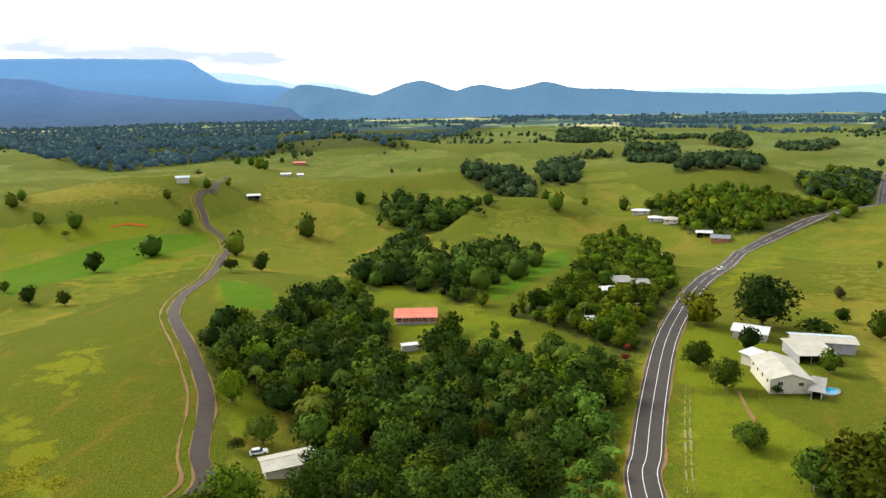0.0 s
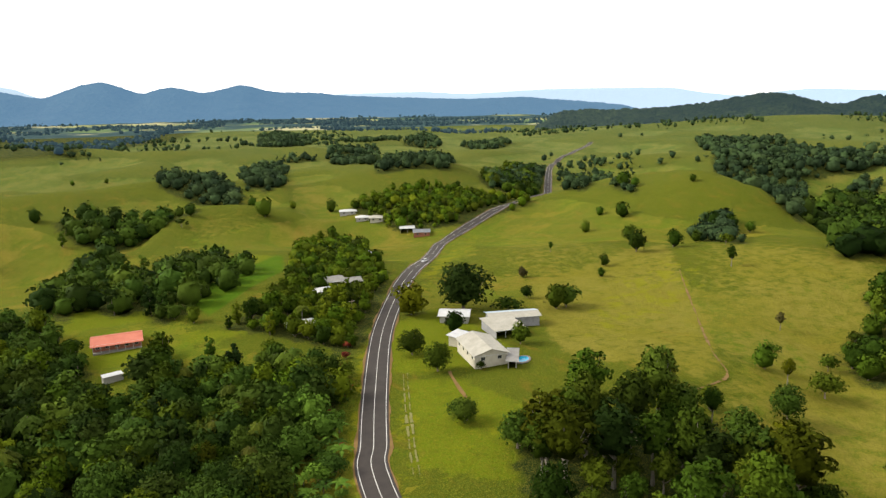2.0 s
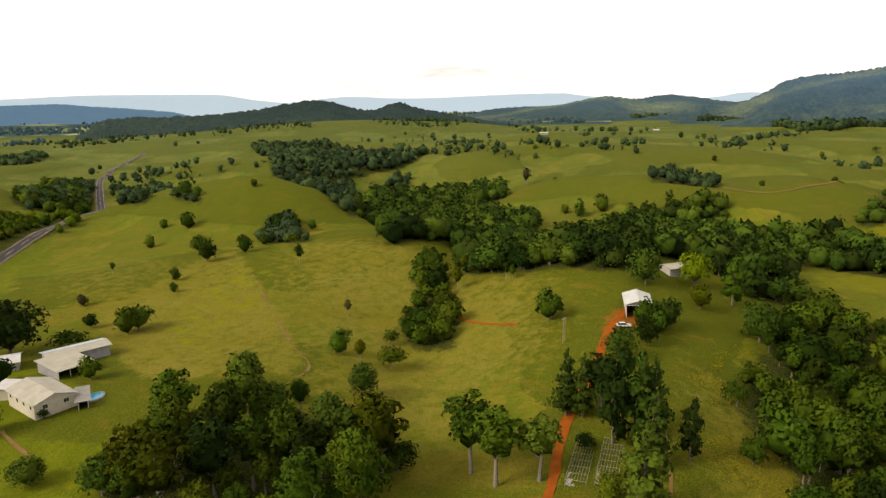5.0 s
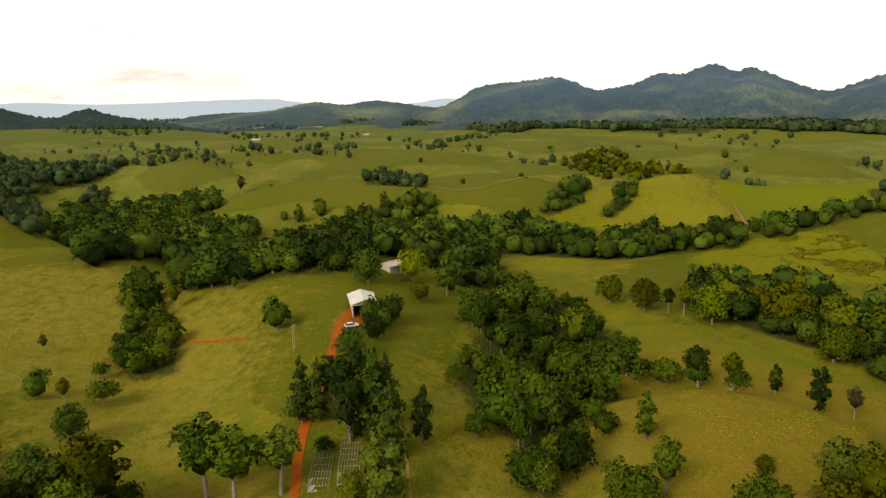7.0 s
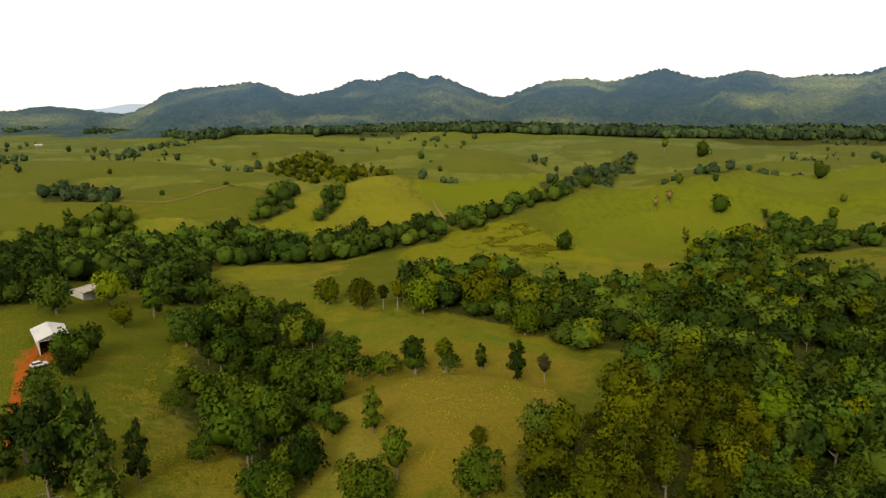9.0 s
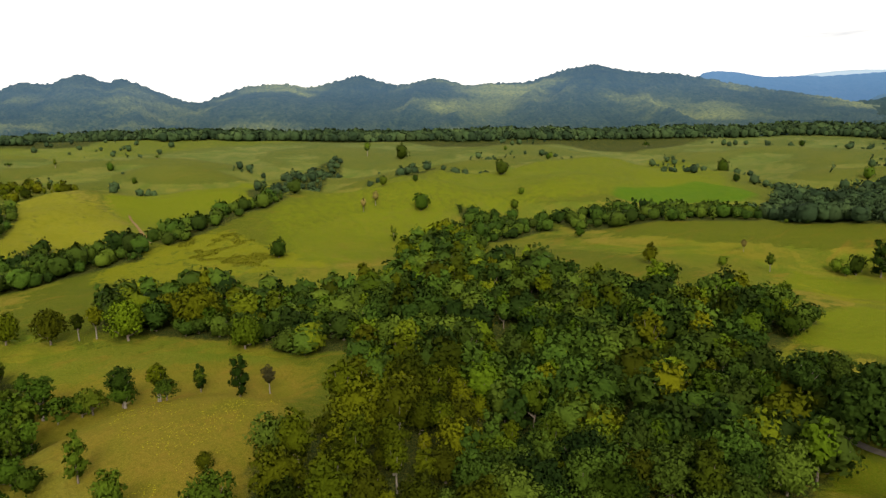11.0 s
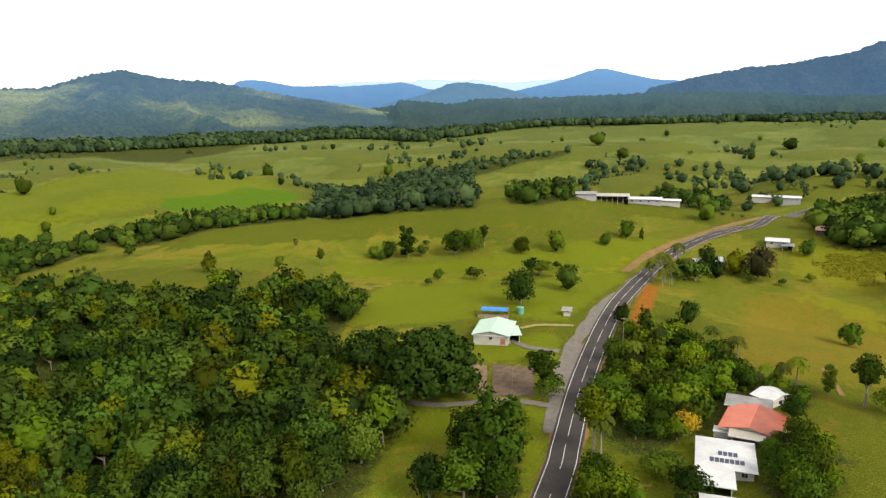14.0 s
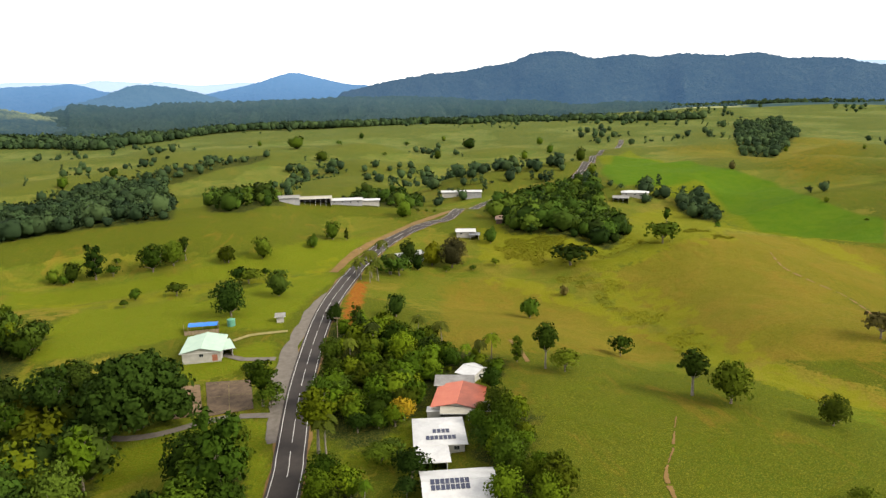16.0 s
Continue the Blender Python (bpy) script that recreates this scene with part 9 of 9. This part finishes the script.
building('shed', 'tall pale shed beside the road', -113.8, -617.9, 168.8, 16.3, 11.0, 5.0, 1.0, 'gx', WALL_GREY, ROOF_WHITE)
building('dairy_shed', 'grey-roofed end of the long dairy sheds', 37.7, -476.1, -176.3, 13.4, 11.0, 3.4, 1.0, 'gx', WALL_GREY, ROOF_GREY)
building('dairy_shed', 'long open dairy shed with pale roof and dark interior', 24.6, -482.8, -178.3, 21.3, 11.0, 3.8, 1.1, 'gx', WALL_GREY, ROOF_CREAM, open_front=True)
building('dairy_shed', 'long low dairy shed with white roof', 3.8, -488.5, 179.2, 21.9, 11.0, 3.0, 0.9, 'gx', WALL_GREY, ROOF_WHITE, windows=4)
building('dairy_shed', 'low white-roofed shed at the end of the dairy', -18.1, -490.1, 177.2, 11.9, 6.7, 3.2, 0.8, 'gx', WALL_WHITE, ROOF_WHITE)
building('house', 'white-roofed house on the rise below the green field', -246.6, -576.4, 155.8, 22.6, 11.0, 3.4, 1.4, 'hip', WALL_WHITE, ROOF_WHITE, windows=3)
building('shed', 'grey shed beside the house on the rise', -234.2, -564.6, 156.9, 12.6, 10.4, 3.0, 0.6, 'flat', WALL_GREY, ROOF_GREY, open_front=True)
building('farm_house', 'far farmhouse with red roof on a hill', -224.3, 1063.7, 11.4, 18.4, 11.0, 3.0, 1.6, 'gx', WALL_BRICK, ROOF_RED)
building('shed', 'far white sheds in pasture', -169.4, 739.5, 12.5, 9.9, 11.0, 2.6, 1.0, 'gx', WALL_WHITE, ROOF_WHITE)
building('shed', 'far white shed in pasture', -154.5, 750.9, 11.4, 6.0, 11.0, 2.6, 1.0, 'gx', WALL_WHITE, ROOF_WHITE)
building('shed', 'white shed in brown pasture beside the narrow road', -154.0, 551.0, 15.1, 9.5, 5.8, 3.4, 1.1, 'gx', WALL_WHITE, ROOF_WHITE, open_front=True)
building('house', 'blue-roofed house among trees', -206.2, 543.5, 20.3, 9.5, 7.0, 3.4, 1.2, 'gx', WALL_WHITE, ROOF_BLUE)
building('shed', 'far white shed on the plateau', 1073.0, 464.9, -66.9, 12.4, 11.0, 2.6, 0.9, 'gx', WALL_WHITE, ROOF_WHITE)
building('shed', 'far white shed on the plateau', 1505.5, 395.6, -75.5, 12.6, 11.0, 2.6, 0.9, 'gx', WALL_WHITE, ROOF_WHITE)
slab('sports_court', 'cracked tan sports court beside the hall', [(49.6, -191.2), (40.2, -192.4), (44.5, -213.3), (52.5, -213.3)], COURT_TAN)
slab('sports_court', 'cracked grey-brown sports court with faded lines', [(38.4, -190.7), (26.1, -192.3), (29.0, -213.3), (42.9, -214.5)], COURT_GREY)
tagged(ribbon('court_line', [(37.7, -192.0), (27.0, -193.4)], 0.09, WORN_GRASS, 0.17, side=2), 'faded court line', 'court marking', kind='structure')
tagged(ribbon('court_line', [(39.7, -202.9), (28.1, -202.7)], 0.09, WORN_GRASS, 0.17, side=2), 'faded court line', 'court marking', kind='structure')
tagged(ribbon('court_line', [(41.0, -212.8), (30.2, -212.2)], 0.09, WORN_GRASS, 0.17, side=2), 'faded court line', 'court marking', kind='structure')
tagged(ribbon('court_line', [(32.7, -192.2), (35.7, -212.5)], 0.09, WORN_GRASS, 0.17, side=2), 'faded court line', 'court marking', kind='structure')
tagged(ribbon('court_line', [(50.6, -201.7), (42.6, -202.2)], 0.09, WORN_GRASS, 0.17, side=2), 'faded court line', 'court marking', kind='structure')
tagged(ribbon('gravel_yard', [(4.5, -303.0), (11.0, -275.0), (16.8, -245.0), (19.2, -218.0), (19.0, -192.0), (17.2, -170.0)], 5.6, GRAVEL, 0.09, ragged=0.9), 'grey gravel pull-off beside the road', 'gravel', kind='structure')
tagged(ribbon('path', [(38.9, -248.2), (33.5, -252.3), (26.2, -253.5), (19.9, -254.1)], 2.2, WORN_GRASS, 0.1, ragged=0.3), 'pale worn path to the hall', 'path', kind='structure')
tagged(ribbon('driveway', [(40.4, -236.5), (33.5, -230.9), (22.5, -228.8)], 3.0, GRAVEL, 0.1, ragged=0.3), 'grey driveway of the hall', 'driveway', kind='structure')
tagged(ribbon('lane', [(67.0, -186.0), (59.0, -183.1), (50.3, -183.0), (41.0, -186.4), (33.0, -188.3), (24.6, -187.5), (18.0, -185.8)], 3.0, GRAVEL, 0.1, ragged=0.2), 'grey lane below the sports courts', 'lane', kind='structure')
pool(108.6, 185.5, 2.3)
shade_frame(133.5, 51.0, -77.6, 4.6, 25.0, STONES)
shade_frame(135.6, 44.9, -77.6, 4.8, 22.3, MULCH)
utility_pole(203.1, 79.2, 9)
utility_pole(-17.7, -332.9, 8)
utility_pole(72.3, 252.5, 9)
utility_pole(1.7, -244.3, 8)
utility_pole(-10.5, -358.7, 9)
utility_pole(205.7, 79.6, 8)
car(141.4, 346.3, 215, 'small white car driving on the asphalt road')
car(219.4, 64.4, 300, 'small white car parked on the red dirt yard')
tank(-37.5, -170.9, 1.3, 2.0, WALL_GREY, 'grey water tank beside the red-roofed house')
building('garden_shed', 'small white garden shed beside the red-roofed house', -21.3, -171.7, 170, 3.4, 2.2, 1.9, 0.3, 'flat', WALL_WHITE, ROOF_WHITE, over=0.15, category='shed')
car(-47.4, 162.2, 20, 'small white car parked beside the old shed')
tank(41.5, -263.7, 1.5, 2.4, PLASTIC_GREEN, 'green plastic water tank on mown grass')
shelter(56.4, -258.8, -177.6, 10.5, 5.0, 3.0, TARP_BLUE, 'shade shelter with a bright blue tarpaulin', category='shelter')
board_fence([(59.6, -266.6), (57.6, -258.1), (45.1, -257.1), (46.8, -266.7)], 1.6, TIMBER, 'tan board fence round the shaded play yard')
building('toilet_block', 'small white toilet block with grey roof', 24.6, -263.6, -177.6, 2.6, 2.2, 2.4, 0.5, 'flat', WALL_WHITE, ROOF_GREY, category='hut')
solar_array(-18.6, -153.7, 175.1, 7, 1, 5.03, 0.19)
solar_array(-20.6, -156.1, 175.1, 4, 1, 5.43, 0.19)
solar_array(-16.8, -131.6, 176.9, 8, 2, 4.87, 0.25)
tagged(ribbon('wheel_track', [(71.4, 195.0), (63.9, 173.6), (57.0, 152.9), (52.7, 139.3)], 0.45, FAINT_TRACK, 0.07, ragged=0.3, step=0.8, dashes=(5.3, 1.6)), 'pale wheel track beside the road', 'track', kind='structure')
tagged(ribbon('wheel_track', [(72.8, 195.2), (65.2, 173.4), (58.3, 152.6), (53.9, 138.1)], 0.45, FAINT_TRACK, 0.07, ragged=0.3, step=0.8, dashes=(5.3, 1.6)), 'pale wheel track beside the road', 'track', kind='structure')
tagged(ribbon('eroded_bank', [(230.4, 133.5), (224.8, 123.4), (221.7, 114.2), (219.7, 103.3)], 1.3, DIRT, 0.07, ragged=0.33), 'eroded red bank of a creek in pasture', 'track', kind='structure')
tagged(ribbon('eroded_bank', [(-230.3, 477.9), (-220.4, 482.2), (-205.9, 482.0)], 2.4, DIRT, 0.07, ragged=0.50), 'eroded red bank in pasture', 'track', kind='structure')
tagged(ribbon('eroded_bank', [(-57.8, -226.7), (-58.0, -215.2), (-57.5, -201.8)], 1.5, DIRT_DULL, 0.07, ragged=0.38), 'eroded red bank below the gully trees', 'track', kind='structure')
tagged(ribbon('footpath', [(84.8, 189.5), (82.7, 179.7), (81.1, 169.7)], 1.2, DIRT_DULL, 0.07, ragged=0.30), 'worn dirt path below the farmhouse', 'track', kind='structure')
tagged(ribbon('fence_track', [(230.0, 247.2), (196.9, 201.6), (168.4, 163.9), (157.5, 146.8), (146.1, 142.1), (131.7, 139.6), (124.4, 138.9)], 0.6, DIRT_DULL, 0.07, ragged=0.35, step=0.8, dashes=(7.1, 1.1)), 'worn track along a fence in pasture', 'track', kind='structure')
tagged(ribbon('ditch_bank', [(-216.1, -316.8), (-207.9, -293.9), (-208.1, -272.7), (-211.3, -255.4), (-205.4, -235.5), (-192.7, -213.4)], 1.1, DIRT_DULL, 0.07, ragged=0.45, step=0.9, dashes=(6.0, 2.2)), 'eroded brown ditch between two paddocks', 'track', kind='structure')
tagged(ribbon('cattle_track', [(-83.8, -156.1), (-76.2, -142.2), (-69.3, -131.6), (-66.9, -122.9)], 0.6, DIRT_DULL, 0.07, ragged=0.35, step=0.8, dashes=(7.1, 1.1)), 'reddish cattle track on the slope', 'track', kind='structure')
tagged(ribbon('cattle_track', [(591.1, -151.7), (487.5, -135.4), (449.2, -132.5), (436.6, -140.5)], 2.0, DIRT_DULL, 0.07, ragged=0.17), 'reddish cattle track along a fence', 'track', kind='structure')
tagged(ribbon('cattle_track', [(582.2, 99.8), (575.1, 59.6), (597.9, 27.4), (642.1, 5.7)], 2.0, DIRT_DULL, 0.07, ragged=0.20), 'reddish bank across the pasture', 'track', kind='structure')
tagged(ribbon('wheel_track', [(195.6, 47.4), (169.6, 39.1), (151.8, 32.9), (138.8, 29.2), (129.2, 26.8)], 0.8, DIRT_DULL, 0.07, ragged=0.20), 'reddish wheel track down the slope', 'track', kind='structure')
tagged(ribbon('roadside_bank', [(2.9, -347.5), (-6.2, -371.8), (-27.3, -410.3), (-52.2, -446.8), (-80.6, -481.8)], 5.0, DIRT_DULL, 0.07, ragged=0.50), 'tan cutting beside the main road', 'track', kind='structure')
tufts('rough_grass', 'yellowish weeds in rough patches on the pasture', [(-120.4, 176.6), (-107.1, 169.3), (-82.9, 141.5), (-83.0, 134.8), (-94.7, 134.3)], 3000, 0.4, LEAF_WEED, 90)
tufts('rough_grass', 'coarse yellow-green grass on the rough slope', [(-79.7, -396.9), (-136.4, -401.4), (-187.4, -379.2), (-215.9, -333.7), (-138.2, -319.0), (-130.5, -329.6), (-90.4, -357.8)], 9000, 0.55, LEAF_WEED, 91)
tufts('rough_grass', 'coarse yellowish grass along the gully', [(-88.3, -349.5), (-133.3, -321.3), (-136.8, -267.3), (-131.7, -177.8), (-145.8, -157.0), (-136.8, -146.8), (-118.2, -171.3), (-119.8, -247.2), (-115.6, -297.5)], 6000, 0.5, LEAF_WEED, 92)
tufts('rough_grass', 'long yellow-green grass along the paddock fence', [(-127.9, -320.4), (-138.0, -321.6), (-156.1, -327.2), (-182.9, -340.5), (-200.5, -341.5), (-296.3, -442.5), (-315.2, -417.4), (-315.6, -355.0), (-312.1, -350.7), (-282.5, -373.7), (-243.3, -363.0), (-196.6, -334.5), (-179.7, -334.2), (-154.0, -322.6), (-136.5, -317.9), (-126.5, -316.7)], 2600, 0.55, LEAF_WEED, 96)
tufts('rough_grass', 'long yellow-green grass in the gully between paddocks', [(-128.6, -322.3), (-136.3, -317.5), (-131.7, -297.1), (-138.3, -273.0), (-134.7, -235.2), (-129.1, -201.1), (-121.8, -206.8), (-126.2, -233.0), (-127.9, -268.6), (-122.6, -297.2)], 3500, 0.55, LEAF_WEED, 97)
tufts('rough_grass', 'coarse yellow grass on the hill foot', [(439.3, -140.3), (430.0, -167.1), (370.7, -186.8), (334.4, -192.3), (356.3, -149.4), (382.0, -119.9)], 5000, 0.6, LEAF_WEED, 93)
tufts('rough_grass', 'tall grass on the slope below the sheds', [(282.1, 39.3), (269.6, 17.1), (217.6, 20.3), (177.2, 4.4), (148.8, -5.1), (153.1, 36.5), (205.7, 42.5)], 5000, 0.4, LEAF_WEED, 94)
tufts('rough_grass', 'tall grass in the clearing', [(227.2, -33.2), (185.8, -88.5), (148.0, -62.9), (126.7, -51.3), (136.3, -28.6)], 1100, 0.3, LEAF_WEED, 95)
scatter('far_trees', 'scattered dark trees over far grazing land', -36, 8, 1100, 2300, 700, 11, 63, 260, 0.15)
scatter('far_trees', 'scattered dark trees over far grazing land', 8, 62, 800, 2300, 900, 10, 107, 230, 0.4)
scatter('far_trees', 'scattered dark trees over far grazing land', -38, 70, 2350, 4500, 4200, 15, 61, 420, 0.12, LEAF_FAR_HAZE)
scatter('far_trees', 'scattered dark trees over far grazing land', 182, 228, 2550, 4500, 900, 14, 281, 380, 0.15, LEAF_FAR_HAZE)
scatter('far_trees', 'scattered dark trees over far grazing land', 30, 75, 800, 1800, 240, 11, 129, 150, 0.5)
scatter('far_trees', 'scattered dark trees over far grazing land', 62, 100, 800, 1600, 150, 11, 161, 150, 0.5)
scatter('far_trees', 'scattered dark trees over far grazing land', 98, 140, 750, 1500, 110, 11, 197, 150, 0.5)
scatter('far_trees', 'scattered dark trees over far grazing land', 140, 178, 800, 1700, 180, 12, 239, 150, 0.45)
scatter('far_trees', 'scattered dark trees over far grazing land', 166, 226, 620, 2400, 620, 13, 275, 170, 0.45)
